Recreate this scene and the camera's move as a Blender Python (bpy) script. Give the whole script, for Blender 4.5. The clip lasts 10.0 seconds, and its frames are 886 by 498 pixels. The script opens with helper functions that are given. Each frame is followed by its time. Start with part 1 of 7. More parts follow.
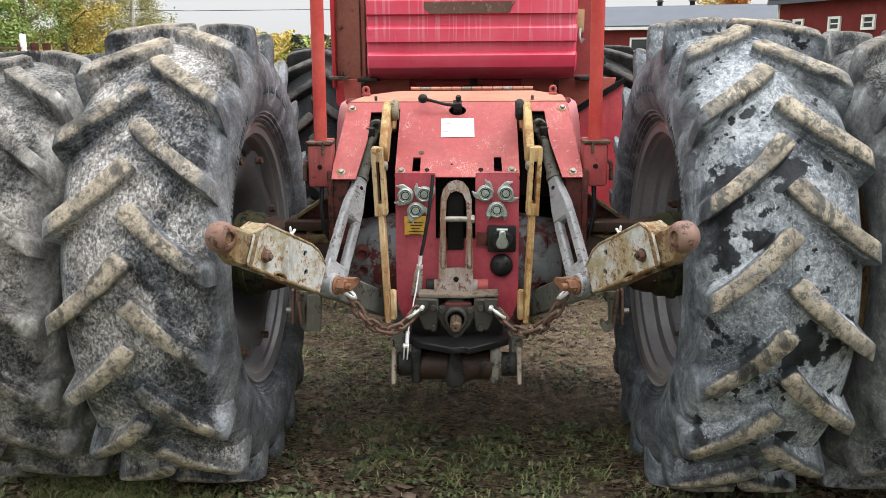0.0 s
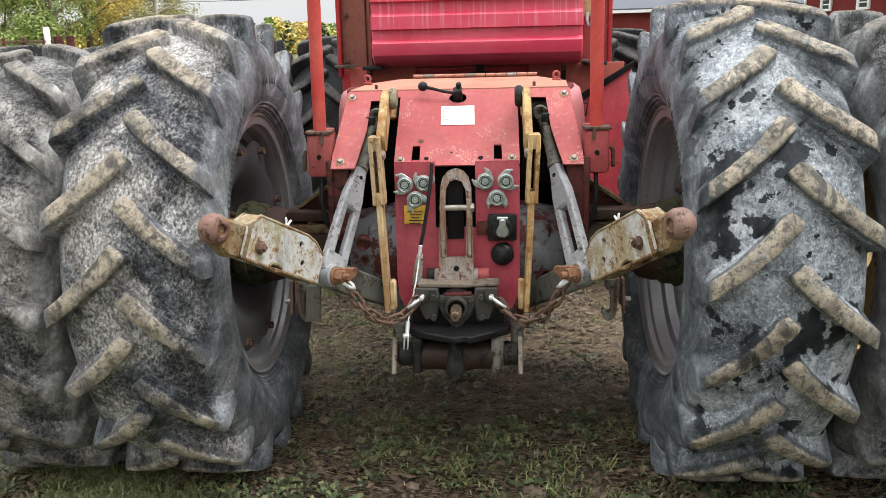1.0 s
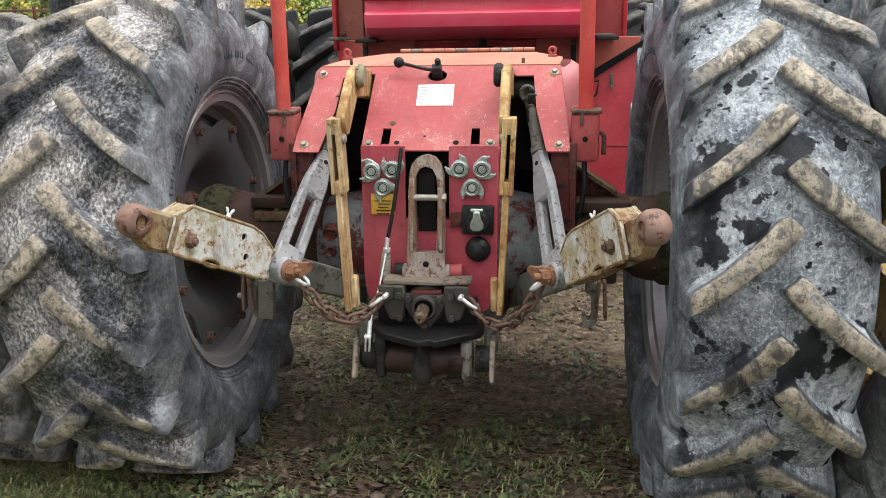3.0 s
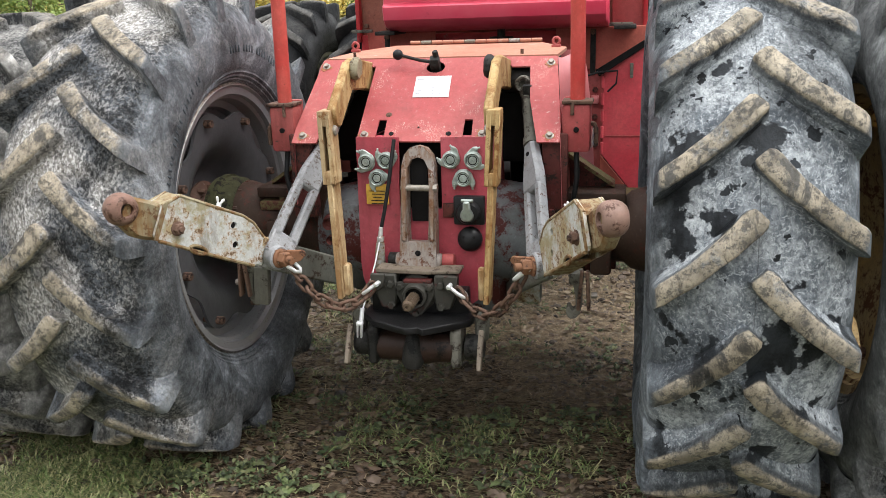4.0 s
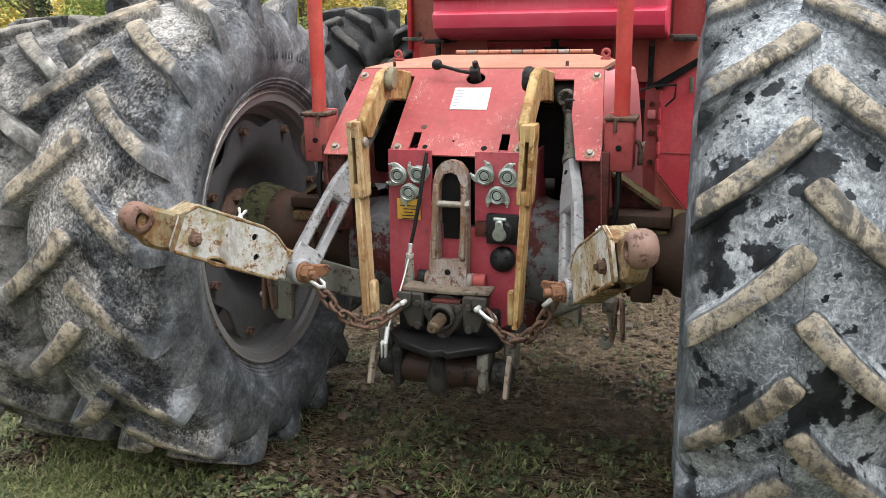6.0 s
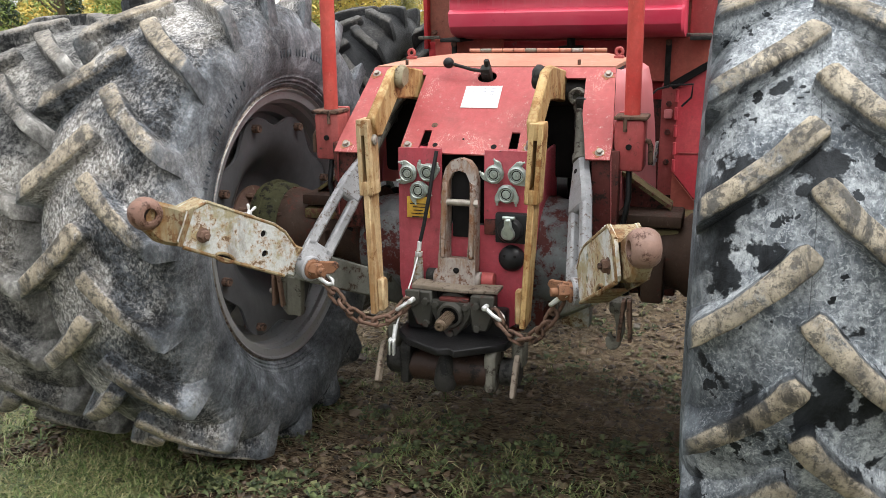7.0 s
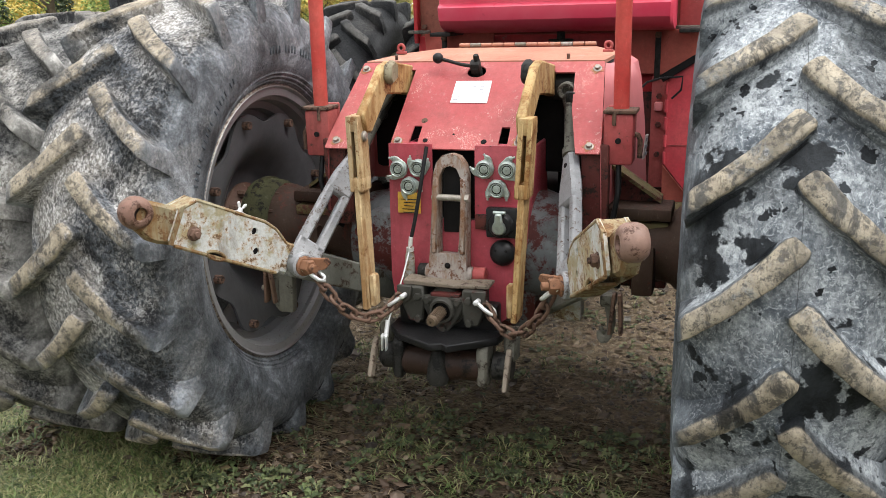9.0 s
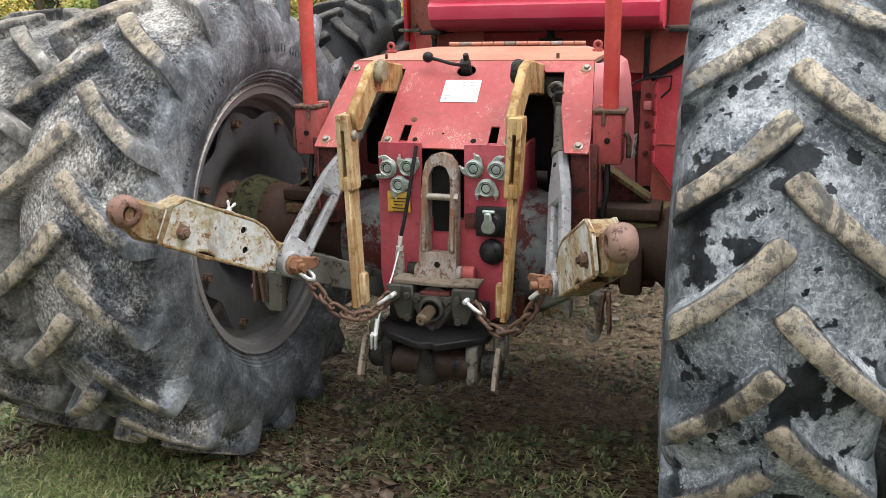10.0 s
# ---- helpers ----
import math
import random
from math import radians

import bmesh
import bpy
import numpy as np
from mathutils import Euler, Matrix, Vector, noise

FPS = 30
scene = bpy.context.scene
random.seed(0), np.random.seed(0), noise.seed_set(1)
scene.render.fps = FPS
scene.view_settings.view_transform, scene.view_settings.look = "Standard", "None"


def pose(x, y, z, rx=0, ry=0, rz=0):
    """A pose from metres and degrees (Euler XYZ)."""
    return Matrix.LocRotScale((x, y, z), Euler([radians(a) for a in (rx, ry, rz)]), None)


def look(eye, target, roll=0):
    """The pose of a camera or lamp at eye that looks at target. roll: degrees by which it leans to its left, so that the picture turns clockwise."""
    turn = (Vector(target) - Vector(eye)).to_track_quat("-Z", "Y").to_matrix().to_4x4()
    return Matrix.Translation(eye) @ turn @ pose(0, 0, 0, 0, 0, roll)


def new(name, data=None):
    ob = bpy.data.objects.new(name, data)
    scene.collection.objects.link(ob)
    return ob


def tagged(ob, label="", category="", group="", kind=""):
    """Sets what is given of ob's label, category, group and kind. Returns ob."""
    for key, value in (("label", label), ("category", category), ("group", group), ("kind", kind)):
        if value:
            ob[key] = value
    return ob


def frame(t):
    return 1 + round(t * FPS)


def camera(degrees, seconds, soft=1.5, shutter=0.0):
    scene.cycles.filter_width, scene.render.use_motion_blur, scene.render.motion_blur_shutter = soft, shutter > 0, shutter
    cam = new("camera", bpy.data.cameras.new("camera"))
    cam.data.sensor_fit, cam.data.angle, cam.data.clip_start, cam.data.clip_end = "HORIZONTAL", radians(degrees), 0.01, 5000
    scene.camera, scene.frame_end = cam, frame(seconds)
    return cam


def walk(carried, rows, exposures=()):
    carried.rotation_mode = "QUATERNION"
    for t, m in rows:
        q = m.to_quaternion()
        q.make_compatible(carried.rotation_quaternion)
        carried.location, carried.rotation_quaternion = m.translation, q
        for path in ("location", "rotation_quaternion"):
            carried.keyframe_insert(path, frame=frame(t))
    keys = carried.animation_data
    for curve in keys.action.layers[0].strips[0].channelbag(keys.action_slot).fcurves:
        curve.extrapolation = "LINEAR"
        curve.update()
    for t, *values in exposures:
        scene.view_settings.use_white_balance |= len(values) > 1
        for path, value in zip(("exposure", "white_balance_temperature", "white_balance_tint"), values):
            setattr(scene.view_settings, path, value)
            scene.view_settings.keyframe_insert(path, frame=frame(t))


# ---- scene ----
cam = camera(56.1, 10.0, soft=0.5)
METRES, EYE, TILT, LEAN, TURN = 1.13, 1.66, -13.0, 0.4, 1.5
ROWS = [
    (0.0, 0.0, 0.0, 0.0, 0.0, 0.0, -0.0),
    (0.5, 0.0349, 0.0064, 0.0036, 0.62, -0.52, 0.32),
    (1.0, 0.0825, 0.0198, 0.007, 1.76, -0.9, 0.58),
    (1.5, 0.123, 0.0584, 0.0136, 2.37, -1.19, 0.64),
    (2.0, 0.177, 0.1487, 0.0358, 3.03, -1.64, 0.29),
    (2.5, 0.2357, 0.2494, 0.06, 4.06, -2.25, -0.51),
    (3.0, 0.3202, 0.2758, 0.0664, 5.4, -2.8, -0.65),
    (4.5, 0.6227, 0.2771, 0.0722, 12.7, -3.73, -1.37),
    (5.0, 0.6217, 0.3542, 0.086, 13.65, -3.63, -2.06),
    (5.5, 0.6261, 0.3941, 0.0977, 14.37, -3.36, -2.37),
    (6.0, 0.6567, 0.406, 0.1053, 15.53, -3.31, -2.76),
    (7.5, 0.7053, 0.421, 0.1011, 17.5, -3.52, -3.21),
    (8.0, 0.7067, 0.4194, 0.1045, 17.36, -3.7, -3.02),
    (8.5, 0.7081, 0.4184, 0.1075, 17.09, -3.79, -2.79),
    (9.0, 0.7096, 0.4163, 0.1107, 16.82, -3.88, -2.6),
    (9.5, 0.7116, 0.4138, 0.1141, 16.38, -3.94, -2.6),
    (10.0, 0.7121, 0.4134, 0.117, 16.15, -4.06, -2.73),
]
walk(cam, [(t, pose(0, 0, EYE, TILT, LEAN, TURN) @ pose(METRES * x, METRES * y, METRES * z, 90 + pitch, roll, yaw)) for t, x, y, z, yaw, pitch, roll in ROWS])

# ---- world and light ----
world = bpy.data.worlds.new("overcast_sky")
scene.world = world
world.use_nodes = True
wn = world.node_tree
wn.nodes.clear()
w_out = wn.nodes.new("ShaderNodeOutputWorld")
w_bg = wn.nodes.new("ShaderNodeBackground")
w_sky = wn.nodes.new("ShaderNodeTexSky")
w_sky.sky_type = "NISHITA"
w_sky.sun_disc = False
w_sky.sun_elevation, w_sky.sun_rotation = radians(59), radians(99)
w_sky.air_density, w_sky.dust_density, w_sky.ozone_density = 1.0, 4.0, 1.0
w_hs = wn.nodes.new("ShaderNodeHueSaturation")
w_hs.inputs["Saturation"].default_value = 0.22
w_co = wn.nodes.new("ShaderNodeTexCoord")
w_sep = wn.nodes.new("ShaderNodeSeparateXYZ")
wn.links.new(w_co.outputs["Generated"], w_sep.inputs[0])
w_cloud = wn.nodes.new("ShaderNodeMixRGB")
w_cloud.use_clamp = False
w_cloud.inputs["Color1"].default_value = (12.0, 12.2, 12.4, 1)
w_cloud.inputs["Color2"].default_value = (60.0, 61.0, 62.4, 1)
w_pow = wn.nodes.new("ShaderNodeMath")
w_pow.operation = "POWER"
w_pow.inputs[1].default_value = 1.7
w_max = wn.nodes.new("ShaderNodeMath")
w_max.operation = "MAXIMUM"
w_max.inputs[1].default_value = 0.0
wn.links.new(w_sep.outputs[2], w_max.inputs[0])
wn.links.new(w_max.outputs[0], w_pow.inputs[0])
wn.links.new(w_pow.outputs[0], w_cloud.inputs["Fac"])
w_mix = wn.nodes.new("ShaderNodeMixRGB")
w_mix.inputs["Fac"].default_value = 0.8
wn.links.new(w_cloud.outputs[0], w_mix.inputs["Color2"])
wn.links.new(w_sky.outputs[0], w_hs.inputs["Color"])
wn.links.new(w_hs.outputs[0], w_mix.inputs["Color1"])
wn.links.new(w_mix.outputs[0], w_bg.inputs[0])
w_bg.inputs[1].default_value = 0.080
wn.links.new(w_bg.outputs[0], w_out.inputs[0])

sun_data = bpy.data.lights.new("sun", "SUN")
sun_data.energy, sun_data.angle, sun_data.color = 2.15, radians(25), (1.0, 0.98, 0.955)
sun = new("sun", sun_data)
sun.matrix_world = look((6.5, 2.0, 11), (0, 3, 0))

# ---- materials ----


def nodes_of(name):
    m = bpy.data.materials.new(name)
    m.use_nodes = True
    return m, m.node_tree, m.node_tree.nodes["Principled BSDF"]


def link(nt, a, b):
    nt.links.new(a, b)


def coords(nt, kind="Object"):
    return nt.nodes.new("ShaderNodeTexCoord").outputs[kind]


def tex_noise(nt, vec, scale, detail=6.0, rough=0.6, stretch=None, swirl=0.0):
    if stretch:
        mp = nt.nodes.new("ShaderNodeMapping")
        mp.inputs["Scale"].default_value = stretch
        link(nt, vec, mp.inputs[0])
        vec = mp.outputs[0]
    n = nt.nodes.new("ShaderNodeTexNoise")
    n.inputs["Scale"].default_value, n.inputs["Detail"].default_value, n.inputs["Roughness"].default_value = scale, detail, rough
    n.inputs["Distortion"].default_value = swirl
    link(nt, vec, n.inputs["Vector"])
    return n.outputs[0]


def ramp(nt, fac, *stops):
    r = nt.nodes.new("ShaderNodeValToRGB")
    e = r.color_ramp.elements
    while len(e) < len(stops):
        e.new(0.5)
    for el, (p, c) in zip(e, stops):
        el.position = p
        el.color = (*c, 1) if isinstance(c, tuple) else (c, c, c, 1)
    link(nt, fac, r.inputs[0])
    return r.outputs[0]


def mix(nt, fac, a, b):
    m = nt.nodes.new("ShaderNodeMixRGB")
    for sock, v in ((m.inputs[0], fac), (m.inputs[1], a), (m.inputs[2], b)):
        if isinstance(v, (int, float)):
            sock.default_value = v if sock == m.inputs[0] else (v, v, v, 1)
        elif isinstance(v, tuple):
            sock.default_value = (*v, 1)
        else:
            link(nt, v, sock)
    return m.outputs[0]


def calc(nt, op, a, b=0.0, clamp=False):
    m = nt.nodes.new("ShaderNodeMath")
    m.operation, m.use_clamp = op, clamp
    for sock, v in ((m.inputs[0], a), (m.inputs[1], b)):
        if isinstance(v, (int, float)):
            sock.default_value = v
        else:
            link(nt, v, sock)
    return m.outputs[0]


def bump(nt, bsdf, height, strength=0.4, dist=0.01):
    b = nt.nodes.new("ShaderNodeBump")
    b.inputs["Strength"].default_value, b.inputs["Distance"].default_value = strength, dist
    link(nt, height, b.inputs["Height"])
    link(nt, b.outputs[0], bsdf.inputs["Normal"])


def painted(name, paint, dull, worn, chips=0.56, rough=0.45, stain=0.5, chip_scale=26, metal=0.0, gloss=0.2, scratch=0.0, bleed=None):
    """Old paint: colour varied at two scales, chips down to worn."""
    m, nt, b = nodes_of(name)
    v = coords(nt)
    big = tex_noise(nt, v, 3.5, 5, 0.6)
    c = mix(nt, ramp(nt, big, (0.35, 0.0), (0.68, 1.0)), paint, dull)
    streak = tex_noise(nt, v, 9, 5, 0.65, (1.0, 1.0, 0.15))
    c = mix(nt, ramp(nt, streak, (0.52, 0.0), (0.75, stain)), c, tuple(x * 0.45 for x in dull))
    grime = tex_noise(nt, v, 48, 10, 0.82)
    c = mix(nt, ramp(nt, grime, (0.42, 0.0), (0.62, 0.38)), c, tuple(x * 0.4 for x in dull))
    pale = tex_noise(nt, v, 75, 8, 0.8, (1.0, 1.0, 0.5))
    c = mix(nt, ramp(nt, pale, (0.58, 0.0), (0.66, 0.35)), c, tuple(min(0.9, x * 1.25 + 0.06) for x in dull))
    ch = calc(nt, "ADD", calc(nt, "MULTIPLY", tex_noise(nt, v, chip_scale, 10, 0.78), 0.75), calc(nt, "MULTIPLY", tex_noise(nt, v, 5.5, 4, 0.6), 0.25))
    c = mix(nt, ramp(nt, ch, (chips - 0.05, 0.0), (chips - 0.01, 0.4)), c, tuple(x * 0.5 + y * 0.2 for x, y in zip(worn, dull)))
    chip = ramp(nt, ch, (chips - 0.012, 0.0), (chips + 0.012, 1.0))
    c = mix(nt, chip, c, mix(nt, grime, worn, tuple(x * 0.5 for x in worn)))
    if bleed:
        run = calc(nt, "ADD", calc(nt, "MULTIPLY", tex_noise(nt, v, 34, 7, 0.7, (1.0, 1.0, 0.10)), 0.6), calc(nt, "MULTIPLY", tex_noise(nt, v, 9, 6, 0.7), 0.4))
        c = mix(nt, ramp(nt, run, (0.47, 0.0), (0.53, 0.55), (0.61, 0.9)), c, mix(nt, grime, bleed, tuple(x * 0.45 for x in bleed)))
    if scratch:
        sc = tex_noise(nt, v, 22, 5, 0.6, (3.0, 0.5, 0.5), 2.5)
        thin = calc(nt, "LESS_THAN", calc(nt, "ABSOLUTE", calc(nt, "SUBTRACT", sc, 0.5)), 0.006)
        spot = ramp(nt, tex_noise(nt, v, 7, 4, 0.6), (0.56, 0.0), (0.62, scratch))
        c = mix(nt, calc(nt, "MULTIPLY", thin, spot), c, worn)
    link(nt, c, b.inputs["Base Color"])
    fine = tex_noise(nt, v, 160, 4, 0.7)
    link(nt, ramp(nt, fine, (0.3, rough - 0.1), (0.7, rough + 0.2)), b.inputs["Roughness"])
    b.inputs["Metallic"].default_value, b.inputs["Specular IOR Level"].default_value = metal, gloss
    bump(nt, b, mix(nt, chip, fine, 0.0), 0.25, 0.003)
    return m


def plain(name, col, rough=0.6, metal=0.0, var=0.35, scale=20, bump_s=0.3):
    m, nt, b = nodes_of(name)
    v = coords(nt)
    n1 = tex_noise(nt, v, scale, 7, 0.65)
    n2 = tex_noise(nt, v, scale * 7, 5, 0.7)
    dark = tuple(x * (1 - var) for x in col)
    lite = tuple(min(1, x * (1 + var * 0.7)) for x in col)
    c = mix(nt, ramp(nt, n1, (0.3, 0.0), (0.7, 1.0)), dark, lite)
    c = mix(nt, ramp(nt, n2, (0.45, 0.0), (0.75, 0.4)), c, dark)
    link(nt, c, b.inputs["Base Color"])
    b.inputs["Roughness"].default_value, b.inputs["Metallic"].default_value, b.inputs["Specular IOR Level"].default_value = rough, metal, 0.4 if rough < 0.32 else 0.16
    bump(nt, b, n2, bump_s, 0.003)
    return m


def tyre_rubber(name, dust, pale, dirt_top, seed, peel=False, k=1.0, soil_f=0.9, bare=0.40, cover=0.5, film=0.5, spin=0.0):
    """Weathered rubber: black, a bluish film, chalky scuffs or a peeling coat, lug tops rubbed tan. k: the tyre's size."""
    m, nt, b = nodes_of(name)
    v = coords(nt)
    mp = nt.nodes.new("ShaderNodeMapping")
    mp.inputs["Location"].default_value = (seed, seed * 1.7, -seed)
    mp.inputs["Rotation"].default_value = (radians(spin), 0.0, 0.0)
    link(nt, v, mp.inputs[0])
    w = mp.outputs[0]
    zone = tex_noise(nt, w, 4.2, 6, 0.62, None, 0.6)
    mid = tex_noise(nt, w, 11.0, 9, 0.7)
    smear = tex_noise(nt, w, 8.0, 10, 0.72, (1.3, 0.8, 0.8), 1.4 if peel else 0.45)
    fine = tex_noise(nt, w, 110.0, 8, 0.75)
    speck = tex_noise(nt, w, 105.0, 9, 0.76, (1.0, 0.62, 0.62), 0.3)
    rubber = mix(nt, mid, (0.004, 0.0045, 0.005), (0.015, 0.0165, 0.019))
    # thin dust film over the rubber
    fm = calc(nt, "ADD", calc(nt, "MULTIPLY", smear, 0.6), calc(nt, "MULTIPLY", mid, 0.4))
    c = mix(nt, ramp(nt, fm, (0.44, 0.0), (0.60, film)), rubber, dust)
    if peel:
        tone = calc(nt, "ADD", calc(nt, "MULTIPLY", tex_noise(nt, w, 2.0, 5, 0.6, None, 0.5), 0.5), calc(nt, "MULTIPLY", smear, 0.5))
        coat = mix(nt, ramp(nt, tone, (0.42, 0.0), (0.50, 0.4), (0.60, 1.0)), dust, pale)
        coat = mix(nt, ramp(nt, speck, (0.50, 0.0), (0.60, 0.7)), coat, tuple(x * 0.7 for x in dust))
        coat = mix(nt, ramp(nt, speck, (0.36, 0.75), (0.45, 0.0)), coat, tuple(min(1, x * 1.2) for x in pale))
        mot = tex_noise(nt, w, 28.0, 9, 0.8)
        coat = mix(nt, ramp(nt, mot, (0.52, 0.0), (0.59, 0.65)), coat, tuple(x * 0.55 for x in dust))
        coat = mix(nt, ramp(nt, tex_noise(nt, w, 60.0, 8, 0.76, None, 1.4), (0.53, 0.0), (0.60, 0.6)), coat, tuple(min(1, x * 1.35) for x in pale))
        f1 = calc(nt, "ADD", calc(nt, "MULTIPLY", tex_noise(nt, w, 2.4, 3, 0.5), 0.5), calc(nt, "MULTIPLY", tex_noise(nt, w, 8.0, 6, 0.55), 0.5))
        f2 = tex_noise(nt, w, 17.0, 4, 0.55)
        e1 = ramp(nt, f1, (cover - 0.006, 0.0), (cover + 0.006, 1.0))
        e2 = ramp(nt, f2, (0.355, 0.0), (0.365, 1.0))
        edge = calc(nt, "MULTIPLY", e1, e2)
        thin = ramp(nt, zone, (0.36, 0.35), (0.50, 1.0))
        edge = calc(nt, "MULTIPLY", edge, thin)
        # the lugs' flanks have lost most of the coat; their shade is painted in too
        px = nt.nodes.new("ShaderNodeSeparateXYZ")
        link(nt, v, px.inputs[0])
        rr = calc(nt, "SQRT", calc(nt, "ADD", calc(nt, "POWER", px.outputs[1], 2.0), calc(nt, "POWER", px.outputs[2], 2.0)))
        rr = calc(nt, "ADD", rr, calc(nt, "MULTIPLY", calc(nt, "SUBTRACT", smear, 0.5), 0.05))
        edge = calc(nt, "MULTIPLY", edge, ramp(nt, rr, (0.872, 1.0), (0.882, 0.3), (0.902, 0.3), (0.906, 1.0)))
    else:
        # squiggly chalk scratches, dense where the zone is worn, over warm dust; black scratches elsewhere
        c = mix(nt, ramp(nt, zone, (0.47, 0.0), (0.61, 0.5)), c, tuple(x * y for x, y in zip(pale, (0.62, 0.58, 0.52))))
        coat = mix(nt, ramp(nt, fine, (0.36, 0.0), (0.62, 1.0)), tuple(x * 0.6 for x in pale), pale)
        scr = tex_noise(nt, w, 115.0, 8, 0.70, (1.0, 0.7, 0.7), 0.5)
        scr2 = tex_noise(nt, w, 90.0, 8, 0.72, (0.7, 1.0, 0.8), 0.5)
        wz = calc(nt, "ADD", calc(nt, "MULTIPLY", zone, 0.45), calc(nt, "ADD", calc(nt, "MULTIPLY", mid, 0.35), calc(nt, "MULTIPLY", speck, 0.20)))
        wz = ramp(nt, wz, (cover - 0.08, 0.05), (cover, 0.44), (cover + 0.06, 1.0))
        edge = calc(nt, "MULTIPLY", ramp(nt, scr, (0.46, 0.04), (0.51, 0.36), (0.56, 1.0)), wz)
        pit = calc(nt, "MULTIPLY", ramp(nt, scr2, (0.49, 0.0), (0.53, 0.95)), calc(nt, "SUBTRACT", 1.0, calc(nt, "MULTIPLY", wz, 0.5)))
        c = mix(nt, pit, c, (0.008, 0.0085, 0.0095))
        # the lugs' flanks stay smooth, keep little chalk, and carry painted shade
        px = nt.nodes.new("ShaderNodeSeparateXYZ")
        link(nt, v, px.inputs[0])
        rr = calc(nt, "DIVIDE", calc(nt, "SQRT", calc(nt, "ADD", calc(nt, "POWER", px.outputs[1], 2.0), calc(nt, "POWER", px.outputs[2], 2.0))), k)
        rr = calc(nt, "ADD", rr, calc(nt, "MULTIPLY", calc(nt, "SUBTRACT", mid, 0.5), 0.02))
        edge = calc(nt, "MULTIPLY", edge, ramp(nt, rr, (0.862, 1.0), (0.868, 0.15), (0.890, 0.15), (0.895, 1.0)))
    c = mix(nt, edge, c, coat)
    sep = nt.nodes.new("ShaderNodeSeparateXYZ")
    link(nt, v, sep.inputs[0])
    r = calc(nt, "SQRT", calc(nt, "ADD", calc(nt, "POWER", sep.outputs[1], 2.0), calc(nt, "POWER", sep.outputs[2], 2.0)))
    r = calc(nt, "DIVIDE", r, k)
    # lower sidewall: darker, cleaner rubber with streaks
    side = ramp(nt, calc(nt, "ADD", r, calc(nt, "MULTIPLY", calc(nt, "SUBTRACT", mid, 0.5), 0.20)), (0.66, 1.0), (0.80, 0.0))
    soft = calc(nt, "ADD", calc(nt, "MULTIPLY", smear, 0.75), calc(nt, "MULTIPLY", speck, 0.25))
    shoulder = ramp(nt, calc(nt, "ADD", calc(nt, "DIVIDE", calc(nt, "ABSOLUTE", sep.outputs[0]), k), calc(nt, "MULTIPLY", calc(nt, "SUBTRACT", mid, 0.5), 0.16)), (0.205, 0.0), (0.245, 0.85))
    wall = ramp(nt, soft, (0.38, 0.0), (0.47, 0.22), (0.54, 0.45), (0.60, 1.0))
    wall = mix(nt, wall, tuple(x * 0.28 for x in dust), tuple(min(1.0, x * y) for x, y in zip(dust, (2.35, 2.3, 2.2))))
    c = mix(nt, calc(nt, "MULTIPLY", calc(nt, "MAXIMUM", side, shoulder), 0.9), c, wall)
    # lug tops
    top = ramp(nt, calc(nt, "ADD", r, calc(nt, "MULTIPLY", calc(nt, "SUBTRACT", mid, 0.5), 0.03)), (0.8935, 0.0), (0.9005, 1.0))
    soil = mix(nt, ramp(nt, mid, (0.40, 0.0), (0.60, 1.0)), tuple(x * 0.45 for x in dirt_top), dirt_top)
    soil = mix(nt, ramp(nt, smear, (0.53, 0.0), (0.61, 0.85)), soil, (0.035, 0.033, 0.030))
    soil = mix(nt, ramp(nt, speck, (0.52, 0.0), (0.62, 0.6)), soil, (0.07, 0.062, 0.052))
    soil = mix(nt, ramp(nt, tex_noise(nt, w, 30.0, 9, 0.8), (0.512, 0.0), (0.575, 0.8)), soil, (0.05, 0.046, 0.041))
    rub = calc(nt, "ADD", calc(nt, "MULTIPLY", zone, 0.5), calc(nt, "MULTIPLY", smear, 0.5))
    top = calc(nt, "MULTIPLY", top, ramp(nt, rub, (bare, 0.1), (bare + 0.07, 1.0)))
    c = mix(nt, calc(nt, "MULTIPLY", top, soil_f), c, soil)
    # mould seam round the middle
    seam = calc(nt, "LESS_THAN", calc(nt, "ABSOLUTE", calc(nt, "ADD", sep.outputs[0], calc(nt, "MULTIPLY", calc(nt, "SUBTRACT", zone, 0.5), 0.004))), 0.0011)
    seam = calc(nt, "MULTIPLY", seam, calc(nt, "LESS_THAN", r, 0.866))
    c = mix(nt, calc(nt, "MULTIPLY", seam, 0.5), c, (0.03, 0.03, 0.032))
    link(nt, c, b.inputs["Base Color"])
    link(nt, mix(nt, edge, (0.50, 0.50, 0.50), (0.85, 0.85, 0.85)), b.inputs["Roughness"])
    b.inputs["Specular IOR Level"].default_value = 0.16
    h = calc(nt, "ADD", calc(nt, "MULTIPLY", mid, 0.6), calc(nt, "ADD", calc(nt, "MULTIPLY", speck, 0.5 if peel else 0.9), calc(nt, "MULTIPLY", fine, 0.25 if peel else 0.5)))
    bump(nt, b, h, 0.55 if peel else 0.8, 0.010)
    return m


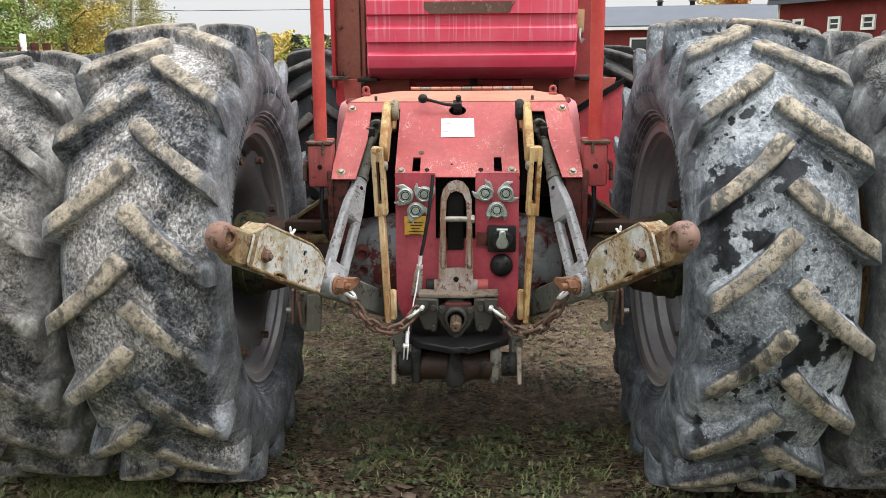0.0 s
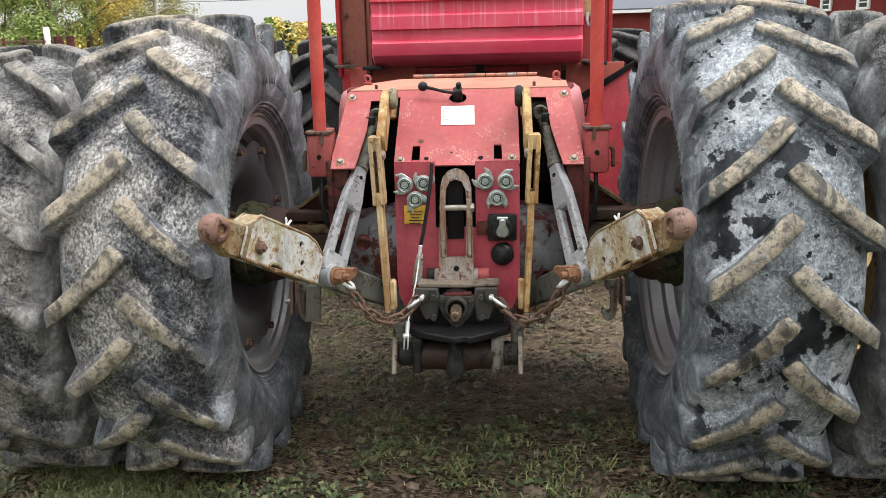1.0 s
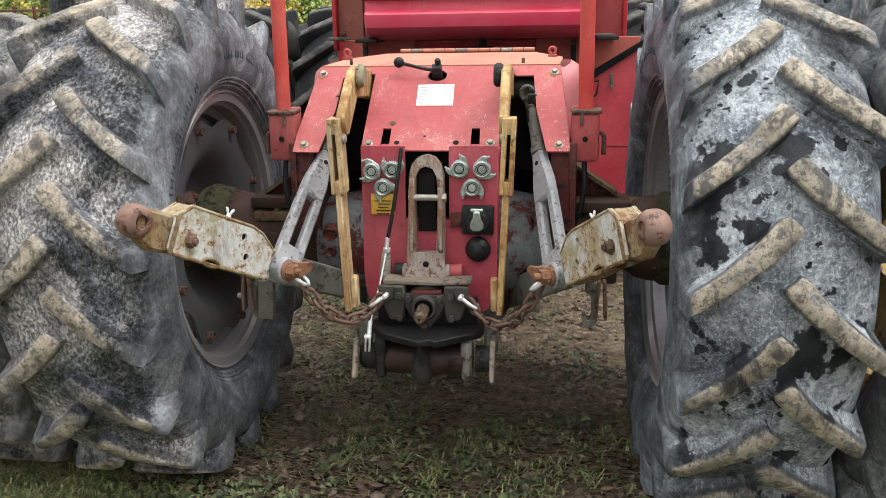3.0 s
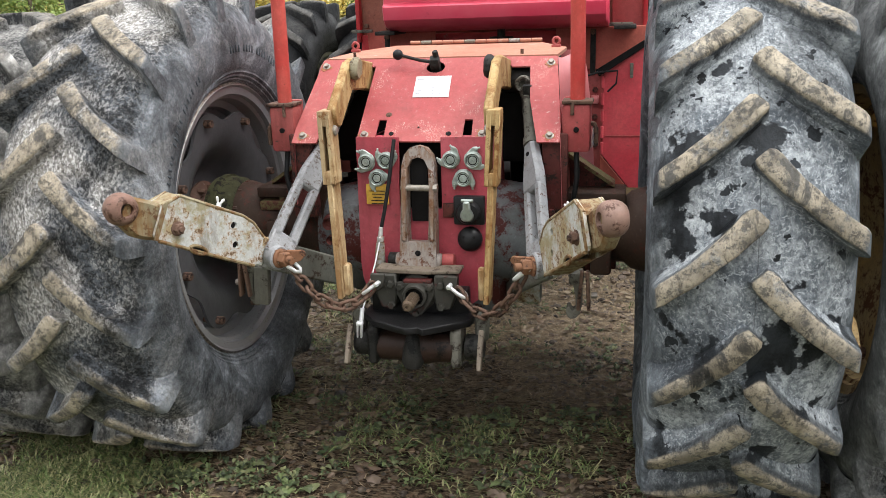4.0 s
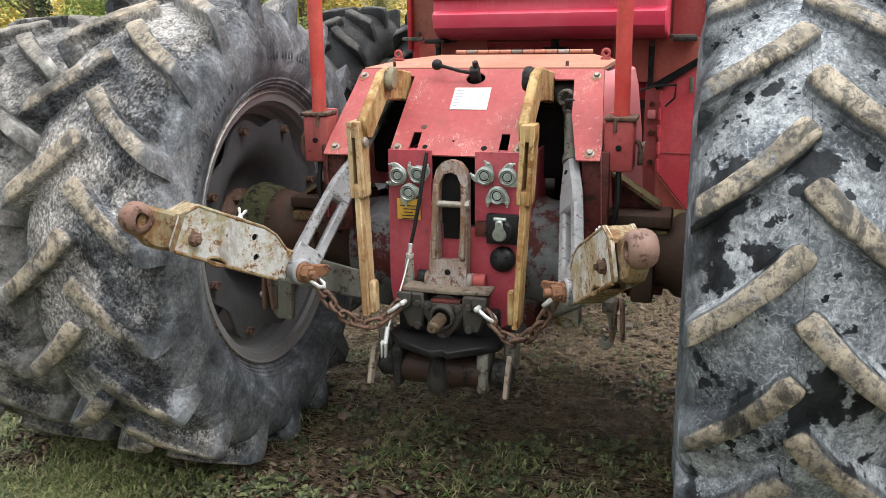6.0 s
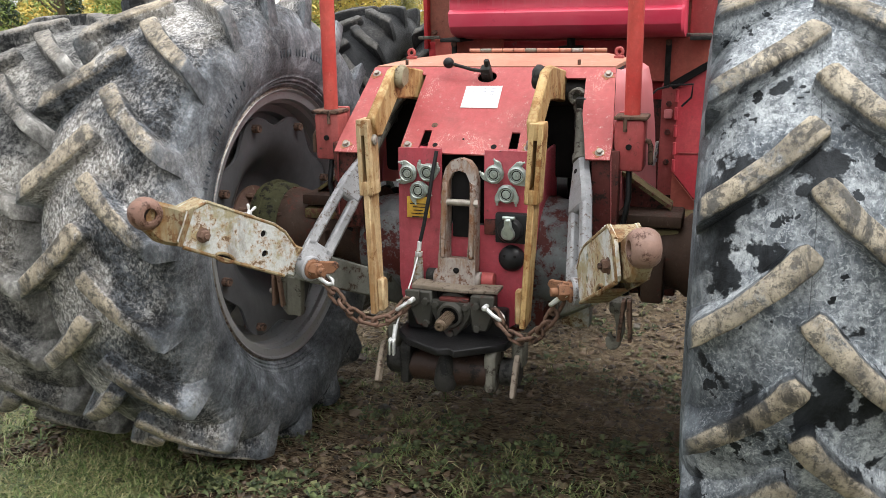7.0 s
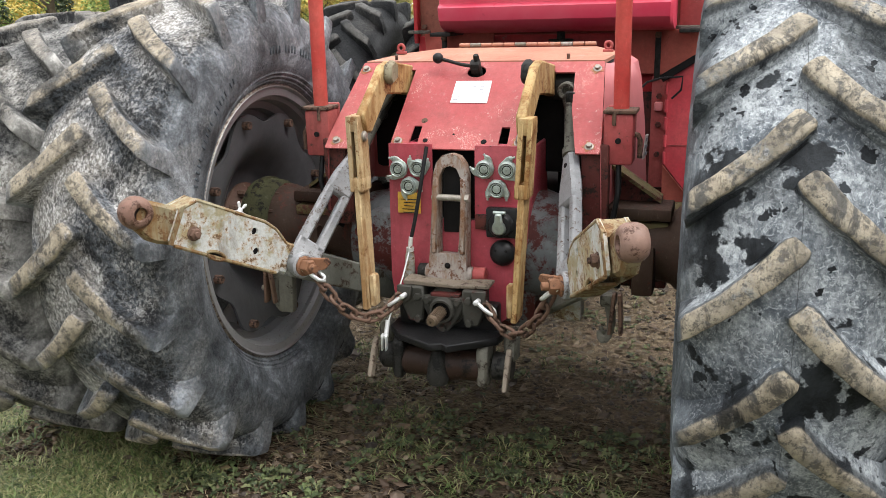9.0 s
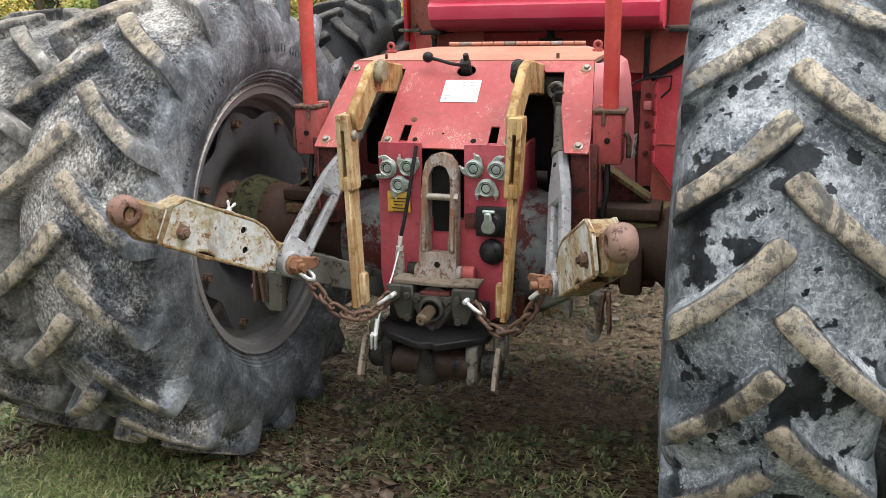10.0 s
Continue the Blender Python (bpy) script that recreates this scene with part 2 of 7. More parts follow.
def rim_paint():
    """Silver rim, the flange edge chipped to cream and rust."""
    m, nt, b = nodes_of("rim_silver")
    v = coords(nt)
    n1, n2 = tex_noise(nt, v, 5, 6, 0.65), tex_noise(nt, v, 90, 8, 0.8)
    c = mix(nt, n1, (0.30, 0.30, 0.31), (0.48, 0.48, 0.485))
    c = mix(nt, ramp(nt, n2, (0.58, 0.0), (0.64, 0.8)), c, (0.09, 0.055, 0.04))
    sep = nt.nodes.new("ShaderNodeSeparateXYZ")
    link(nt, v, sep.inputs[0])
    r = calc(nt, "SQRT", calc(nt, "ADD", calc(nt, "POWER", sep.outputs[1], 2.0), calc(nt, "POWER", sep.outputs[2], 2.0)))
    lip = ramp(nt, r, (0.520, 0.0), (0.523, 1.0))
    c = mix(nt, lip, c, mix(nt, ramp(nt, n2, (0.48, 0.0), (0.54, 1.0)), (0.30, 0.265, 0.22), (0.07, 0.043, 0.032)))
    link(nt, c, b.inputs["Base Color"])
    b.inputs["Roughness"].default_value, b.inputs["Metallic"].default_value = 0.33, 0.6
    bump(nt, b, n2, 0.15, 0.003)
    return m


def tank_paint(name, runs):
    """Glossy crimson; runs: pale dried water runs down the face."""
    m, nt, b = nodes_of(name)
    v = coords(nt)
    n1 = tex_noise(nt, v, 4, 6, 0.6)
    c = mix(nt, ramp(nt, n1, (0.35, 0.0), (0.7, 1.0)), (0.60, 0.040, 0.085), (0.66, 0.10, 0.145))
    grime = tex_noise(nt, v, 13, 8, 0.7)
    c = mix(nt, ramp(nt, grime, (0.60, 0.0), (0.72, 0.5)), c, (0.22, 0.02, 0.03))
    if runs:
        st = tex_noise(nt, v, 62.0, 2, 0.5, (1.0, 0.02, 0.022))
        sep = nt.nodes.new("ShaderNodeSeparateXYZ")
        link(nt, v, sep.inputs[0])
        f = calc(nt, "MULTIPLY", ramp(nt, st, (0.575, 0.0), (0.61, 0.6)), calc(nt, "MULTIPLY", calc(nt, "SUBTRACT", sep.outputs[2], 1.69), 12.0, True), True)
        c = mix(nt, f, c, (0.62, 0.22, 0.27))
    link(nt, c, b.inputs["Base Color"])
    link(nt, ramp(nt, grime, (0.3, 0.26), (0.7, 0.5)), b.inputs["Roughness"])
    bump(nt, b, n1, 0.1, 0.01)
    return m


def bracket_paint():
    """Pale grey paint with olive lichen, soft brown rust blotches, dots and dark dirt."""
    m, nt, b = nodes_of("paint_grey_rust_spots")
    v = coords(nt)
    big, mid, fine = tex_noise(nt, v, 7, 6, 0.65, None, 0.6), tex_noise(nt, v, 26, 9, 0.72), tex_noise(nt, v, 110, 8, 0.8)
    c = mix(nt, ramp(nt, fine, (0.38, 0.0), (0.62, 1.0)), (0.40, 0.405, 0.385), (0.56, 0.565, 0.55))
    lich = calc(nt, "ADD", calc(nt, "MULTIPLY", big, 0.6), calc(nt, "MULTIPLY", mid, 0.4))
    c = mix(nt, ramp(nt, lich, (0.475, 0.0), (0.56, 0.8)), c, mix(nt, fine, (0.15, 0.115, 0.035), (0.38, 0.32, 0.15)))
    dirt = tex_noise(nt, v, 11, 8, 0.7, (1, 1, 0.3))
    c = mix(nt, ramp(nt, dirt, (0.54, 0.0), (0.66, 0.65)), c, (0.13, 0.10, 0.07))
    rust = calc(nt, "ADD", calc(nt, "MULTIPLY", tex_noise(nt, v, 9, 5, 0.6), 0.35), calc(nt, "MULTIPLY", tex_noise(nt, v, 38, 10, 0.78), 0.65))
    c = mix(nt, ramp(nt, rust, (0.50, 0.0), (0.54, 0.6)), c, (0.36, 0.215, 0.095))
    c = mix(nt, ramp(nt, rust, (0.545, 0.0), (0.558, 1.0)), c, mix(nt, fine, (0.075, 0.045, 0.025), (0.20, 0.115, 0.055)))
    link(nt, c, b.inputs["Base Color"])
    link(nt, ramp(nt, fine, (0.3, 0.4), (0.7, 0.7)), b.inputs["Roughness"])
    b.inputs["Specular IOR Level"].default_value = 0.35
    bump(nt, b, calc(nt, "ADD", fine, calc(nt, "MULTIPLY", rust, 1.5)), 0.35, 0.004)
    return m


M = {}
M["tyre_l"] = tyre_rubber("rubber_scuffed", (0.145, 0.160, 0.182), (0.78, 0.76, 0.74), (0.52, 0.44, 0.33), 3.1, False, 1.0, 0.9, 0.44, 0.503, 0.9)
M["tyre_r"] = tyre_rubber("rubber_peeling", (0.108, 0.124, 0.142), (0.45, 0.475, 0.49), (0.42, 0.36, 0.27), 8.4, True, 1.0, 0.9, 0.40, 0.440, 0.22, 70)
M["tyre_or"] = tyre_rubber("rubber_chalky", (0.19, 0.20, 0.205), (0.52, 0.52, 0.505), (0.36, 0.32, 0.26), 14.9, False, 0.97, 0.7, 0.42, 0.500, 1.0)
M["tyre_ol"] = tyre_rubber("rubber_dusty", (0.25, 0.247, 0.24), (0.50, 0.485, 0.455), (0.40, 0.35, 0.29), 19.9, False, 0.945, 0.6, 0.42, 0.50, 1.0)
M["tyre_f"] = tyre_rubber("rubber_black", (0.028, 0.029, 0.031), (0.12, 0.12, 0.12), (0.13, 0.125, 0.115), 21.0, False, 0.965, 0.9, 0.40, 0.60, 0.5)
M["tyre_mark"] = plain("rubber_marks", (0.085, 0.097, 0.11), 0.7, 0.0, 0.5, 30)
M["red"] = painted("paint_red", (0.42, 0.028, 0.038), (0.47, 0.062, 0.062), (0.34, 0.20, 0.17), 0.63, 0.42, 0.5)
M["red_top"] = painted("paint_red_faded", (0.355, 0.062, 0.064), (0.415, 0.108, 0.10), (0.68, 0.46, 0.41), 0.615, 0.5, 0.45, 40, 0.0, 0.3, 0.9)
M["red_col"] = painted("paint_red_column", (0.37, 0.036, 0.058), (0.47, 0.105, 0.125), (0.17, 0.08, 0.07), 0.61, 0.4, 0.8)
M["red_tank"] = tank_paint("paint_crimson_tank", True)
M["red_cowl"] = plain("paint_red_cowl", (0.62, 0.20, 0.205), 0.30, 0.0, 0.14, 5, 0.05)
M["red_box"] = painted("paint_red_socket", (0.36, 0.062, 0.064), (0.40, 0.105, 0.095), (0.10, 0.055, 0.045), 0.60, 0.5, 0.9, 34)
M["red_door"] = painted("paint_red_door", (0.54, 0.040, 0.062), (0.60, 0.088, 0.10), (0.28, 0.09, 0.07), 0.63, 0.4, 0.4, 22, 0.0, 0.4)
M["sill"] = painted("paint_orange_sill", (0.44, 0.095, 0.075), (0.50, 0.15, 0.11), (0.14, 0.06, 0.045), 0.625, 0.5, 0.5, 30)
M["red_dark"] = painted("paint_red_grimy", (0.085, 0.018, 0.017), (0.14, 0.045, 0.035), (0.025, 0.018, 0.015), 0.54, 0.55, 0.9)
M["orange"] = painted("paint_orange_red", (0.46, 0.047, 0.040), (0.52, 0.095, 0.075), (0.08, 0.04, 0.03), 0.655, 0.45, 0.4, 40)
M["hood"] = painted("paint_sun_bleached", (0.42, 0.165, 0.115), (0.47, 0.24, 0.165), (0.56, 0.40, 0.33), 0.59, 0.6, 0.6, 20)
M["cream"] = painted("paint_cream_rusty", (0.48, 0.34, 0.175), (0.56, 0.43, 0.26), (0.20, 0.09, 0.035), 0.57, 0.55, 0.9, 20, bleed=(0.33, 0.17, 0.065))
M["cream_side"] = painted("paint_ochre_rusty", (0.42, 0.27, 0.11), (0.48, 0.35, 0.175), (0.19, 0.08, 0.03), 0.555, 0.6, 0.9, 18, bleed=(0.30, 0.135, 0.04))
M["bracket"] = bracket_paint()
M["bracket_edge"] = painted("paint_ochre_edge", (0.22, 0.155, 0.075), (0.37, 0.33, 0.22), (0.15, 0.075, 0.035), 0.53, 0.6, 0.8, 45, bleed=(0.25, 0.13, 0.05))
M["grey"] = painted("paint_grey_worn", (0.235, 0.24, 0.25), (0.34, 0.34, 0.345), (0.12, 0.085, 0.065), 0.57, 0.42, 0.8, 55)
M["grey_dk"] = painted("paint_grey_dirty", (0.095, 0.104, 0.108), (0.20, 0.21, 0.212), (0.09, 0.02, 0.016), 0.535, 0.5, 0.9, 9)
M["rust"] = painted("steel_rusty", (0.11, 0.062, 0.042), (0.17, 0.105, 0.078), (0.04, 0.024, 0.018), 0.55, 0.7, 0.6, 40)
M["rust_hub"] = painted("steel_rust_hub", (0.12, 0.060, 0.042), (0.17, 0.11, 0.088), (0.34, 0.28, 0.23), 0.60, 0.6, 0.7, 30)
M["stain"] = painted("rust_stain", (0.30, 0.11, 0.055), (0.36, 0.17, 0.095), (0.24, 0.10, 0.05), 0.58, 0.7, 0.6, 60)
M["rust_or"] = painted("steel_rust_orange", (0.23, 0.095, 0.045), (0.22, 0.115, 0.068), (0.08, 0.042, 0.03), 0.56, 0.7, 0.5, 40)
M["rust_eye"] = painted("steel_brown_pink", (0.20, 0.110, 0.082), (0.29, 0.195, 0.16), (0.10, 0.05, 0.034), 0.55, 0.40, 0.9, 26)
M["clevis"] = painted("casting_worn_white", (0.15, 0.13, 0.10), (0.23, 0.205, 0.165), (0.48, 0.445, 0.42), 0.555, 0.55, 0.6, 60)
M["cast"] = painted("casting_grimy", (0.012, 0.012, 0.011), (0.032, 0.030, 0.027), (0.006, 0.0055, 0.005), 0.55, 0.55, 0.8, 24)
M["pto"] = painted("casting_pto_grimy", (0.034, 0.033, 0.028), (0.07, 0.066, 0.056), (0.07, 0.02, 0.016), 0.58, 0.5, 0.8, 20)
M["weath"] = painted("steel_weathered", (0.085, 0.083, 0.066), (0.17, 0.16, 0.135), (0.04, 0.03, 0.024), 0.55, 0.55, 0.9, 30)
M["brown_oil"] = painted("steel_brown_oily", (0.020, 0.011, 0.008), (0.04, 0.022, 0.016), (0.008, 0.006, 0.005), 0.55, 0.45, 0.6, 14)
M["oily"] = plain("steel_black_oily", (0.014, 0.0135, 0.014), 0.36, 0.0, 0.5, 14)
M["drum"] = painted("drum_mossy", (0.026, 0.027, 0.013), (0.062, 0.062, 0.029), (0.014, 0.012, 0.010), 0.55, 0.8, 0.6, 30)
M["rim"] = rim_paint()
M["disc"] = plain("wheel_disc_grey", (0.074, 0.074, 0.078), 0.32, 0.0, 0.35, 4)
M["rim_y"] = painted("rim_yellow_rusty", (0.55, 0.36, 0.14), (0.5, 0.38, 0.2), (0.2, 0.09, 0.04), 0.55, 0.6, 0.6)
M["zinc"] = plain("zinc_plated", (0.40, 0.45, 0.42), 0.34, 0.6, 0.35, 60)
M["bolt"] = plain("bolt_dull_steel", (0.33, 0.30, 0.26), 0.45, 0.5, 0.4, 60)
M["galv"] = plain("galvanised_bright", (0.74, 0.75, 0.75), 0.3, 0.5, 0.12, 60)
M["black"] = plain("plastic_black", (0.018, 0.018, 0.019), 0.35, 0.0, 0.3, 30)
# near black: painted shade of housings, gaps and holes, also some black parts
M["dark"] = plain("black_shade_and_parts", (0.010, 0.009, 0.009), 0.85, 0.0, 0.4, 12)
M["paper"] = plain("sticker_white", (0.60, 0.60, 0.585), 0.5, 0.0, 0.22, 30, 0.05)
M["ink"] = plain("ink_grey", (0.28, 0.29, 0.33), 0.6, 0.0, 0.2, 60, 0.05)
M["yellow"] = plain("sticker_yellow", (0.60, 0.36, 0.06), 0.5, 0.0, 0.35, 40, 0.05)
M["olive"] = painted("paint_olive_lichen", (0.13, 0.105, 0.045), (0.20, 0.17, 0.085), (0.13, 0.05, 0.035), 0.55, 0.75, 0.6, 20)
M["barn"] = plain("barn_red_boards", (0.16, 0.028, 0.026), 0.8, 0.0, 0.2, 0.8)
M["roof"] = plain("roof_grey_sheet", (0.10, 0.11, 0.13), 0.6, 0.0, 0.12, 0.6)
M["white"] = plain("white_trim", (0.78, 0.78, 0.76), 0.6, 0.0, 0.1, 3)
M["glass"] = plain("window_dark_glass", (0.05, 0.055, 0.06), 0.08, 0.0, 0.2, 2, 0.0)
M["finger"] = painted("steel_tan_worn", (0.15, 0.12, 0.09), (0.23, 0.19, 0.15), (0.07, 0.045, 0.032), 0.56, 0.6, 0.6, 40)
M["axle"] = painted("axle_grimy_brown", (0.036, 0.020, 0.015), (0.072, 0.044, 0.030), (0.10, 0.030, 0.020), 0.57, 0.6, 0.8, 16)
M["link"] = painted("paint_link_grey", (0.13, 0.135, 0.115), (0.21, 0.21, 0.185), (0.07, 0.05, 0.035), 0.58, 0.5, 0.9, 22)
M["spline"] = painted("steel_spline_brown", (0.10, 0.068, 0.045), (0.16, 0.12, 0.085), (0.03, 0.022, 0.018), 0.57, 0.42, 0.3, 60, 0.35)
M["flake"] = painted("casting_flaking_white", (0.27, 0.225, 0.195), (0.36, 0.325, 0.30), (0.16, 0.075, 0.045), 0.545, 0.55, 0.8, 38, bleed=(0.24, 0.12, 0.06))
M["boss"] = painted("boss_olive_worn", (0.20, 0.165, 0.10), (0.28, 0.25, 0.17), (0.10, 0.055, 0.035), 0.56, 0.55, 0.6, 40)
M["brown"] = painted("panel_brown_faded", (0.25, 0.095, 0.07), (0.32, 0.14, 0.10), (0.12, 0.05, 0.04), 0.62, 0.65, 1.0)
M["bark"] = plain("bark_brown", (0.14, 0.11, 0.08), 0.9, 0, 0.4, 6)
M["birch"] = plain("bark_birch", (0.55, 0.52, 0.47), 0.8, 0, 0.5, 3)


def red_lens():
    m, nt, b = nodes_of("reflector_red")
    b.inputs["Base Color"].default_value = (0.80, 0.012, 0.02, 1)
    b.inputs["Roughness"].default_value = 0.18
    v = nt.nodes.new("ShaderNodeTexVoronoi")
    v.inputs["Scale"].default_value = 220
    link(nt, coords(nt), v.inputs["Vector"])
    bump(nt, b, v.outputs[0], 0.3, 0.002)
    return m


def leaf_mat(name, *cols):
    m, nt, b = nodes_of(name)
    g = nt.nodes.new("ShaderNodeNewGeometry")
    stops = [(i / max(1, len(cols) - 1), c) for i, c in enumerate(cols)]
    c = ramp(nt, g.outputs["Random Per Island"], *stops)
    link(nt, c, b.inputs["Base Color"])
    b.inputs["Roughness"].default_value = 0.6
    return m


def soil_mat():
    m, nt, b = nodes_of("ground_soil_grass")
    v = coords(nt)
    big = tex_noise(nt, v, 0.9, 5, 0.6)
    mid = tex_noise(nt, v, 5.0, 7, 0.65)
    fine = tex_noise(nt, v, 30.0, 10, 0.78)
    grit = tex_noise(nt, v, 170.0, 5, 0.7)
    straw = tex_noise(nt, v, 26.0, 6, 0.7, (1.0, 5.0, 1.0))
    soil = mix(nt, ramp(nt, fine, (0.42, 0.0), (0.50, 0.28), (0.60, 1.0)), (0.010, 0.0068, 0.0046), (0.20, 0.132, 0.086))
    soil = mix(nt, ramp(nt, mid, (0.53, 0.0), (0.60, 0.8)), soil, mix(nt, fine, (0.115, 0.081, 0.057), (0.225, 0.16, 0.112)))
    dry = mix(nt, grit, (0.16, 0.12, 0.075), (0.50, 0.40, 0.27))
    sep = nt.nodes.new("ShaderNodeSeparateXYZ")
    link(nt, v, sep.inputs[0])
    far = calc(nt, "MULTIPLY", calc(nt, "SUBTRACT", sep.outputs[1], 3.1), 0.16, True)
    dead = calc(nt, "ADD", straw, calc(nt, "MINIMUM", far, 0.06))
    c = mix(nt, ramp(nt, dead, (0.50, 0.0), (0.62, 0.8)), soil, dry)
    green = mix(nt, grit, (0.035, 0.055, 0.015), (0.10, 0.13, 0.04))
    gm = calc(nt, "ADD", calc(nt, "MULTIPLY", mid, 0.5), calc(nt, "MULTIPLY", big, 0.5))
    c = mix(nt, ramp(nt, gm, (0.50, 0.0), (0.62, 0.12)), c, green)
    # dry pale sand beyond the axle
    sand = calc(nt, "MULTIPLY", calc(nt, "ADD", calc(nt, "SUBTRACT", sep.outputs[1], 3.45), calc(nt, "MULTIPLY", calc(nt, "SUBTRACT", mid, 0.5), 1.6)), 1.8, True)
    sand = calc(nt, "MULTIPLY", sand, calc(nt, "MULTIPLY", calc(nt, "SUBTRACT", calc(nt, "ADD", 1.9, calc(nt, "MULTIPLY", mid, 0.8)), calc(nt, "ABSOLUTE", sep.outputs[0])), 1.5, True))
    sand = calc(nt, "MULTIPLY", sand, calc(nt, "MULTIPLY", calc(nt, "SUBTRACT", calc(nt, "ADD", 7.0, mid), sep.outputs[1]), 1.0, True))
    sand = calc(nt, "MULTIPLY", sand, calc(nt, "MULTIPLY", calc(nt, "ADD", calc(nt, "ADD", sep.outputs[0], 0.05), calc(nt, "MULTIPLY", calc(nt, "SUBTRACT", mid, 0.5), 1.6)), 2.2, True))
    # meadow further off
    dx = calc(nt, "POWER", calc(nt, "MULTIPLY", sep.outputs[0], 0.9), 2.0)
    dy = calc(nt, "POWER", calc(nt, "SUBTRACT", sep.outputs[1], 3.6), 2.0)
    dist = calc(nt, "ADD", calc(nt, "SQRT", calc(nt, "ADD", dx, dy)), calc(nt, "MULTIPLY", calc(nt, "SUBTRACT", mid, 0.5), 3.0))
    lawn = calc(nt, "MULTIPLY", calc(nt, "SUBTRACT", dist, 3.2), 0.5, True)
    c = mix(nt, calc(nt, "MULTIPLY", lawn, 0.75), c, mix(nt, ramp(nt, fine, (0.38, 0.0), (0.62, 1.0)), (0.035, 0.05, 0.015), (0.17, 0.18, 0.07)))
    c = mix(nt, calc(nt, "MULTIPLY", sand, 0.8), c, mix(nt, ramp(nt, fine, (0.36, 0.0), (0.6, 1.0)), (0.16, 0.115, 0.075), (0.50, 0.39, 0.27)))
    link(nt, c, b.inputs["Base Color"])
    b.inputs["Roughness"].default_value, b.inputs["Specular IOR Level"].default_value = 0.95, 0.1
    bump(nt, b, calc(nt, "ADD", fine, calc(nt, "MULTIPLY", grit, 0.6)), 1.0, 0.035)
    return m


M["lens"] = red_lens()
M["soil"] = soil_mat()
M["clod"] = leaf_mat("soil_clods", (0.02, 0.014, 0.010), (0.075, 0.054, 0.037), (0.16, 0.115, 0.082), (0.04, 0.029, 0.02))
M["grass"] = leaf_mat("grass_blades", (0.028, 0.048, 0.010), (0.085, 0.13, 0.03), (0.20, 0.26, 0.085), (0.38, 0.34, 0.18), (0.055, 0.085, 0.022), (0.28, 0.26, 0.12), (0.12, 0.17, 0.045))
M["straw"] = leaf_mat("dry_straw", (0.035, 0.024, 0.015), (0.12, 0.082, 0.052), (0.42, 0.32, 0.20), (0.06, 0.04, 0.026))
M["dead"] = leaf_mat("dead_leaf_brown", (0.04, 0.025, 0.016), (0.10, 0.06, 0.036), (0.18, 0.12, 0.072), (0.06, 0.04, 0.026), (0.12, 0.085, 0.04), (0.24, 0.185, 0.12), (0.07, 0.055, 0.03))
M["weed"] = leaf_mat("weed_leaves", (0.018, 0.027, 0.009), (0.045, 0.066, 0.022), (0.13, 0.165, 0.06), (0.06, 0.075, 0.03), (0.035, 0.05, 0.018), (0.19, 0.20, 0.09), (0.045, 0.06, 0.022))
M["leaf_g"] = leaf_mat("leaves_green", (0.11, 0.18, 0.045), (0.20, 0.29, 0.07), (0.29, 0.36, 0.10), (0.36, 0.35, 0.10))
M["leaf_y"] = leaf_mat("leaves_yellow", (0.42, 0.32, 0.07), (0.56, 0.41, 0.09), (0.62, 0.47, 0.12), (0.34, 0.33, 0.09))
M["leaf_b"] = leaf_mat("leaves_birch", (0.20, 0.23, 0.08), (0.30, 0.30, 0.11), (0.38, 0.34, 0.12), (0.26, 0.22, 0.10))
M["leaf_o"] = leaf_mat("leaves_orange", (0.45, 0.12, 0.02), (0.5, 0.2, 0.03), (0.35, 0.2, 0.04))
M["leaf_d"] = leaf_mat("needles_dark", (0.018, 0.035, 0.016), (0.03, 0.05, 0.02), (0.045, 0.06, 0.025))

# ---- mesh helpers ----
XC, YC, ZG = -0.031, 3.27, 0.02


def rounded(bm, w, segs=2):
    if w > 0:
        es = [e for e in bm.edges if len(e.link_faces) == 2 and e.calc_face_angle(0) > 0.5]
        bmesh.ops.bevel(bm, geom=es, offset=w, segments=segs, profile=0.5, affect="EDGES", clamp_overlap=True)
    return bm


def box(c, s, rot=(0, 0, 0), bev=0.004, into=None):
    bm = bmesh.new()
    bmesh.ops.create_cube(bm, size=1.0)
    bmesh.ops.scale(bm, vec=s, verts=bm.verts)
    rounded(bm, min(bev, min(s) * 0.4))
    bmesh.ops.transform(bm, matrix=pose(*c, *rot), verts=bm.verts)
    return joined(into, bm)


def joined(into, bm):
    if into is None:
        return bm
    me = bpy.data.meshes.new("tmp")
    bm.to_mesh(me)
    bm.free()
    into.from_mesh(me)
    bpy.data.meshes.remove(me)
    return into


def axis_frame(p0, p1):
    d = Vector(p1) - Vector(p0)
    return Matrix.Translation(p0) @ d.to_track_quat("Z", "Y").to_matrix().to_4x4(), d.length


def lathe(p0, p1, prof, seg=24, into=None):
    """Turn a profile of (along 0..1, radius) round the line p0-p1; ends closed."""
    m, ln = axis_frame(p0, p1)
    bm = bmesh.new()
    rings = []
    for a, r in prof:
        rings.append([bm.verts.new(m @ Vector((r * math.cos(2 * math.pi * i / seg), r * math.sin(2 * math.pi * i / seg), a * ln))) for i in range(seg)])
    for A, B in zip(rings, rings[1:]):
        for i in range(seg):
            bm.faces.new((A[i], A[(i + 1) % seg], B[(i + 1) % seg], B[i]))
    bm.faces.new(list(reversed(rings[0])))
    bm.faces.new(rings[-1])
    return joined(into, bm)


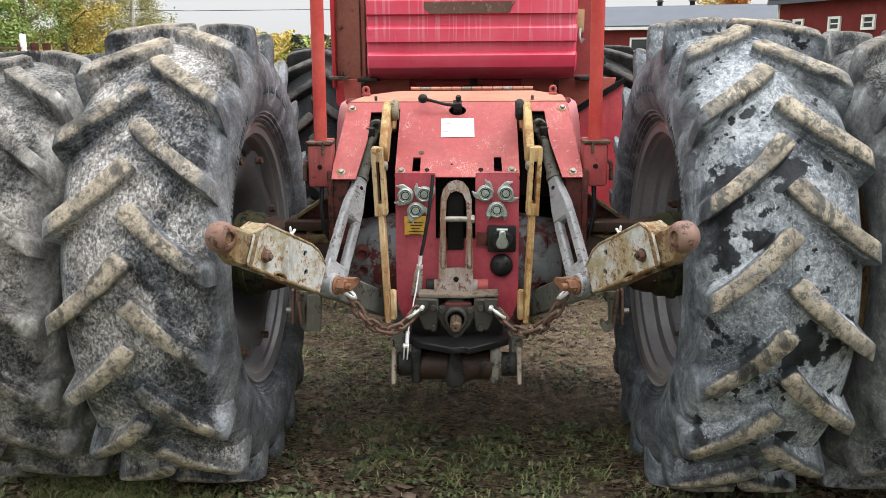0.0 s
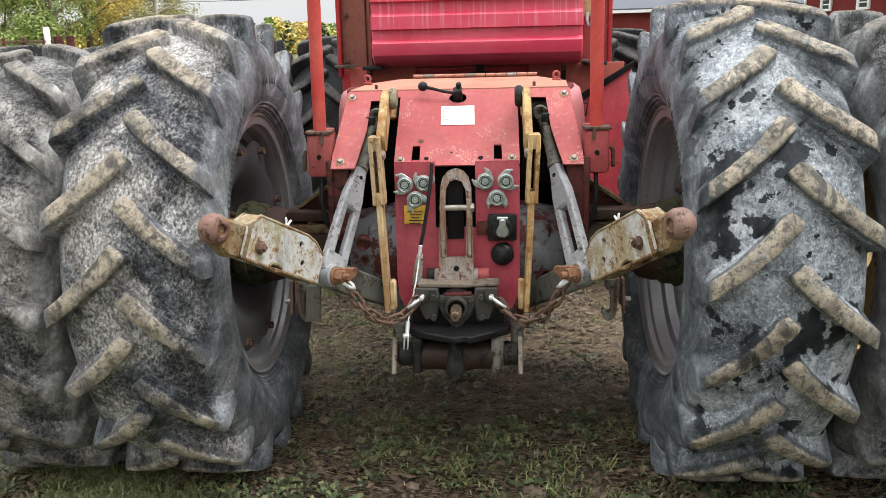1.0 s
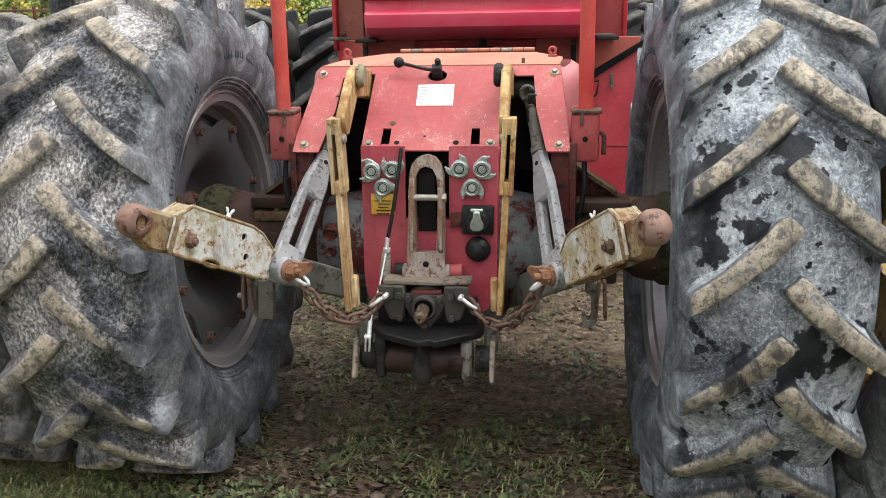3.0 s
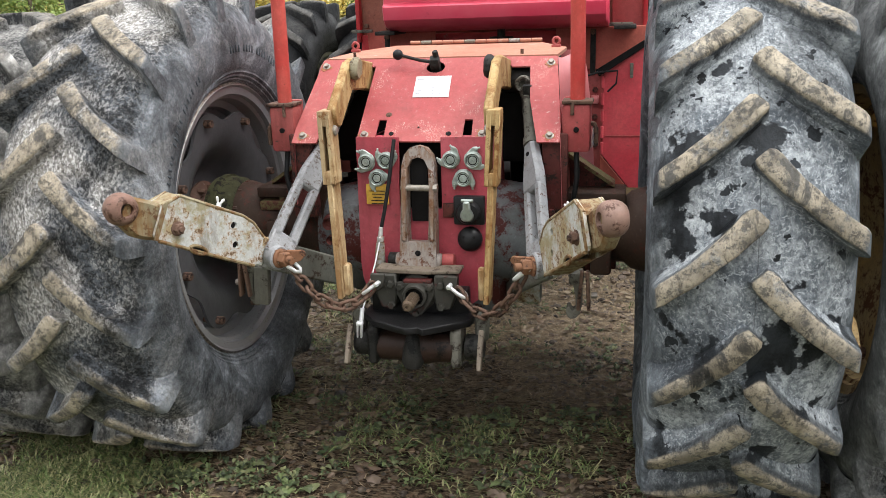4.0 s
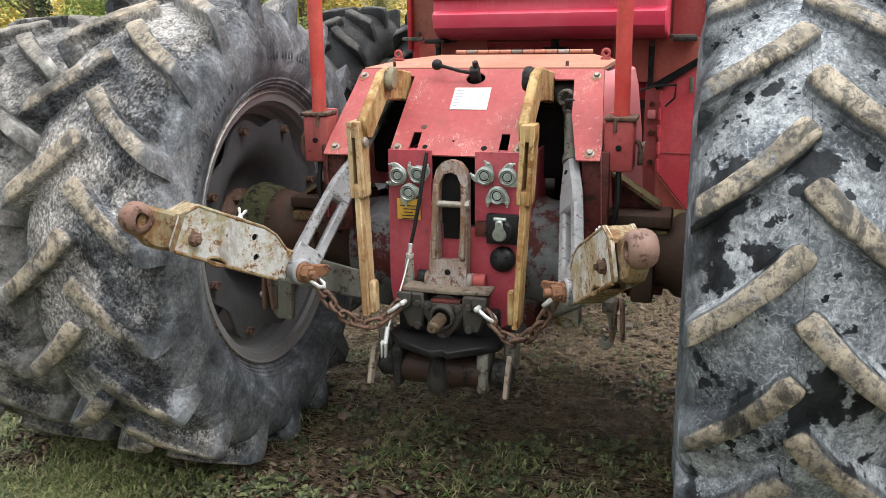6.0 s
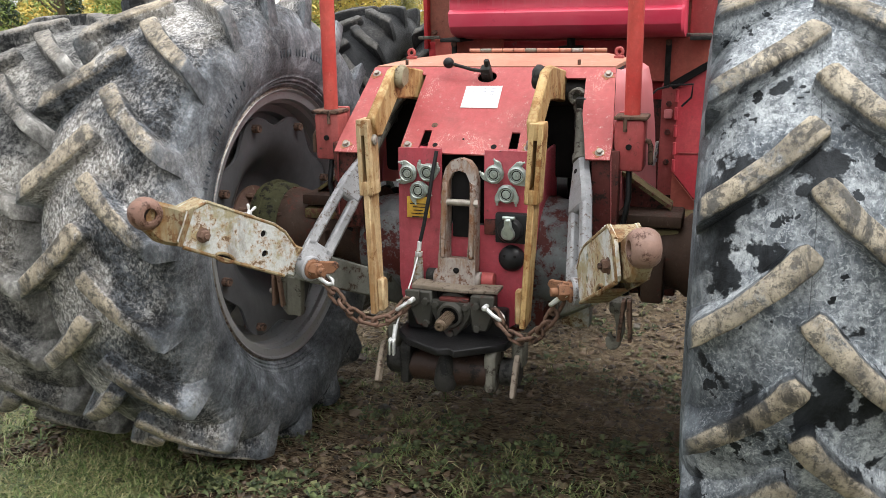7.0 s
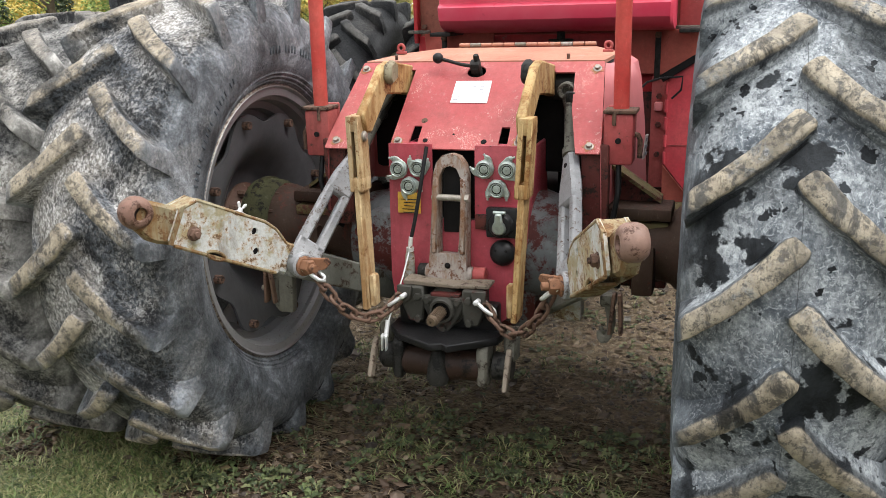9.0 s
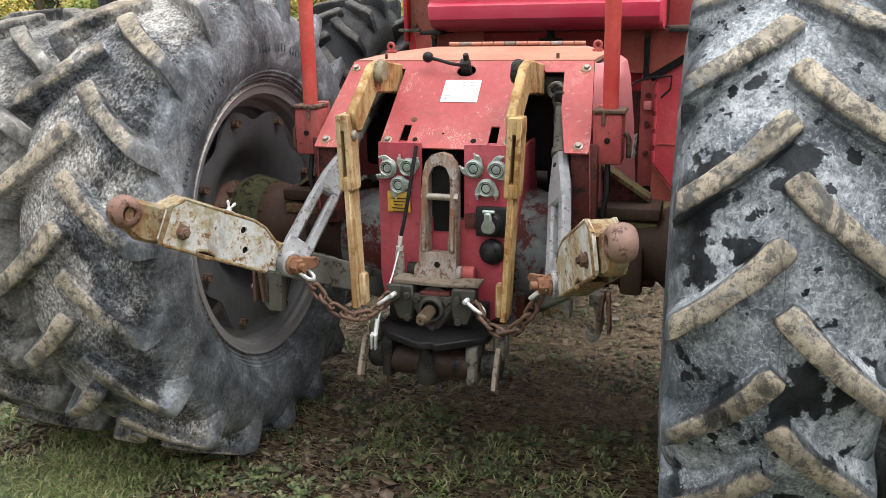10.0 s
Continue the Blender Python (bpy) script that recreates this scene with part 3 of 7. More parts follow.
def rod(p0, p1, r, r1=None, seg=16, into=None, ch=0.12):
    r1 = r if r1 is None else r1
    ln = max(1e-4, (Vector(p1) - Vector(p0)).length)
    k = min(0.3, min(r, r1) * ch / ln)
    return lathe(p0, p1, [(0, r * (1 - ch)), (k, r), (1 - k, r1), (1, r1 * (1 - ch))], seg, into)


def hexnut(p0, p1, r, into=None):
    return lathe(p0, p1, [(0, r), (0.8, r), (1, r * 0.85)], 6, into)


def tube(pts, r, seg=8, into=None, flat=1.0):
    """A round bar along points; flat squeezes it."""
    bm = bmesh.new()
    pts = [Vector(p) for p in pts]
    rings, up = [], Vector((0.13, 0.31, 0.94)).normalized()
    for i, p in enumerate(pts):
        d = (pts[min(i + 1, len(pts) - 1)] - pts[max(i - 1, 0)]).normalized()
        s = d.cross(up)
        s = s.normalized() if s.length > 1e-3 else d.orthogonal().normalized()
        u = s.cross(d).normalized()
        up = u
        rr = r[i] if isinstance(r, (list, tuple)) else r
        rings.append([bm.verts.new(p + s * rr * math.cos(2 * math.pi * k / seg) + u * rr * flat * math.sin(2 * math.pi * k / seg)) for k in range(seg)])
    for A, B in zip(rings, rings[1:]):
        for i in range(seg):
            bm.faces.new((A[i], A[(i + 1) % seg], B[(i + 1) % seg], B[i]))
    bm.faces.new(list(reversed(rings[0])))
    bm.faces.new(rings[-1])
    return joined(into, bm)


def slab(poly, o, u, v, thick, bev=0.004, holes=(), into=None):
    """A plate: polygon poly in the plane of u, v at o, thick along u x v, centred."""
    o, u, v = Vector(o), Vector(u).normalized(), Vector(v).normalized()
    n = u.cross(v).normalized()
    bm = bmesh.new()
    vs = [bm.verts.new(o + u * a + v * b - n * thick / 2) for a, b in poly]
    edges = [bm.edges.new((vs[i], vs[(i + 1) % len(vs)])) for i in range(len(vs))]
    for h in holes:
        hv = [bm.verts.new(o + u * a + v * b - n * thick / 2) for a, b in h]
        edges += [bm.edges.new((hv[i], hv[(i + 1) % len(hv)])) for i in range(len(hv))]
    if holes:
        bmesh.ops.triangle_fill(bm, edges=edges, use_beauty=True)
    else:
        bm.faces.new(vs)
    fs = list(bm.faces)
    ext = bmesh.ops.extrude_face_region(bm, geom=fs)
    bmesh.ops.translate(bm, vec=n * thick, verts=[g for g in ext["geom"] if isinstance(g, bmesh.types.BMVert)])
    bmesh.ops.recalc_face_normals(bm, faces=bm.faces)
    if bev and not holes:
        rounded(bm, bev, 1)
    return joined(into, bm)


def ring_pts(c, r, n=14, sy=1.0):
    return [(c[0] + r * math.cos(2 * math.pi * i / n), c[1] + r * sy * math.sin(2 * math.pi * i / n)) for i in range(n)]


def mesh_object(name, bm, material, smooth=38):
    bmesh.ops.recalc_face_normals(bm, faces=bm.faces)
    me = bpy.data.meshes.new(name)
    for f in bm.faces:
        f.smooth = True
    bm.to_mesh(me)
    bm.free()
    me.set_sharp_from_angle(angle=radians(smooth))
    me.materials.append(material)
    return new(name, me)


def part(name, bm, material, parent, label="", smooth=38):
    ob = mesh_object(name, bm, material, smooth)
    ob.parent = parent
    if parent.type == "EMPTY":
        ob.matrix_parent_inverse = Matrix.Translation(-BASE[parent.name])
    return tagged(ob, label)


def share(ob, parent, m):
    """Another object on the same mesh under parent, moved by m."""
    o = ob.copy()
    scene.collection.objects.link(o)
    o.parent = parent
    o.matrix_basis = m
    return o


BASE = {}


def thing(name, base, label, category, group="", local=None):
    e = new(name)
    e.empty_display_size = 0.2
    e.location = base
    BASE[e.name] = Vector(base) if local is None else Vector(local)
    return tagged(e, label, category, group)

# ---- ground ----


def height(x, y):
    h = 0.018 * noise.noise((x * 1.3, y * 1.3, 0.0)) + 0.010 * noise.noise((x * 4.1, y * 4.1, 3.0))
    if abs(x) < 6 and abs(y) < 12:
        h += 0.012 * noise.noise((x * 11, y * 11, 7.0)) + 0.010 * noise.noise((x * 21, y * 21, 1.0))
    return ZG + h


def spread(lo, hi, step, far):
    """Even steps between lo and hi, then growing ones to far on both sides."""
    mid = [lo + step * i for i in range(int((hi - lo) / step) + 1)]
    out, d = [], step
    a = hi
    while a < far:
        d *= 1.35
        a += d
        out.append(a)
    d, b, left = step, lo, []
    while b > -far:
        d *= 1.35
        b -= d
        left.append(b)
    return left[::-1] + mid + out


gx, gy = spread(-2.6, 2.4, 0.028, 900), spread(1.8, 6.4, 0.03, 900)
gv = [(x, y, height(x, y)) for y in gy for x in gx]
nx = len(gx)
gf = [(j * nx + i, j * nx + i + 1, (j + 1) * nx + i + 1, (j + 1) * nx + i) for j in range(len(gy) - 1) for i in range(nx - 1)]
gm = bpy.data.meshes.new("ground")
gm.from_pydata(gv, [], gf)
gm.materials.append(M["soil"])
for p in gm.polygons:
    p.use_smooth = True
ground = tagged(new("ground", gm), "trampled brown soil with sparse grass and weeds", "ground", kind="structure")

# ---- tractor ----
tractor = thing("tractor", (XC, YC, ZG), "large red articulated tractor with dual wheels, seen from its hitch end", "tractor", local=(0, YC, ZG))
R_TOP, PITCH = 0.912, 2 * math.pi / 19


def carcass_r():
    return [(0.0, 0.860), (0.06, 0.857), (0.12, 0.848), (0.17, 0.835), (0.21, 0.815), (0.238, 0.785), (0.256, 0.75), (0.266, 0.705), (0.265, 0.655), (0.256, 0.61), (0.243, 0.578), (0.240, 0.574), (0.241, 0.568), (0.235, 0.563), (0.230, 0.560), (0.231, 0.553), (0.224, 0.549), (0.219, 0.546), (0.220, 0.540), (0.212, 0.534), (0.196, 0.524)]


def squash(y, z, low):
    """Flatten what lies under the ground line and let it swell a little."""
    if z < low + 0.05:
        t = (low + 0.05 - z)
        z = low + 0.05 - 0.05 * (1 - math.exp(-t / 0.05))
    return y, z


def tyre_mesh(name, turn, low, seed, bald=0.0, k=1.0):
    vs, fs = [], []
    half = carcass_r()
    prof = [(-x, r) for x, r in reversed(half[1:])] + half
    n = 112
    rng = random.Random(seed)
    for i in range(n):
        a = 2 * math.pi * i / n
        for x, r in prof:
            w_ = 0.009 * noise.noise((x * 9 + seed, math.cos(a) * 5, math.sin(a) * 5)) if r > 0.6 else 0
            vs.append((x, -(r + w_) * math.cos(a), (r + w_) * math.sin(a)))
    m = len(prof)
    for i in range(n):
        for j in range(m - 1):
            a, b = i * m + j, ((i + 1) % n) * m + j
            fs.append((a, b, b + 1, a + 1))
    # lugs
    path = [(0.000, -0.002), (0.008, -0.011), (0.022, -0.027), (0.045, -0.053), (0.075, -0.084), (0.11, -0.115), (0.145, -0.144), (0.18, -0.171), (0.21, -0.193), (0.228, -0.206), (0.240, -0.215), (0.248, -0.221), (0.253, -0.225), (0.254, -0.228)]
    tops = [R_TOP - 0.006, R_TOP, R_TOP, R_TOP, R_TOP, R_TOP - 0.001, R_TOP - 0.002, R_TOP - 0.004, R_TOP - 0.006, R_TOP - 0.009, R_TOP - 0.013, R_TOP - 0.022, 0.858, 0.790]
    wid = [0.021, 0.0275, 0.029, 0.028, 0.026, 0.0245, 0.024, 0.024, 0.025, 0.026, 0.027, 0.028, 0.026, 0.018]
    for side in (-1, 1):
        for kx in range(19):
            a0 = turn + (kx + (0.5 if side > 0 else 0.0)) * PITCH + rng.uniform(-0.006, 0.006)
            wear = rng.uniform(-0.003, 0.004) + bald
            base = len(vs)
            for s, ((x, d), rt, w) in enumerate(zip(path, tops, wid)):
                q, p = path[max(0, s - 1)], path[min(len(path) - 1, s + 1)]
                tx, td = p[0] - q[0], p[1] - q[1]
                ln = math.hypot(tx, td) or 1
                nx_, nd = -td / ln, tx / ln
                turn_in = max(0.0, min(1.0, (11 - s) / 4.0))
                nx_, nd = nx_ * turn_in, nd * turn_in + (1 - turn_in)
                rb = np.interp(abs(x), (0.0, 0.12, 0.17, 0.21, 0.238, 0.250, 0.26), (0.848, 0.838, 0.825, 0.805, 0.775, 0.755, 0.73))
                rb = min(rb, rt - 0.012)
                h = rt - rb
                wob = 0.004 * noise.noise((kx * 1.7 + seed, s * 0.8, side))
                jag = 0.0035 * noise.noise((kx * 3.1 + seed, s * 1.9, side + 5.0))
                for off, rr in ((-w - 0.015, rb), (-w - 0.008, rb + h * 0.26), (-w - 0.0015, rt - 0.005), (-w + 0.003, rt - 0.0005), (0, rt), (w - 0.003, rt - 0.0005), (w + 0.0015, rt - 0.005), (w + 0.008, rb + h * 0.26), (w + 0.015, rb)):
                    rad = rr - wear * (1 if rr > 0.85 else 0.2) + wob
                    rag = jag + (0.004 * noise.noise((kx * 5.3, s * 2.7 + off * 40, seed)) if 0 < abs(off) < 0.04 else 0)
                    ang = a0 + (d + off * nd + rag) / 0.9
                    vs.append((side * (x + off * nx_), -rad * math.cos(ang), rad * math.sin(ang)))
            ns, k9 = len(path), 9
            for s in range(ns - 1):
                for t in range(k9 - 1):
                    a, b = base + s * k9 + t, base + (s + 1) * k9 + t
                    fs.append((a, b, b + 1, a + 1) if side > 0 else (a, a + 1, b + 1, b))
            # tie the lug to the carcass under its skin
            ai = int(round((a0 % (2 * math.pi)) / (2 * math.pi) * n)) % n
            fs.append((base + 9, base + 17, ai * m + (m - 1 if side > 0 else 0)))
            fs.append(tuple(base + t for t in range(k9)))
            fs.append(tuple(base + (ns - 1) * k9 + t for t in range(k9)))
    out = []
    for x, y, z in vs:
        y, z = squash(y * k, z * k, low)
        swell = max(0.0, 1 - abs(z - low) / 0.35) * max(0.0, 1 - abs(y) / 0.6)
        out.append((x * (1 + 0.06 * swell * (1 if abs(x) > 0.2 else 0)), y, z))
    me = bpy.data.meshes.new(name)
    me.from_pydata(out, [], fs)
    bm = bmesh.new()
    bm.from_mesh(me)
    bmesh.ops.recalc_face_normals(bm, faces=bm.faces)
    bm.to_mesh(me)
    bm.free()
    for p in me.polygons:
        p.use_smooth = True
    me.set_sharp_from_angle(angle=radians(50))
    return me


def rim_bm():
    """Stepped well-base rim with flanges, thin-walled, turned round x."""
    prof = [(-0.214, 0.520), (-0.206, 0.530), (-0.196, 0.524), (-0.190, 0.490), (-0.165, 0.483), (-0.13, 0.478), (-0.115, 0.455), (-0.09, 0.450), (-0.065, 0.425), (0.0, 0.418), (0.065, 0.425), (0.09, 0.450), (0.115, 0.455), (0.13, 0.478), (0.165, 0.483), (0.190, 0.490), (0.196, 0.524), (0.206, 0.530), (0.214, 0.520)]
    ins = [(0.204, 0.512), (0.200, 0.486), (0.180, 0.483), (0.172, 0.470), (0.125, 0.464), (0.113, 0.438), (0.078, 0.432), (0.066, 0.408)]
    prof += ins + [(0.0, 0.404)] + [(-x, r) for x, r in reversed(ins)]
    bm = bmesh.new()
    n = 72
    rings = [[bm.verts.new((x, -r * math.cos(2 * math.pi * i / n), r * math.sin(2 * math.pi * i / n))) for x, r in prof] for i in range(n)]
    m = len(prof)
    for i in range(n):
        A, B = rings[i], rings[(i + 1) % n]
        for j in range(m):
            bm.faces.new((A[j], B[j], B[(j + 1) % m], A[(j + 1) % m]))
    return bm


def disc_bm(dish):
    """Dished wheel centre with eight scalloped lobes; dish is its depth at the hub."""
    bm = bmesh.new()
    n, rows = 96, []
    radii = [(0.10, dish), (0.18, dish), (0.20, dish * 0.93), (0.235, dish * 0.60), (0.27, dish * 0.28), (0.31, dish * 0.08), (0.345, 0.0), (0.362, 0.0), (1.0, 0.0)]
    for side in (0.0, 0.012):
        for r, x in radii:
            row = []
            for i in range(n):
                a = 2 * math.pi * i / n
                rr = r if r < 0.9 else 0.438 - 0.052 * (0.5 - 0.5 * math.cos(8 * a)) ** 1.3
                row.append(bm.verts.new((x + side, -rr * math.cos(a), rr * math.sin(a))))
            rows.append(row)
    k = len(radii)
    order = list(range(k)) + list(range(2 * k - 1, k - 1, -1))
    for p, q in zip(order, order[1:] + order[:1]):
        for i in range(n):
            bm.faces.new((rows[p][i], rows[p][(i + 1) % n], rows[q][(i + 1) % n], rows[q][i]))
    return bm


def wheel(name, x, y, z, tyre_me, rubber, rim_mat, disc_mat, disc_x, dish, label, turn_disc=0.0, side=1):
    w = part(name, rim_bm(), rim_mat, tractor, label, 30)
    w.matrix_parent_inverse = Matrix.Translation(-BASE["tractor"])
    w.matrix_basis = Matrix.Translation((x, y, z))
    ty = new("tyre", tyre_me)
    ty.parent = w
    if not tyre_me.materials:
        tyre_me.materials.append(rubber)
    d = part("wheel_disc", disc_bm(dish), disc_mat, w)
    d.matrix_basis = pose(disc_x, 0, 0, turn_disc)
    first = None
    for i in range(8):
        a = 2 * math.pi * i / 8
        c = Vector((0.0, -0.406 * math.cos(a), 0.406 * math.sin(a)))
        if first is None:
            bm = hexnut(Vector((-0.006, 0, 0)), Vector((-0.030, 0, 0)), 0.019)
            rod((-0.03, 0, 0), (-0.045, 0, 0), 0.010, seg=8, into=bm)
            rod((0.01, 0, 0), (0.04, 0, 0), 0.016, seg=8, into=bm)
            first = part("wheel_bolt", bm, M["rust"], w)
            first.matrix_basis = Matrix.Translation(Vector((disc_x, 0, 0))) @ pose(0, 0, 0, turn_disc) @ Matrix.Translation(c) @ pose(0, 0, 0, 0, 0, 0 if side > 0 else 0)
        else:
            share(first, w, Matrix.Translation(Vector((disc_x, 0, 0))) @ pose(0, 0, 0, turn_disc) @ Matrix.Translation(c))
    return w


WZ = 0.885
LOW = ZG - WZ - 0.01
me_r = tyre_mesh("tyre_mesh_r", radians(-1.5), LOW, 1.0)
me_l = tyre_mesh("tyre_mesh_l", radians(-6.2), LOW, 2.0, 0.005)
me_or = tyre_mesh("tyre_mesh_or", radians(7), ZG - 0.865 - 0.01, 3.0, 0.0, 0.97)
me_ol = tyre_mesh("tyre_mesh_ol", radians(3), ZG - 0.842 - 0.01, 4.0, 0.010, 0.945)
me_f = tyre_mesh("tyre_mesh_f", radians(11), ZG - 0.86 - 0.01, 5.0, 0.0, 0.965)
YR, YL, YF = 3.255, 3.285, 6.33
inner_r = wheel("rear_wheel", 0.998, YR, WZ, me_r, M["tyre_r"], M["rim"], M["disc"], -0.03, 0.04, "inner dual wheel with peeling grey-black tyre and silver rim", 20)
inner_l = wheel("rear_wheel", -1.008, YL, WZ, me_l, M["tyre_l"], M["rim"], M["disc"], 0.144, -0.115, "inner dual wheel with dusty scuffed tyre and silver rim", -28.5)
wheel("outer_rear_wheel", 0.998 + 0.615, YR, 0.865, me_or, M["tyre_or"], M["rim_y"], M["rim_y"], -0.10, 0.05, "outer dual wheel with dusty tyre and yellow rusty rim")
wheel("outer_rear_wheel", -1.008 - 0.575, YL, 0.842, me_ol, M["tyre_ol"], M["rim_y"], M["rim_y"], 0.10, -0.05, "outer dual wheel with chalky dusty tyre")
marks = [(84 + 2.0 * k, 0.013) for k in range(20) if k % 5 != 4] + [(24 + 1.9 * k, 0.010) for k in range(20) if k % 6 != 5]
for sx, w in ((-1, inner_l), (1, inner_r)):
    for a, half in marks:
        ca, sa = math.cos(radians(a)), math.sin(radians(a))
        bm = slab([(-0.0035, -half), (0.0035, -half), (0.003, half), (-0.003, half)], (-sx * 0.2660, -0.655 * ca, 0.655 * sa), (0, sa, ca), (0, -ca, sa), 0.004, 0.001)
        mk = part("sidewall_mark", bm, M["tyre_mark"], w)
        mk.matrix_parent_inverse = Matrix.Identity(4)
for x in (0.99, -0.99, 0.99 + 0.70, -0.99 - 0.70):
    wheel("front_wheel", x, YF, 0.86, me_f, M["tyre_f"], M["rim"], M["disc"], 0.0, 0.05, "black lugged dual wheel under the far end")

# rear axle and final drives
for sx, yc, tag in ((-1, YL, "left"), (1, YR, "right")):
    P = lambda x, y=0.0, z=0.0: (sx * x, yc + y, WZ + z)
    part("hub_flange", lathe(P(1.0), P(0.885), [(0, 0.14), (0.1, 0.148), (0.36, 0.148), (0.42, 0.122), (0.5, 0.10), (1, 0.095)], 32), M["rust_hub"], tractor, "rusty hub flange")
    for i in range(10):
        a = 2 * math.pi * i / 10
        part("hub_nut", hexnut(P(0.955, 0.122 * math.cos(a), 0.122 * math.sin(a)), P(0.925, 0.122 * math.cos(a), 0.122 * math.sin(a)), 0.012), M["rust"], tractor)
    part("final_drive_drum", lathe(P(0.90), P(0.765), [(0, 0.12), (0.05, 0.15), (0.12, 0.165), (0.3, 0.168), (0.32, 0.176), (0.45, 0.176), (0.47, 0.168), (0.8, 0.165), (0.95, 0.15), (1, 0.13)], 40), M["drum"], tractor, "mossy black final drive drum")
    bm = lathe(P(0.775), P(0.40), [(0, 0.150), (0.06, 0.152), (0.20, 0.138), (0.26, 0.118), (0.48, 0.108), (0.8, 0.13), (1, 0.17)], 28)
    for i in range(12):
        a = 2 * math.pi * i / 12
        hexnut(P(0.768, 0.150 * math.cos(a), 0.146 * math.sin(a)), P(0.752, 0.146 * math.cos(a), 0.146 * math.sin(a)), 0.009, bm)
    box(P(0.57, -0.02, 0.13), (0.22, 0.16, 0.04), bev=0.008, into=bm)
    box(P(0.60, -0.1, -0.05), (0.07, 0.10, 0.16), bev=0.012, into=bm)
    part("axle_casing", bm, M["axle"], tractor, "grimy brown-black axle casing")

# transmission housing
bm = lathe((-0.42, YC, 0.86), (0.42, YC, 0.86), [(0, 0.16), (0.12, 0.18), (0.3, 0.205), (0.7, 0.205), (0.88, 0.18), (1, 0.16)], 32)
box((0, 3.34, 0.80), (0.52, 0.45, 0.42), bev=0.05, into=bm)
box((0.30, 3.2, 0.88), (0.10, 0.2, 0.24), bev=0.03, into=bm)
box((-0.30, 3.2, 0.88), (0.10, 0.2, 0.24), bev=0.03, into=bm)
part("transmission_housing", bm, M["grey_dk"], tractor, "dirty grey transmission housing with red paint remains")
for x, z, r in ((-0.365, 0.925, 0.022), (-0.36, 0.865, 0.017), (0.33, 0.80, 0.02)):
    bm = lathe((x, 3.14, z), (x, 3.075, z), [(0, r * 1.5), (0.5, r * 1.35), (0.6, r), (1, r * 0.95), (0.8, r * 0.55)], 22)
    part("housing_boss", bm, M["red_dark"], tractor, "round boss with red paint remains")
# chassis coloured near black, with the shade under the tractor in it
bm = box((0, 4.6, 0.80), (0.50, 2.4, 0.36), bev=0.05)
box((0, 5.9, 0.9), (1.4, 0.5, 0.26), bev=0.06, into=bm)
part("chassis_beam", bm, M["dark"], tractor, "chassis beam, near black for the shade under the tractor")
# clamps and blocks behind the axle: near black, shade put into the colour
for sx in (-1, 1):
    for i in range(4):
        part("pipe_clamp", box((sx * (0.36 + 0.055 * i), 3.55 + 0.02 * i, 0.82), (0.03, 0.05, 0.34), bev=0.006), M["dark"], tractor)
    # block added to close the gap beside the column with painted shade
    part("gap_shade_block", box((sx * 0.35, 3.74, 1.02), (0.27, 0.16, 0.44), bev=0.02), M["dark"], tractor, "added near-black block for the shade in the gap beside the column")
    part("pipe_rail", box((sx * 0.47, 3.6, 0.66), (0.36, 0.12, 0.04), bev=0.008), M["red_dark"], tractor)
    part("hydraulic_block", box((sx * 0.46, 3.9, 0.74), (0.26, 0.5, 0.28), bev=0.03), M["dark"], tractor, "hydraulic block, near black for the shade behind the axle")
    for i, (dx, mat) in enumerate(((0.0, M["red_dark"]), (0.06, M["black"]), (0.12, M["red_dark"]))):
        part("hydraulic_pipe", rod((sx * (0.42 + dx), 3.46, 0.98), (sx * (0.42 + dx), 3.46, 0.66), 0.014), mat, tractor)

# ---- rear column ----
# slope of the cover sheet: from its lower edge upwards
S0, SU = Vector((0, 3.06, 1.235)), Vector((0, 0.28, 0.243)).normalized()
SN = Vector((0, -SU.z, SU.y))


def on_sheet(x, s, off=0.0):
    return S0 + Vector((x, 0, 0)) + SU * s + SN * off


col = [(-0.228, 1.245), (-0.229, 0.80), (-0.222, 0.74), (-0.20, 0.69), (-0.15, 0.655), (0.15, 0.655), (0.20, 0.69), (0.222, 0.74), (0.229, 0.80), (0.228, 1.245), (0.068, 1.245), (0.068, 1.00), (-0.080, 1.00), (-0.080, 1.245)]
bm = slab(col, (0, 3.045, 0), (1, 0, 0), (0, 0, 1), 0.014, 0.0)
bmesh.ops.transform(bm, matrix=Matrix.Translation((0, 3.045, 1.24)) @ pose(0, 0, 0, -2.5) @ Matrix.Translation((0, -3.045, -1.24)), verts=bm.verts)
column = part("rear_column", bm, M["red_col"], tractor, "worn red upright rear column plate")
for sx in (-1, 1):
    part("column_side", slab([(0, 0), (0.34, 0), (0.30, 0.42), (-0.048, 0.42)][::1], (sx * 0.224, 3.09, 0.80), (0, 1, 0), (0, 0, 1), 0.012, 0.003), M["red_col"], tractor)
# solid near-black box, painted shade of the hollow behind the column
part("column_shade_block", box((0, 3.30, 1.0), (0.43, 0.38, 0.44), bev=0.02), M["dark"], tractor, "near-black block standing in for the shade behind the column")


def col_y(z):
    return 3.036 - (1.24 - z) * math.tan(radians(2.5))


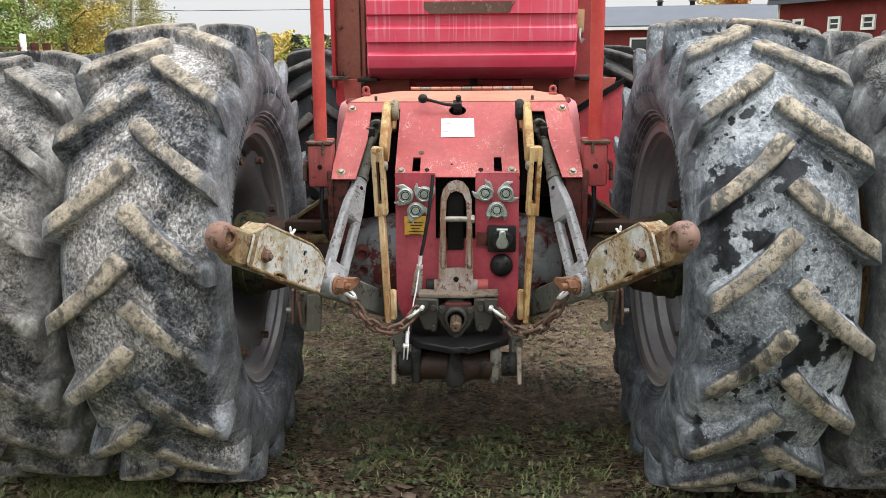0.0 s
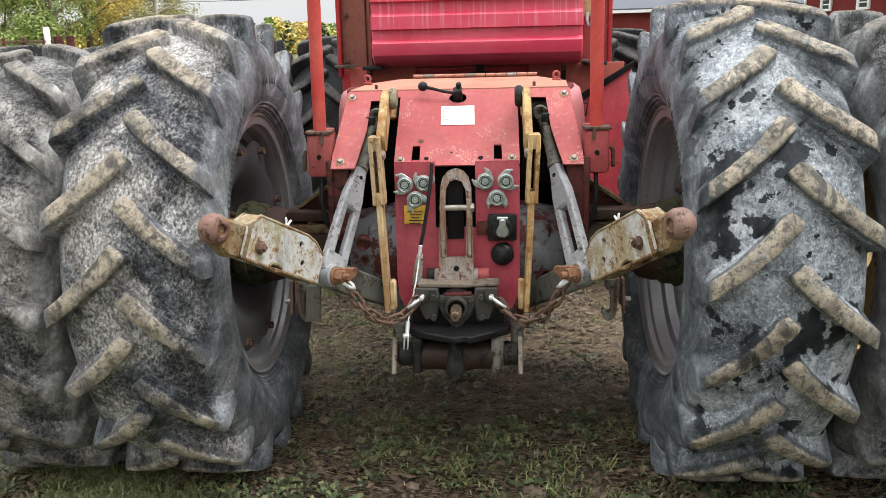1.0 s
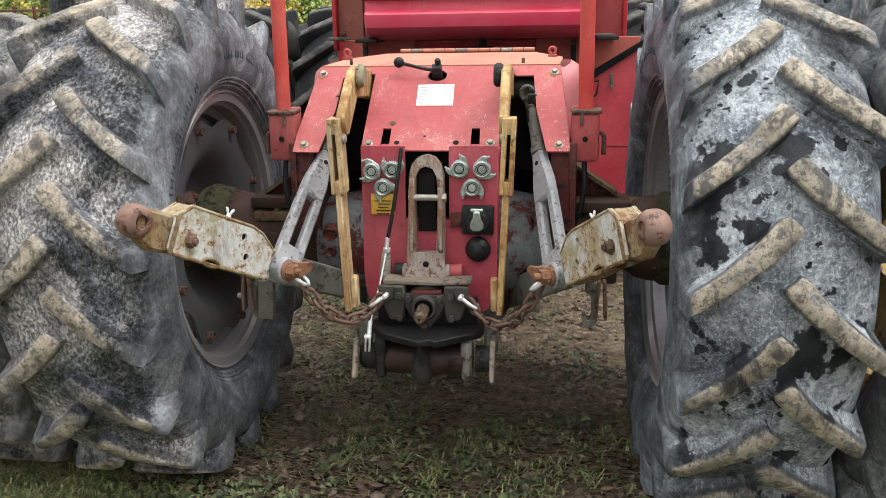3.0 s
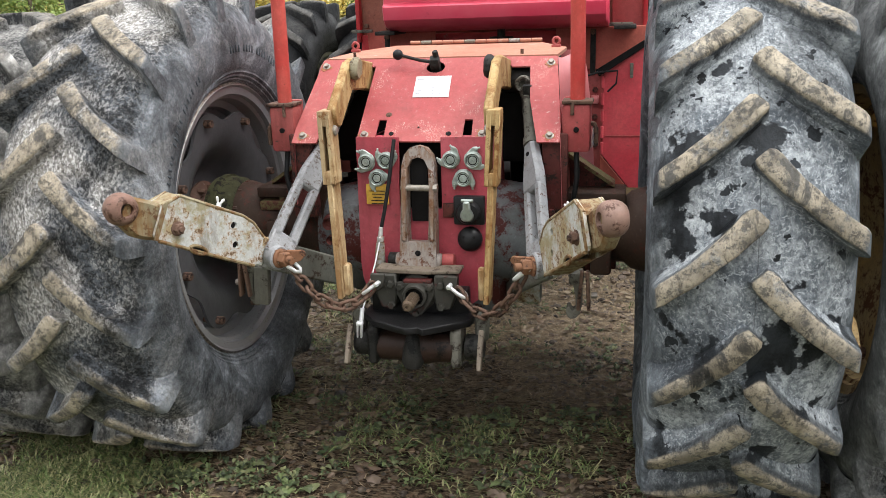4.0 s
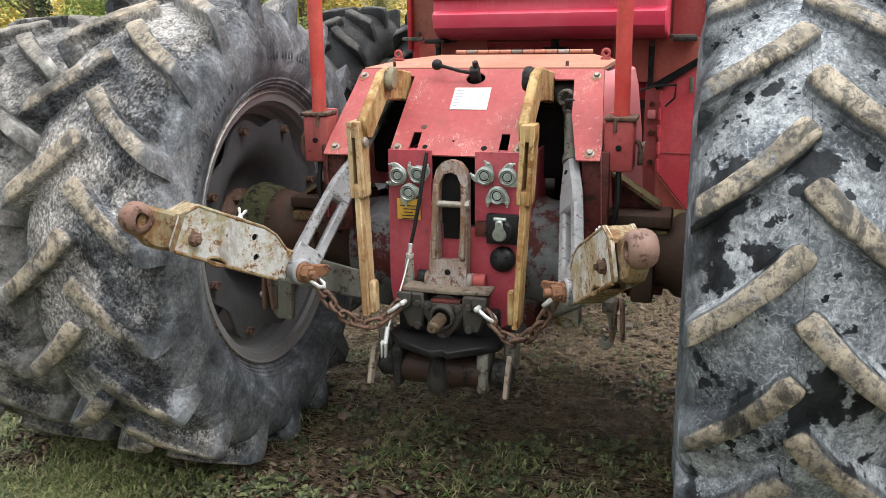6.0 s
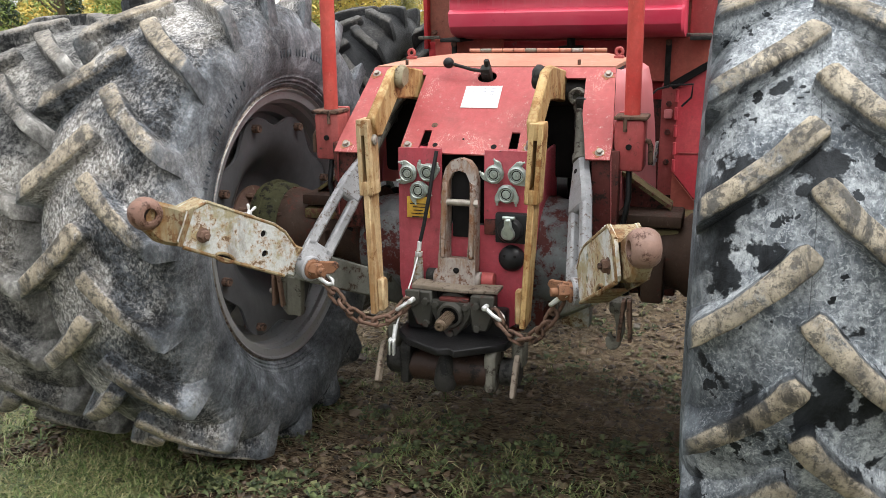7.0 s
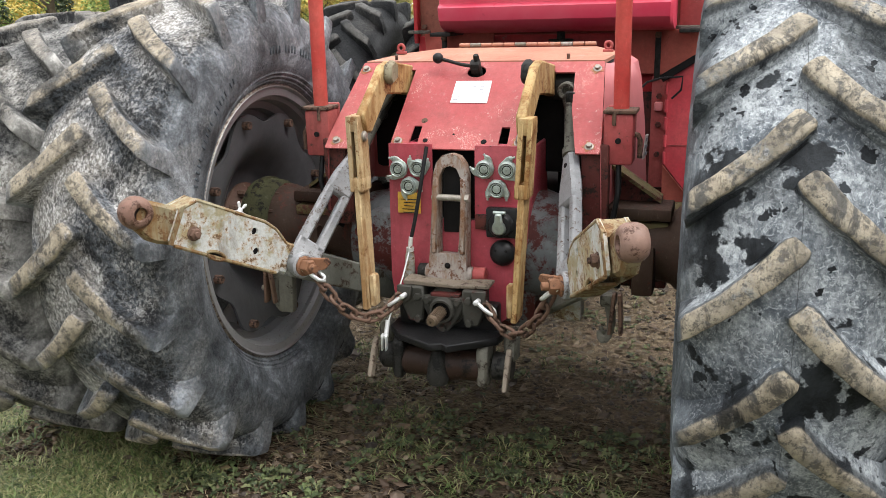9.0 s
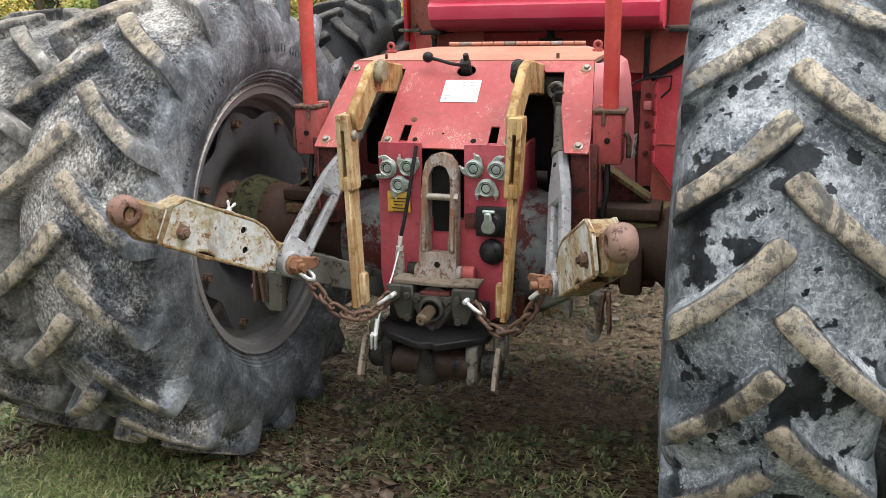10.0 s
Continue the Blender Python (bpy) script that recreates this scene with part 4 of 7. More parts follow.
def rosette(x, z, turn):
    """A hydraulic coupling: plated plate with two bolts, round socket with dark core."""
    y = col_y(z)
    m = Matrix.Translation((x, y, z)) @ pose(0, 0, 0, -2.5) @ pose(0, 0, 0, 0, turn, 0) @ Matrix.Scale(0.86, 4)
    tri_ = [(-0.046, 0.028), (0.046, 0.028), (0.046, 0.012), (0.030, -0.022), (0.014, -0.034), (-0.014, -0.034), (-0.030, -0.022), (-0.046, 0.012)]
    bm = slab(tri_, (0, -0.010, 0), (1, 0, 0), (0, 0, 1), 0.010, 0.002)
    lathe((0, 0, 0), (0, -0.030, 0), [(0, 0.034), (0.55, 0.034), (0.6, 0.030), (0.95, 0.029), (1, 0.027), (0.9, 0.0245), (0.6, 0.024)], 28, bm)
    for bx in (-0.036, 0.036):
        hexnut((bx, -0.014, 0.024), (bx, -0.014, 0.034), 0.0085, bm)
        rod((bx, -0.014, 0.033), (bx, -0.014, 0.044), 0.0045, seg=8, into=bm)
    bmesh.ops.transform(bm, matrix=m, verts=bm.verts)
    c = part("hydraulic_coupler", bm, M["zinc"], tractor, "zinc-plated hydraulic coupler", 30)
    bm = lathe((0, -0.008, 0), (0, -0.0215, 0), [(0, 0.0242), (1, 0.0242)], 20)
    bmesh.ops.transform(bm, matrix=m, verts=bm.verts)
    part("coupler_core", bm, M["dark"], c, "dark coupler core")
    bm = lathe((0, -0.02, 0), (0, -0.029, 0), [(0, 0.015), (0.4, 0.015), (0.5, 0.0115), (0.2, 0.010)], 18)
    rod((0, -0.02, 0), (0, -0.028, 0), 0.0045, seg=10, into=bm)
    slab(ring_pts((0, 0), 0.0222, 24), (0, -0.0235, 0), (1, 0, 0), (0, 0, 1), 0.005, 0.0, holes=[ring_pts((0, 0), 0.0192, 20)], into=bm)
    bmesh.ops.transform(bm, matrix=m, verts=bm.verts)
    part("coupler_valve", bm, M["zinc"], c)


for x, z, tn in ((-0.190, 1.163, -82), (-0.121, 1.168, 6), (-0.153, 1.108, 150), (0.104, 1.172, -42), (0.179, 1.171, 70), (0.146, 1.110, 180)):
    rosette(x, z, tn)

# trailer socket and cap
y = col_y(1.0)
bm = box((0.165, y - 0.012, 1.003), (0.105, 0.03, 0.098), bev=0.006)
lathe((0.165, y, 1.0), (0.165, y - 0.055, 1.0), [(0, 0.042), (0.8, 0.040), (0.95, 0.034), (1, 0.01)], 24, bm)
sock = part("trailer_socket", bm, M["black"], tractor, "black trailer socket")
bm = slab([(-0.011, 0.045), (0.011, 0.045), (0.013, 0.018), (0.022, 0.004), (0.023, -0.014), (0.012, -0.026), (-0.012, -0.026), (-0.023, -0.014), (-0.022, 0.004), (-0.013, 0.018)], (0.165, y - 0.062, 1.0), (1, 0, 0), (0, -0.12, 1), 0.014, 0.005)
rod((0.145, y - 0.052, 1.044), (0.185, y - 0.052, 1.044), 0.006, seg=10, into=bm)
part("socket_flap", bm, M["zinc"], sock, "worn metal flap")
y = col_y(0.9)
bm = lathe((0.165, y, 0.902), (0.165, y - 0.045, 0.902), [(0, 0.042), (0.3, 0.043), (0.6, 0.038), (0.85, 0.024), (1, 0.004)], 28)
cap = part("rubber_cap", bm, M["black"], tractor, "round black rubber cap")
for dx in (-0.016, 0.018):
    part("cap_dimple", rod((0.165 + dx, y - 0.030, 0.915), (0.165 + dx, y - 0.040, 0.916), 0.005, seg=10), M["dark"], cap)
part("socket_cable_plate", box((0.095, col_y(1.0) - 0.006, 1.0), (0.045, 0.012, 0.05), bev=0.003), M["red_dark"], tractor)
# yellow warning sticker with two lines of small print
st = part("warning_sticker", box((-0.155, col_y(1.05) - 0.0085, 1.052), (0.08, 0.003, 0.07), (-2.5, 0, 0), 0.0005), M["yellow"], tractor, "faded yellow warning sticker with small print")
for k in range(5):
    part("print_bar", box((-0.155 + 0.004 * (k % 2), col_y(1.03) - 0.0118, 1.076 - 0.011 * k - 0.012), (0.056 - 0.012 * (k % 3), 0.002, 0.0028), (-2.5, 0, 0), 0), M["cast"], st)

# ---- cover sheet with the two lift-arm slots ----
outer = [(-0.465, -0.02), (-0.375, -0.02), (-0.345, 0.17), (-0.340, 0.325), (-0.268, 0.325), (-0.258, 0.342), (-0.225, 0.342), (-0.231, -0.006), (-0.168, -0.006), (-0.165, 0.085), (-0.137, 0.085), (-0.137, -0.012)]
outer += [(0.137, -0.012), (0.137, 0.085), (0.165, 0.085), (0.168, -0.006), (0.231, -0.006), (0.231, 0.343), (0.268, 0.343), (0.276, 0.329), (0.340, 0.329), (0.352, 0.17), (0.388, -0.015), (0.462, -0.015), (0.462, 0.05), (0.432, 0.378), (-0.432, 0.378), (-0.464, 0.05)]
bm = slab(outer, S0, (1, 0, 0), SU, 0.006, 0.0, holes=[ring_pts((0.0, 0.333), 0.034, 18, 0.8)])
sheet = part("cover_sheet", bm, M["red_top"], tractor, "faded red sloping cover sheet, scratched")
for x in (-0.15, 0.15):
    part("sheet_tab", slab([(-0.018, -0.012), (0.018, -0.012), (0.018, 0.022), (-0.018, 0.022)], on_sheet(x, 0.0, -0.006), (1, 0, 0), SU, 0.004, 0.001), M["red_col"], sheet)
for x, s in ((-0.207, 0.017), (0.203, 0.02), (-0.415, 0.345), (0.412, 0.345), (-0.43, 0.012), (0.428, 0.012)):
    bm = hexnut(on_sheet(x, s, 0.007), on_sheet(x, s, 0.015), 0.010)
    rod(on_sheet(x, s, 0.002), on_sheet(x, s, 0.006), 0.0145, seg=18, into=bm)
    part("sheet_bolt", bm, M["bolt"], sheet, "dull steel bolt with washer")
    stain_ = [(x + (0.019 + 0.006 * math.sin(5 * q + x * 40)) * math.cos(q), s + (0.018 + 0.006 * math.cos(3 * q)) * math.sin(q) - (0.004 if s > 0.2 else 0.0)) for q in np.linspace(0, 2 * math.pi, 21)[:-1]]
    part("rust_stain", slab(stain_, on_sheet(0, 0, 0.0036), (1, 0, 0), SU, 0.0012, 0.0), M["stain"], sheet)
for x, s, r in ((-0.135, 0.108, 0.011), (-0.112, 0.022, 0.009), (0.088, 0.022, 0.010), (-0.02, 0.05, 0.004)):
    part("sheet_hole", rod(on_sheet(x, s, 0.0), on_sheet(x, s, 0.0042), r, seg=16), M["rust"] if r > 0.01 else M["dark"], sheet)
# instruction label
lab = part("instruction_label", slab([(-0.063, 0.187), (0.066, 0.187), (0.064, 0.288), (-0.063, 0.286)], on_sheet(0, 0, 0.0045), (1, 0, 0), SU, 0.0015, 0.0), M["paper"], sheet, "white paper label with faded small print")
rng = random.Random(5)
for k in range(6):
    for x_, wl in ((0.0, 0.012), (0.028, 0.02)):
        ww, s2 = rng.uniform(0.3, 1.0) * wl, 0.277 - 0.0145 * k
        part("print_bar", slab([(x_, s2), (x_ + ww, s2), (x_ + ww, s2 - 0.002), (x_, s2 - 0.002)], on_sheet(0, 0, 0.0054), (1, 0, 0), SU, 0.0005, 0.0), M["ink"], lab)
    w, s_ = rng.uniform(0.012, 0.03), 0.274 - 0.014 * k
    part("print_bar", slab([(-0.056, s_), (-0.056 + w, s_), (-0.056 + w, s_ - 0.0028), (-0.056, s_ - 0.0028)], on_sheet(0, 0, 0.0054), (1, 0, 0), SU, 0.0005, 0.0), M["ink"], lab)
# valve and ball-knob lever in the round hole
bm = rod(on_sheet(0.0, 0.335, -0.05), on_sheet(0.0, 0.335, 0.028), 0.018)
box(on_sheet(0.0, 0.335, 0.02), (0.034, 0.03, 0.05), (35, 0, 0), 0.004, bm)
hexnut(on_sheet(0.004, 0.345, 0.03), on_sheet(0.004, 0.352, 0.062), 0.011, bm)
valve = part("control_valve", bm, M["cast"], tractor, "greasy steel control valve")
lev = part("lever", tube([on_sheet(0.0, 0.33, 0.03), on_sheet(-0.05, 0.336, 0.034), on_sheet(-0.125, 0.352, 0.046)], [0.007, 0.006, 0.006]), M["cast"], valve)
bm = bmesh.new()
bmesh.ops.create_uvsphere(bm, u_segments=20, v_segments=12, radius=0.019)
bmesh.ops.translate(bm, vec=on_sheet(-0.135, 0.354, 0.047), verts=bm.verts)
part("ball_knob", bm, M["black"], valve, "dull black ball knob")

# under the sheet: near-black block as the well's shade, side walls, inner wing returns
part("housing_shade_block", box((0, 3.62, 1.28), (0.84, 0.5, 0.36), bev=0.02), M["dark"], tractor, "near-black block standing in for the shade inside the lift housing")
for sx in (-1, 1):
    part("lift_shaft", rod((sx * 0.20, 3.36, 1.40), (sx * 0.40, 3.36, 1.40), 0.045), M["cast"], tractor, "greasy lift shaft end")
# top of the hood behind the sheet
a0, a1 = on_sheet(0, 0.378), Vector((0, 3.80, 1.515))
bm = bmesh.new()
top = [(-0.430, a0.y + 0.012, a0.z + 0.006), (0.430, a0.y + 0.012, a0.z + 0.006), (0.445, 3.62, 1.500), (0.335, 3.80, 1.512), (-0.27, 3.80, 1.512), (-0.40, 3.66, 1.500)]
lo = [(x, y_, z_ - 0.012) for x, y_, z_ in top]
va, vb = [bm.verts.new(p) for p in top], [bm.verts.new(p) for p in lo]
bm.faces.new(va)
bm.faces.new(vb[::-1])
for i in range(6):
    bm.faces.new((va[i], vb[i], vb[(i + 1) % 6], va[(i + 1) % 6]))
rounded(bm, 0.004, 2)
hood = part("hood_lid", bm, M["hood"], tractor, "sun-bleached orange-red hood lid")
# near-black strip as the shade in the gap between sheet and lid
part("lid_gap_shade", box((0, a0.y + 0.012, a0.z - 0.014), (0.84, 0.03, 0.012), bev=0.0), M["dark"], tractor)
for i in range(12):
    x = -0.215 + 0.046 * i
    part("hinge_knuckle", rod((x, 3.805, 1.522), (x + 0.043, 3.805, 1.522), 0.008, seg=10), M["clevis"] if i % 4 == 1 else M["hood"], hood)
for sx, xx in ((-1, -0.395), (1, 0.405)):
    bm = tube([Vector((xx + 0.012 * math.cos(a), 3.62 + 0.004 * sx, 1.510 + 0.013 * (1 + math.sin(a)))) for a in np.linspace(-1.4, 4.5, 16)], 0.006)
    box((xx, 3.62, 1.505), (0.035, 0.03, 0.01), bev=0.002, into=bm)
    part("lifting_eye", bm, M["red_box"], hood)
for x in (-0.33, 0.30):
    part("lid_pin", rod((x, 3.40, 1.478), (x, 3.40, 1.508), 0.006, seg=10), M["rust"], hood)

def side_cowl(sx):
    """Bulged side of the housing, wider towards the back."""
    front = [(0.435, 1.474), (0.452, 1.455), (0.462, 1.40), (0.468, 1.22), (0.478, 1.0)]
    back = [(0.478, 1.488), (0.508, 1.468), (0.522, 1.41), (0.540, 1.25), (0.556, 1.0)]
    bm = bmesh.new()
    rows = []
    start = [on_sheet(0.434, 0.375), on_sheet(0.441, 0.30), on_sheet(0.450, 0.20), on_sheet(0.4625, 0.0), Vector((0.470, 3.06, 1.0))]
    rows.append([bm.verts.new((sx * p.x, p.y, p.z)) for p in start])
    for t_, yy in ((0.12, 3.375), (0.5, 3.50), (0.94, 3.64), (1.0, 3.66)):
        rows.append([bm.verts.new((sx * (a[0] + (b[0] - a[0]) * t_ + 0.012 * math.sin(math.pi * t_)), yy, a[1] + (b[1] - a[1]) * t_)) for a, b in zip(front, back)])
    for A, B in zip(rows, rows[1:]):
        for i in range(4):
            bm.faces.new((A[i], A[i + 1], B[i + 1], B[i]))
    inner = [bm.verts.new((sx * 0.42, 3.66, z)) for z in (1.488, 1.0)]
    bm.faces.new(rows[-1] + [inner[1], inner[0]])
    cowl = part("side_cowl", bm, M["red_cowl"], tractor, "faded red bulged side cowl")
    if sx > 0:
        stk = part("cowl_sticker", box((0.549, 3.615, 1.16), (0.003, 0.03, 0.09), (0, 6, -12), 0), M["paper"], cowl, "white sticker with dark marks")
        for k in range(3):
            part("print_bar", box((0.5525, 3.613, 1.135 + 0.026 * k), (0.003, 0.02, 0.012), (0, 6, -12), 0), M["ink"], stk)


# outer side cowls beside the sheet: bent edge, tall side sheet, socket box and post
for sx in (-1, 1):
    # front leg plate under the wing
    bm = box((sx * 0.445, 3.10, 1.10), (0.085, 0.05, 0.30), bev=0.006)
    hexnut((sx * 0.435, 3.075, 0.985), (sx * 0.435, 3.058, 0.985), 0.013, bm)
    part("wing_leg", bm, M["red_dark"], tractor, "grimy red leg plate below the cover wing")
    # rounded side cowl further out, with white sticker
    side_cowl(sx)
    # socket box and post
    bm = box((sx * 0.513, 3.13, 1.265), (0.092, 0.085, 0.16), bev=0.012)
    box((sx * 0.500, 3.18, 1.30), (0.06, 0.03, 0.12), bev=0.004, into=bm)
    sb = part("post_socket", bm, M["red_box"], tractor, "red post socket box with rusty rim")
    part("socket_rim", box((sx * 0.516, 3.13, 1.350), (0.100, 0.093, 0.012), bev=0.003), M["rust"], sb, "rusty rim plate")
    bm = rod((sx * 0.513, 3.088, 1.262), (sx * 0.513, 3.080, 1.262), 0.009, seg=14)
    part("bolt_hole", bm, M["dark"], sb)
    bm = tube([(sx * 0.50, 3.085, 1.354), (sx * 0.50, 3.082, 1.335), (sx * 0.50, 3.083, 1.31)], 0.006)
    part("pin_stub", bm, M["rust"], sb)
    bm = tube([(sx * 0.555, 3.13, 1.278), (sx * 0.570, 3.12, 1.276), (sx * 0.576, 3.12, 1.262), (sx * 0.577, 3.12, 1.205)], 0.008)
    part("bent_handle", bm, M["rust"], sb, "bent rod handle")
    pm = rod((sx * 0.515, 3.135, 1.33), (sx * 0.505, 3.16, 2.75), 0.0245, seg=24)
    part("roll_bar_post", pm, M["orange"], tractor, "chipped orange-red round steel post", 30)
    # cable from the box downwards
    part("cable", tube([(sx * 0.513, 3.12, 1.19), (sx * 0.517, 3.10, 1.10), (sx * 0.505, 3.10, 1.02), (sx * 0.475, 3.13, 0.94), (sx * 0.46, 3.22, 0.88)], 0.009, 10), M["black"], tractor, "black cable")
    # gusset on the axle pedestal
    tri3 = [(0, 0), (0.185, 0), (0.185, 0.045), (0.02, 0.175), (0, 0.175)]
    bm = slab(tri3, (sx * 0.455, 3.28, 0.985), (sx, 0, 0), (0, 0, 1), 0.012, 0.002)
    part("gusset", bm, M["red_dark"], tractor)
    bm = bmesh.new()
    p, q = Vector((sx * 0.455, 3.24, 1.16)), Vector((sx * 0.64, 3.24, 1.035))
    w = Vector((0, 0.085, 0))
    up_ = Vector((0, 0, 0.014))
    v8 = [bm.verts.new(c) for c in (p, q, q + w, p + w, p + up_, q + up_, q + w + up_, p + w + up_)]
    for f in ((0, 1, 2, 3), (4, 5, 6, 7), (0, 1, 5, 4), (1, 2, 6, 5), (2, 3, 7, 6), (3, 0, 4, 7)):
        bm.faces.new([v8[i] for i in f])
    part("gusset_flange", bm, M["olive"], tractor, "lichen-stained olive gusset flange")
    bm = box((sx * 0.57, 3.28, 0.965), (0.20, 0.20, 0.035), bev=0.005)
    for k in (0.52, 0.585):
        hexnut((sx * k, 3.21, 0.982), (sx * k, 3.21, 1.0), 0.018, bm)
    part("pedestal_plate", bm, M["olive"], tractor, "mossy pedestal plate with two bolts")
    part("step_ledge", box((sx * 0.60, 3.48, 0.94), (0.34, 0.30, 0.03), bev=0.004), M["olive"], tractor)

# ---- cab back, tank and body behind ----
cabm = bmesh.new()
box((0.045, 5.1, 2.1), (1.42, 1.05, 1.18), bev=0.015, into=cabm)
part("cab_body", cabm, M["brown"], tractor, "faded brown-red cab back panels")
part("cab_corner_panel", box((0.672, 4.568, 2.05), (0.15, 0.02, 1.05), bev=0.004), M["red_top"], tractor, "faded red cab corner panel")
bm = box((0.06, 4.86, 1.47), (1.46, 0.60, 0.13), bev=0.012)
box((0.05, 4.80, 1.36), (1.30, 0.45, 0.20), bev=0.012, into=bm)
part("cab_sill", bm, M["red"], tractor, "red sill under the cab")
for x in (-0.672, 0.752):
    part("cab_edge", box((x, 4.56, 2.05), (0.022, 0.05, 1.1), bev=0.006), M["red"], tractor)
for x, z in ((-0.635, 1.58), (-0.635, 1.82), (-0.635, 2.1)):
    part("cab_bolt", hexnut((x, 4.575, z), (x, 4.555, z), 0.012), M["rust"], tractor)
for k in range(3):
    part("panel_seam", box((-0.53 + 0.028 * k, 4.573, 2.06), (0.008, 0.01, 1.0), bev=0.002), M["red_dark"], tractor)
for x in (-0.47, 0.66):
    part("tank_strap_foot", box((x, 4.42, 1.548), (0.10, 0.22, 0.018), bev=0.004), M["cast"], tractor)
# ribbed tank
bm = bmesh.new()
prof = [(1.545, 0.34), (1.550, 0.22), (1.562, 0.13), (1.582, 0.075), (1.61, 0.046), (1.645, 0.036), (1.667, 0.034), (1.672, 0.037), (1.685, 0.058), (1.729, 0.060), (1.735, 0.034), (1.796, 0.034), (1.801, 0.037), (1.814, 0.058), (1.861, 0.060), (1.867, 0.034), (1.93, 0.034), (1.935, 0.037), (1.948, 0.058), (1.998, 0.060), (2.004, 0.034), (2.06, 0.034), (2.11, 0.06), (2.16, 0.16), (2.17, 0.34)]
ends = [(-0.462, 0.03), (-0.452, 0.004), (-0.437, 0.0), (0.560, 0.0), (0.575, 0.004), (0.585, 0.03)]
rows = []
for x, inset in ends:
    rows.append([bm.verts.new((x, 4.20 + d + inset, z)) for z, d in prof])
for A, B in zip(rows, rows[1:]):
    for i in range(len(prof) - 1):
        bm.faces.new((A[i], A[i + 1], B[i + 1], B[i]))
bm.faces.new(rows[0])
bm.faces.new(rows[-1][::-1])
tank = part("ribbed_tank", bm, M["red_tank"], tractor, "glossy crimson ribbed tank, run marks and a rust patch", 28)
bm = slab([(-0.20, -0.028), (0.19, -0.028), (0.22, 0.03), (-0.225, 0.03), (-0.228, 0.0)], (0.055, 4.2315, 1.895), (1, 0, 0), (0, 0, 1), 0.004, 0.001)
part("rust_patch", bm, M["rust_hub"], tank, "rusty scraped patch")
bm = rod((0.075, 4.45, 1.55), (0.075, 4.45, 1.50), 0.02)
rod((0.075, 4.45, 1.515), (0.075, 4.45, 1.505), 0.06, into=bm)
part("drain_plug", bm, M["cast"], tank)
bm = box((0.63, 4.545, 1.84), (0.05, 0.03, 0.12), bev=0.006)
part("latch_plate", bm, M["cream"], tractor, "weathered latch plate")
part("latch_hook", tube([(0.63, 4.51, 1.80), (0.625, 4.49, 1.76), (0.635, 4.49, 1.73), (0.65, 4.49, 1.75)], 0.009), M["zinc"], tractor)
# side of the body behind the wheels: sill sheet cut along the stay, hinge post, door with a cut corner
for sx in (-1, 1):
    bm = box((sx * (0.70 if sx > 0 else 0.64), 5.2, 1.20), (0.03, 1.2, 0.42), bev=0.006)
    part("side_panel", bm, M["red_door"], tractor, "red side panel of the body")
    wide = 0.80 if sx > 0 else 0.655
    part("back_sheet", box((sx * (0.40 + wide) / 2, 4.60, 1.06), (wide - 0.40, 0.03, 0.66), bev=0.004), M["red_dark"], tractor)
    part("sill_sheet", slab([(0.30, 1.352), (0.545, 1.345), (0.645, 1.412), (wide - 0.01, 1.412 + (wide - 0.655) * 0.65), (wide, 1.548), (0.30, 1.548)], (0.031, 4.535, 0), (sx, 0, 0), (0, 0, 1), 0.014, 0.003), M["sill"], tractor, "faded orange-red sill sheet with rust pits")
    part("inner_post", box((sx * 0.528, 4.53, 1.08), (0.075, 0.05, 0.52), bev=0.006), M["red_box"], tractor, "dull red hinge post")
    for z in (0.98, 1.12, 1.25):
        part("post_bolt", hexnut((sx * 0.525, 4.506, z), (sx * 0.525, 4.488, z), 0.014), M["red_dark"], tractor)
    part("post_clip", box((sx * 0.525, 4.49, 1.205), (0.036, 0.03, 0.04), bev=0.006), M["red_cowl"], tractor)
    if sx > 0:
        door = part("body_door", slab([(0.562, 0.935), (0.70, 0.765), (0.86, 0.765), (0.86, 1.53), (0.69, 1.415), (0.562, 1.335)], (0, 4.475, 0), (sx, 0, 0), (0, 0, 1), 0.018, 0.004), M["red_door"], tractor, "bright red hinged door with a cut lower corner")
        for z in (0.97, 1.05, 1.13, 1.21, 1.29):
            part("hinge", rod((sx * 0.562, 4.462, z - 0.028), (sx * 0.562, 4.462, z + 0.028), 0.0075, seg=10), M["red_door"], door)
        part("door_seam", box((sx * 0.72, 4.4645, 1.03), (0.28, 0.004, 0.004), bev=0.0), M["red_box"], door)
        part("lower_sheet", slab([(0.555, 0.93), (0.70, 0.755), (0.70, 0.735), (0.555, 0.735)], (0, 4.50, 0), (sx, 0, 0), (0, 0, 1), 0.012, 0.002), M["sill"], tractor, "scuffed brown-red lower sheet")
        bm = slab([(0.0, 0), (0.32, 0.205), (0.32, 0.235), (-0.02, 0.028)], (sx * 0.545, 4.455, 1.318), (sx, 0, 0), (0, 0, 1), 0.03, 0.003)
        part("diagonal_stay", bm, M["dark"], tractor, "black diagonal stay")
    part("rubber_strap", box((sx * 0.511, 4.50, 1.43), (0.026, 0.014, 0.215), bev=0.004), M["cast"], tractor, "black rubber strap")
    part("strap_button", rod((sx * 0.511, 4.50, 1.525), (sx * 0.511, 4.485, 1.525), 0.014, seg=14), M["rust"], tractor)
    if sx > 0:
        bm = box((sx * 0.695, 4.46, 1.345), (0.016, 0.02, 0.065), bev=0.004)
        rod((sx * 0.695, 4.452, 1.315), (sx * 0.695, 4.44, 1.315), 0.008, seg=10, into=bm)
        part("door_latch", bm, M["weath"], tractor, "small worn door latch")
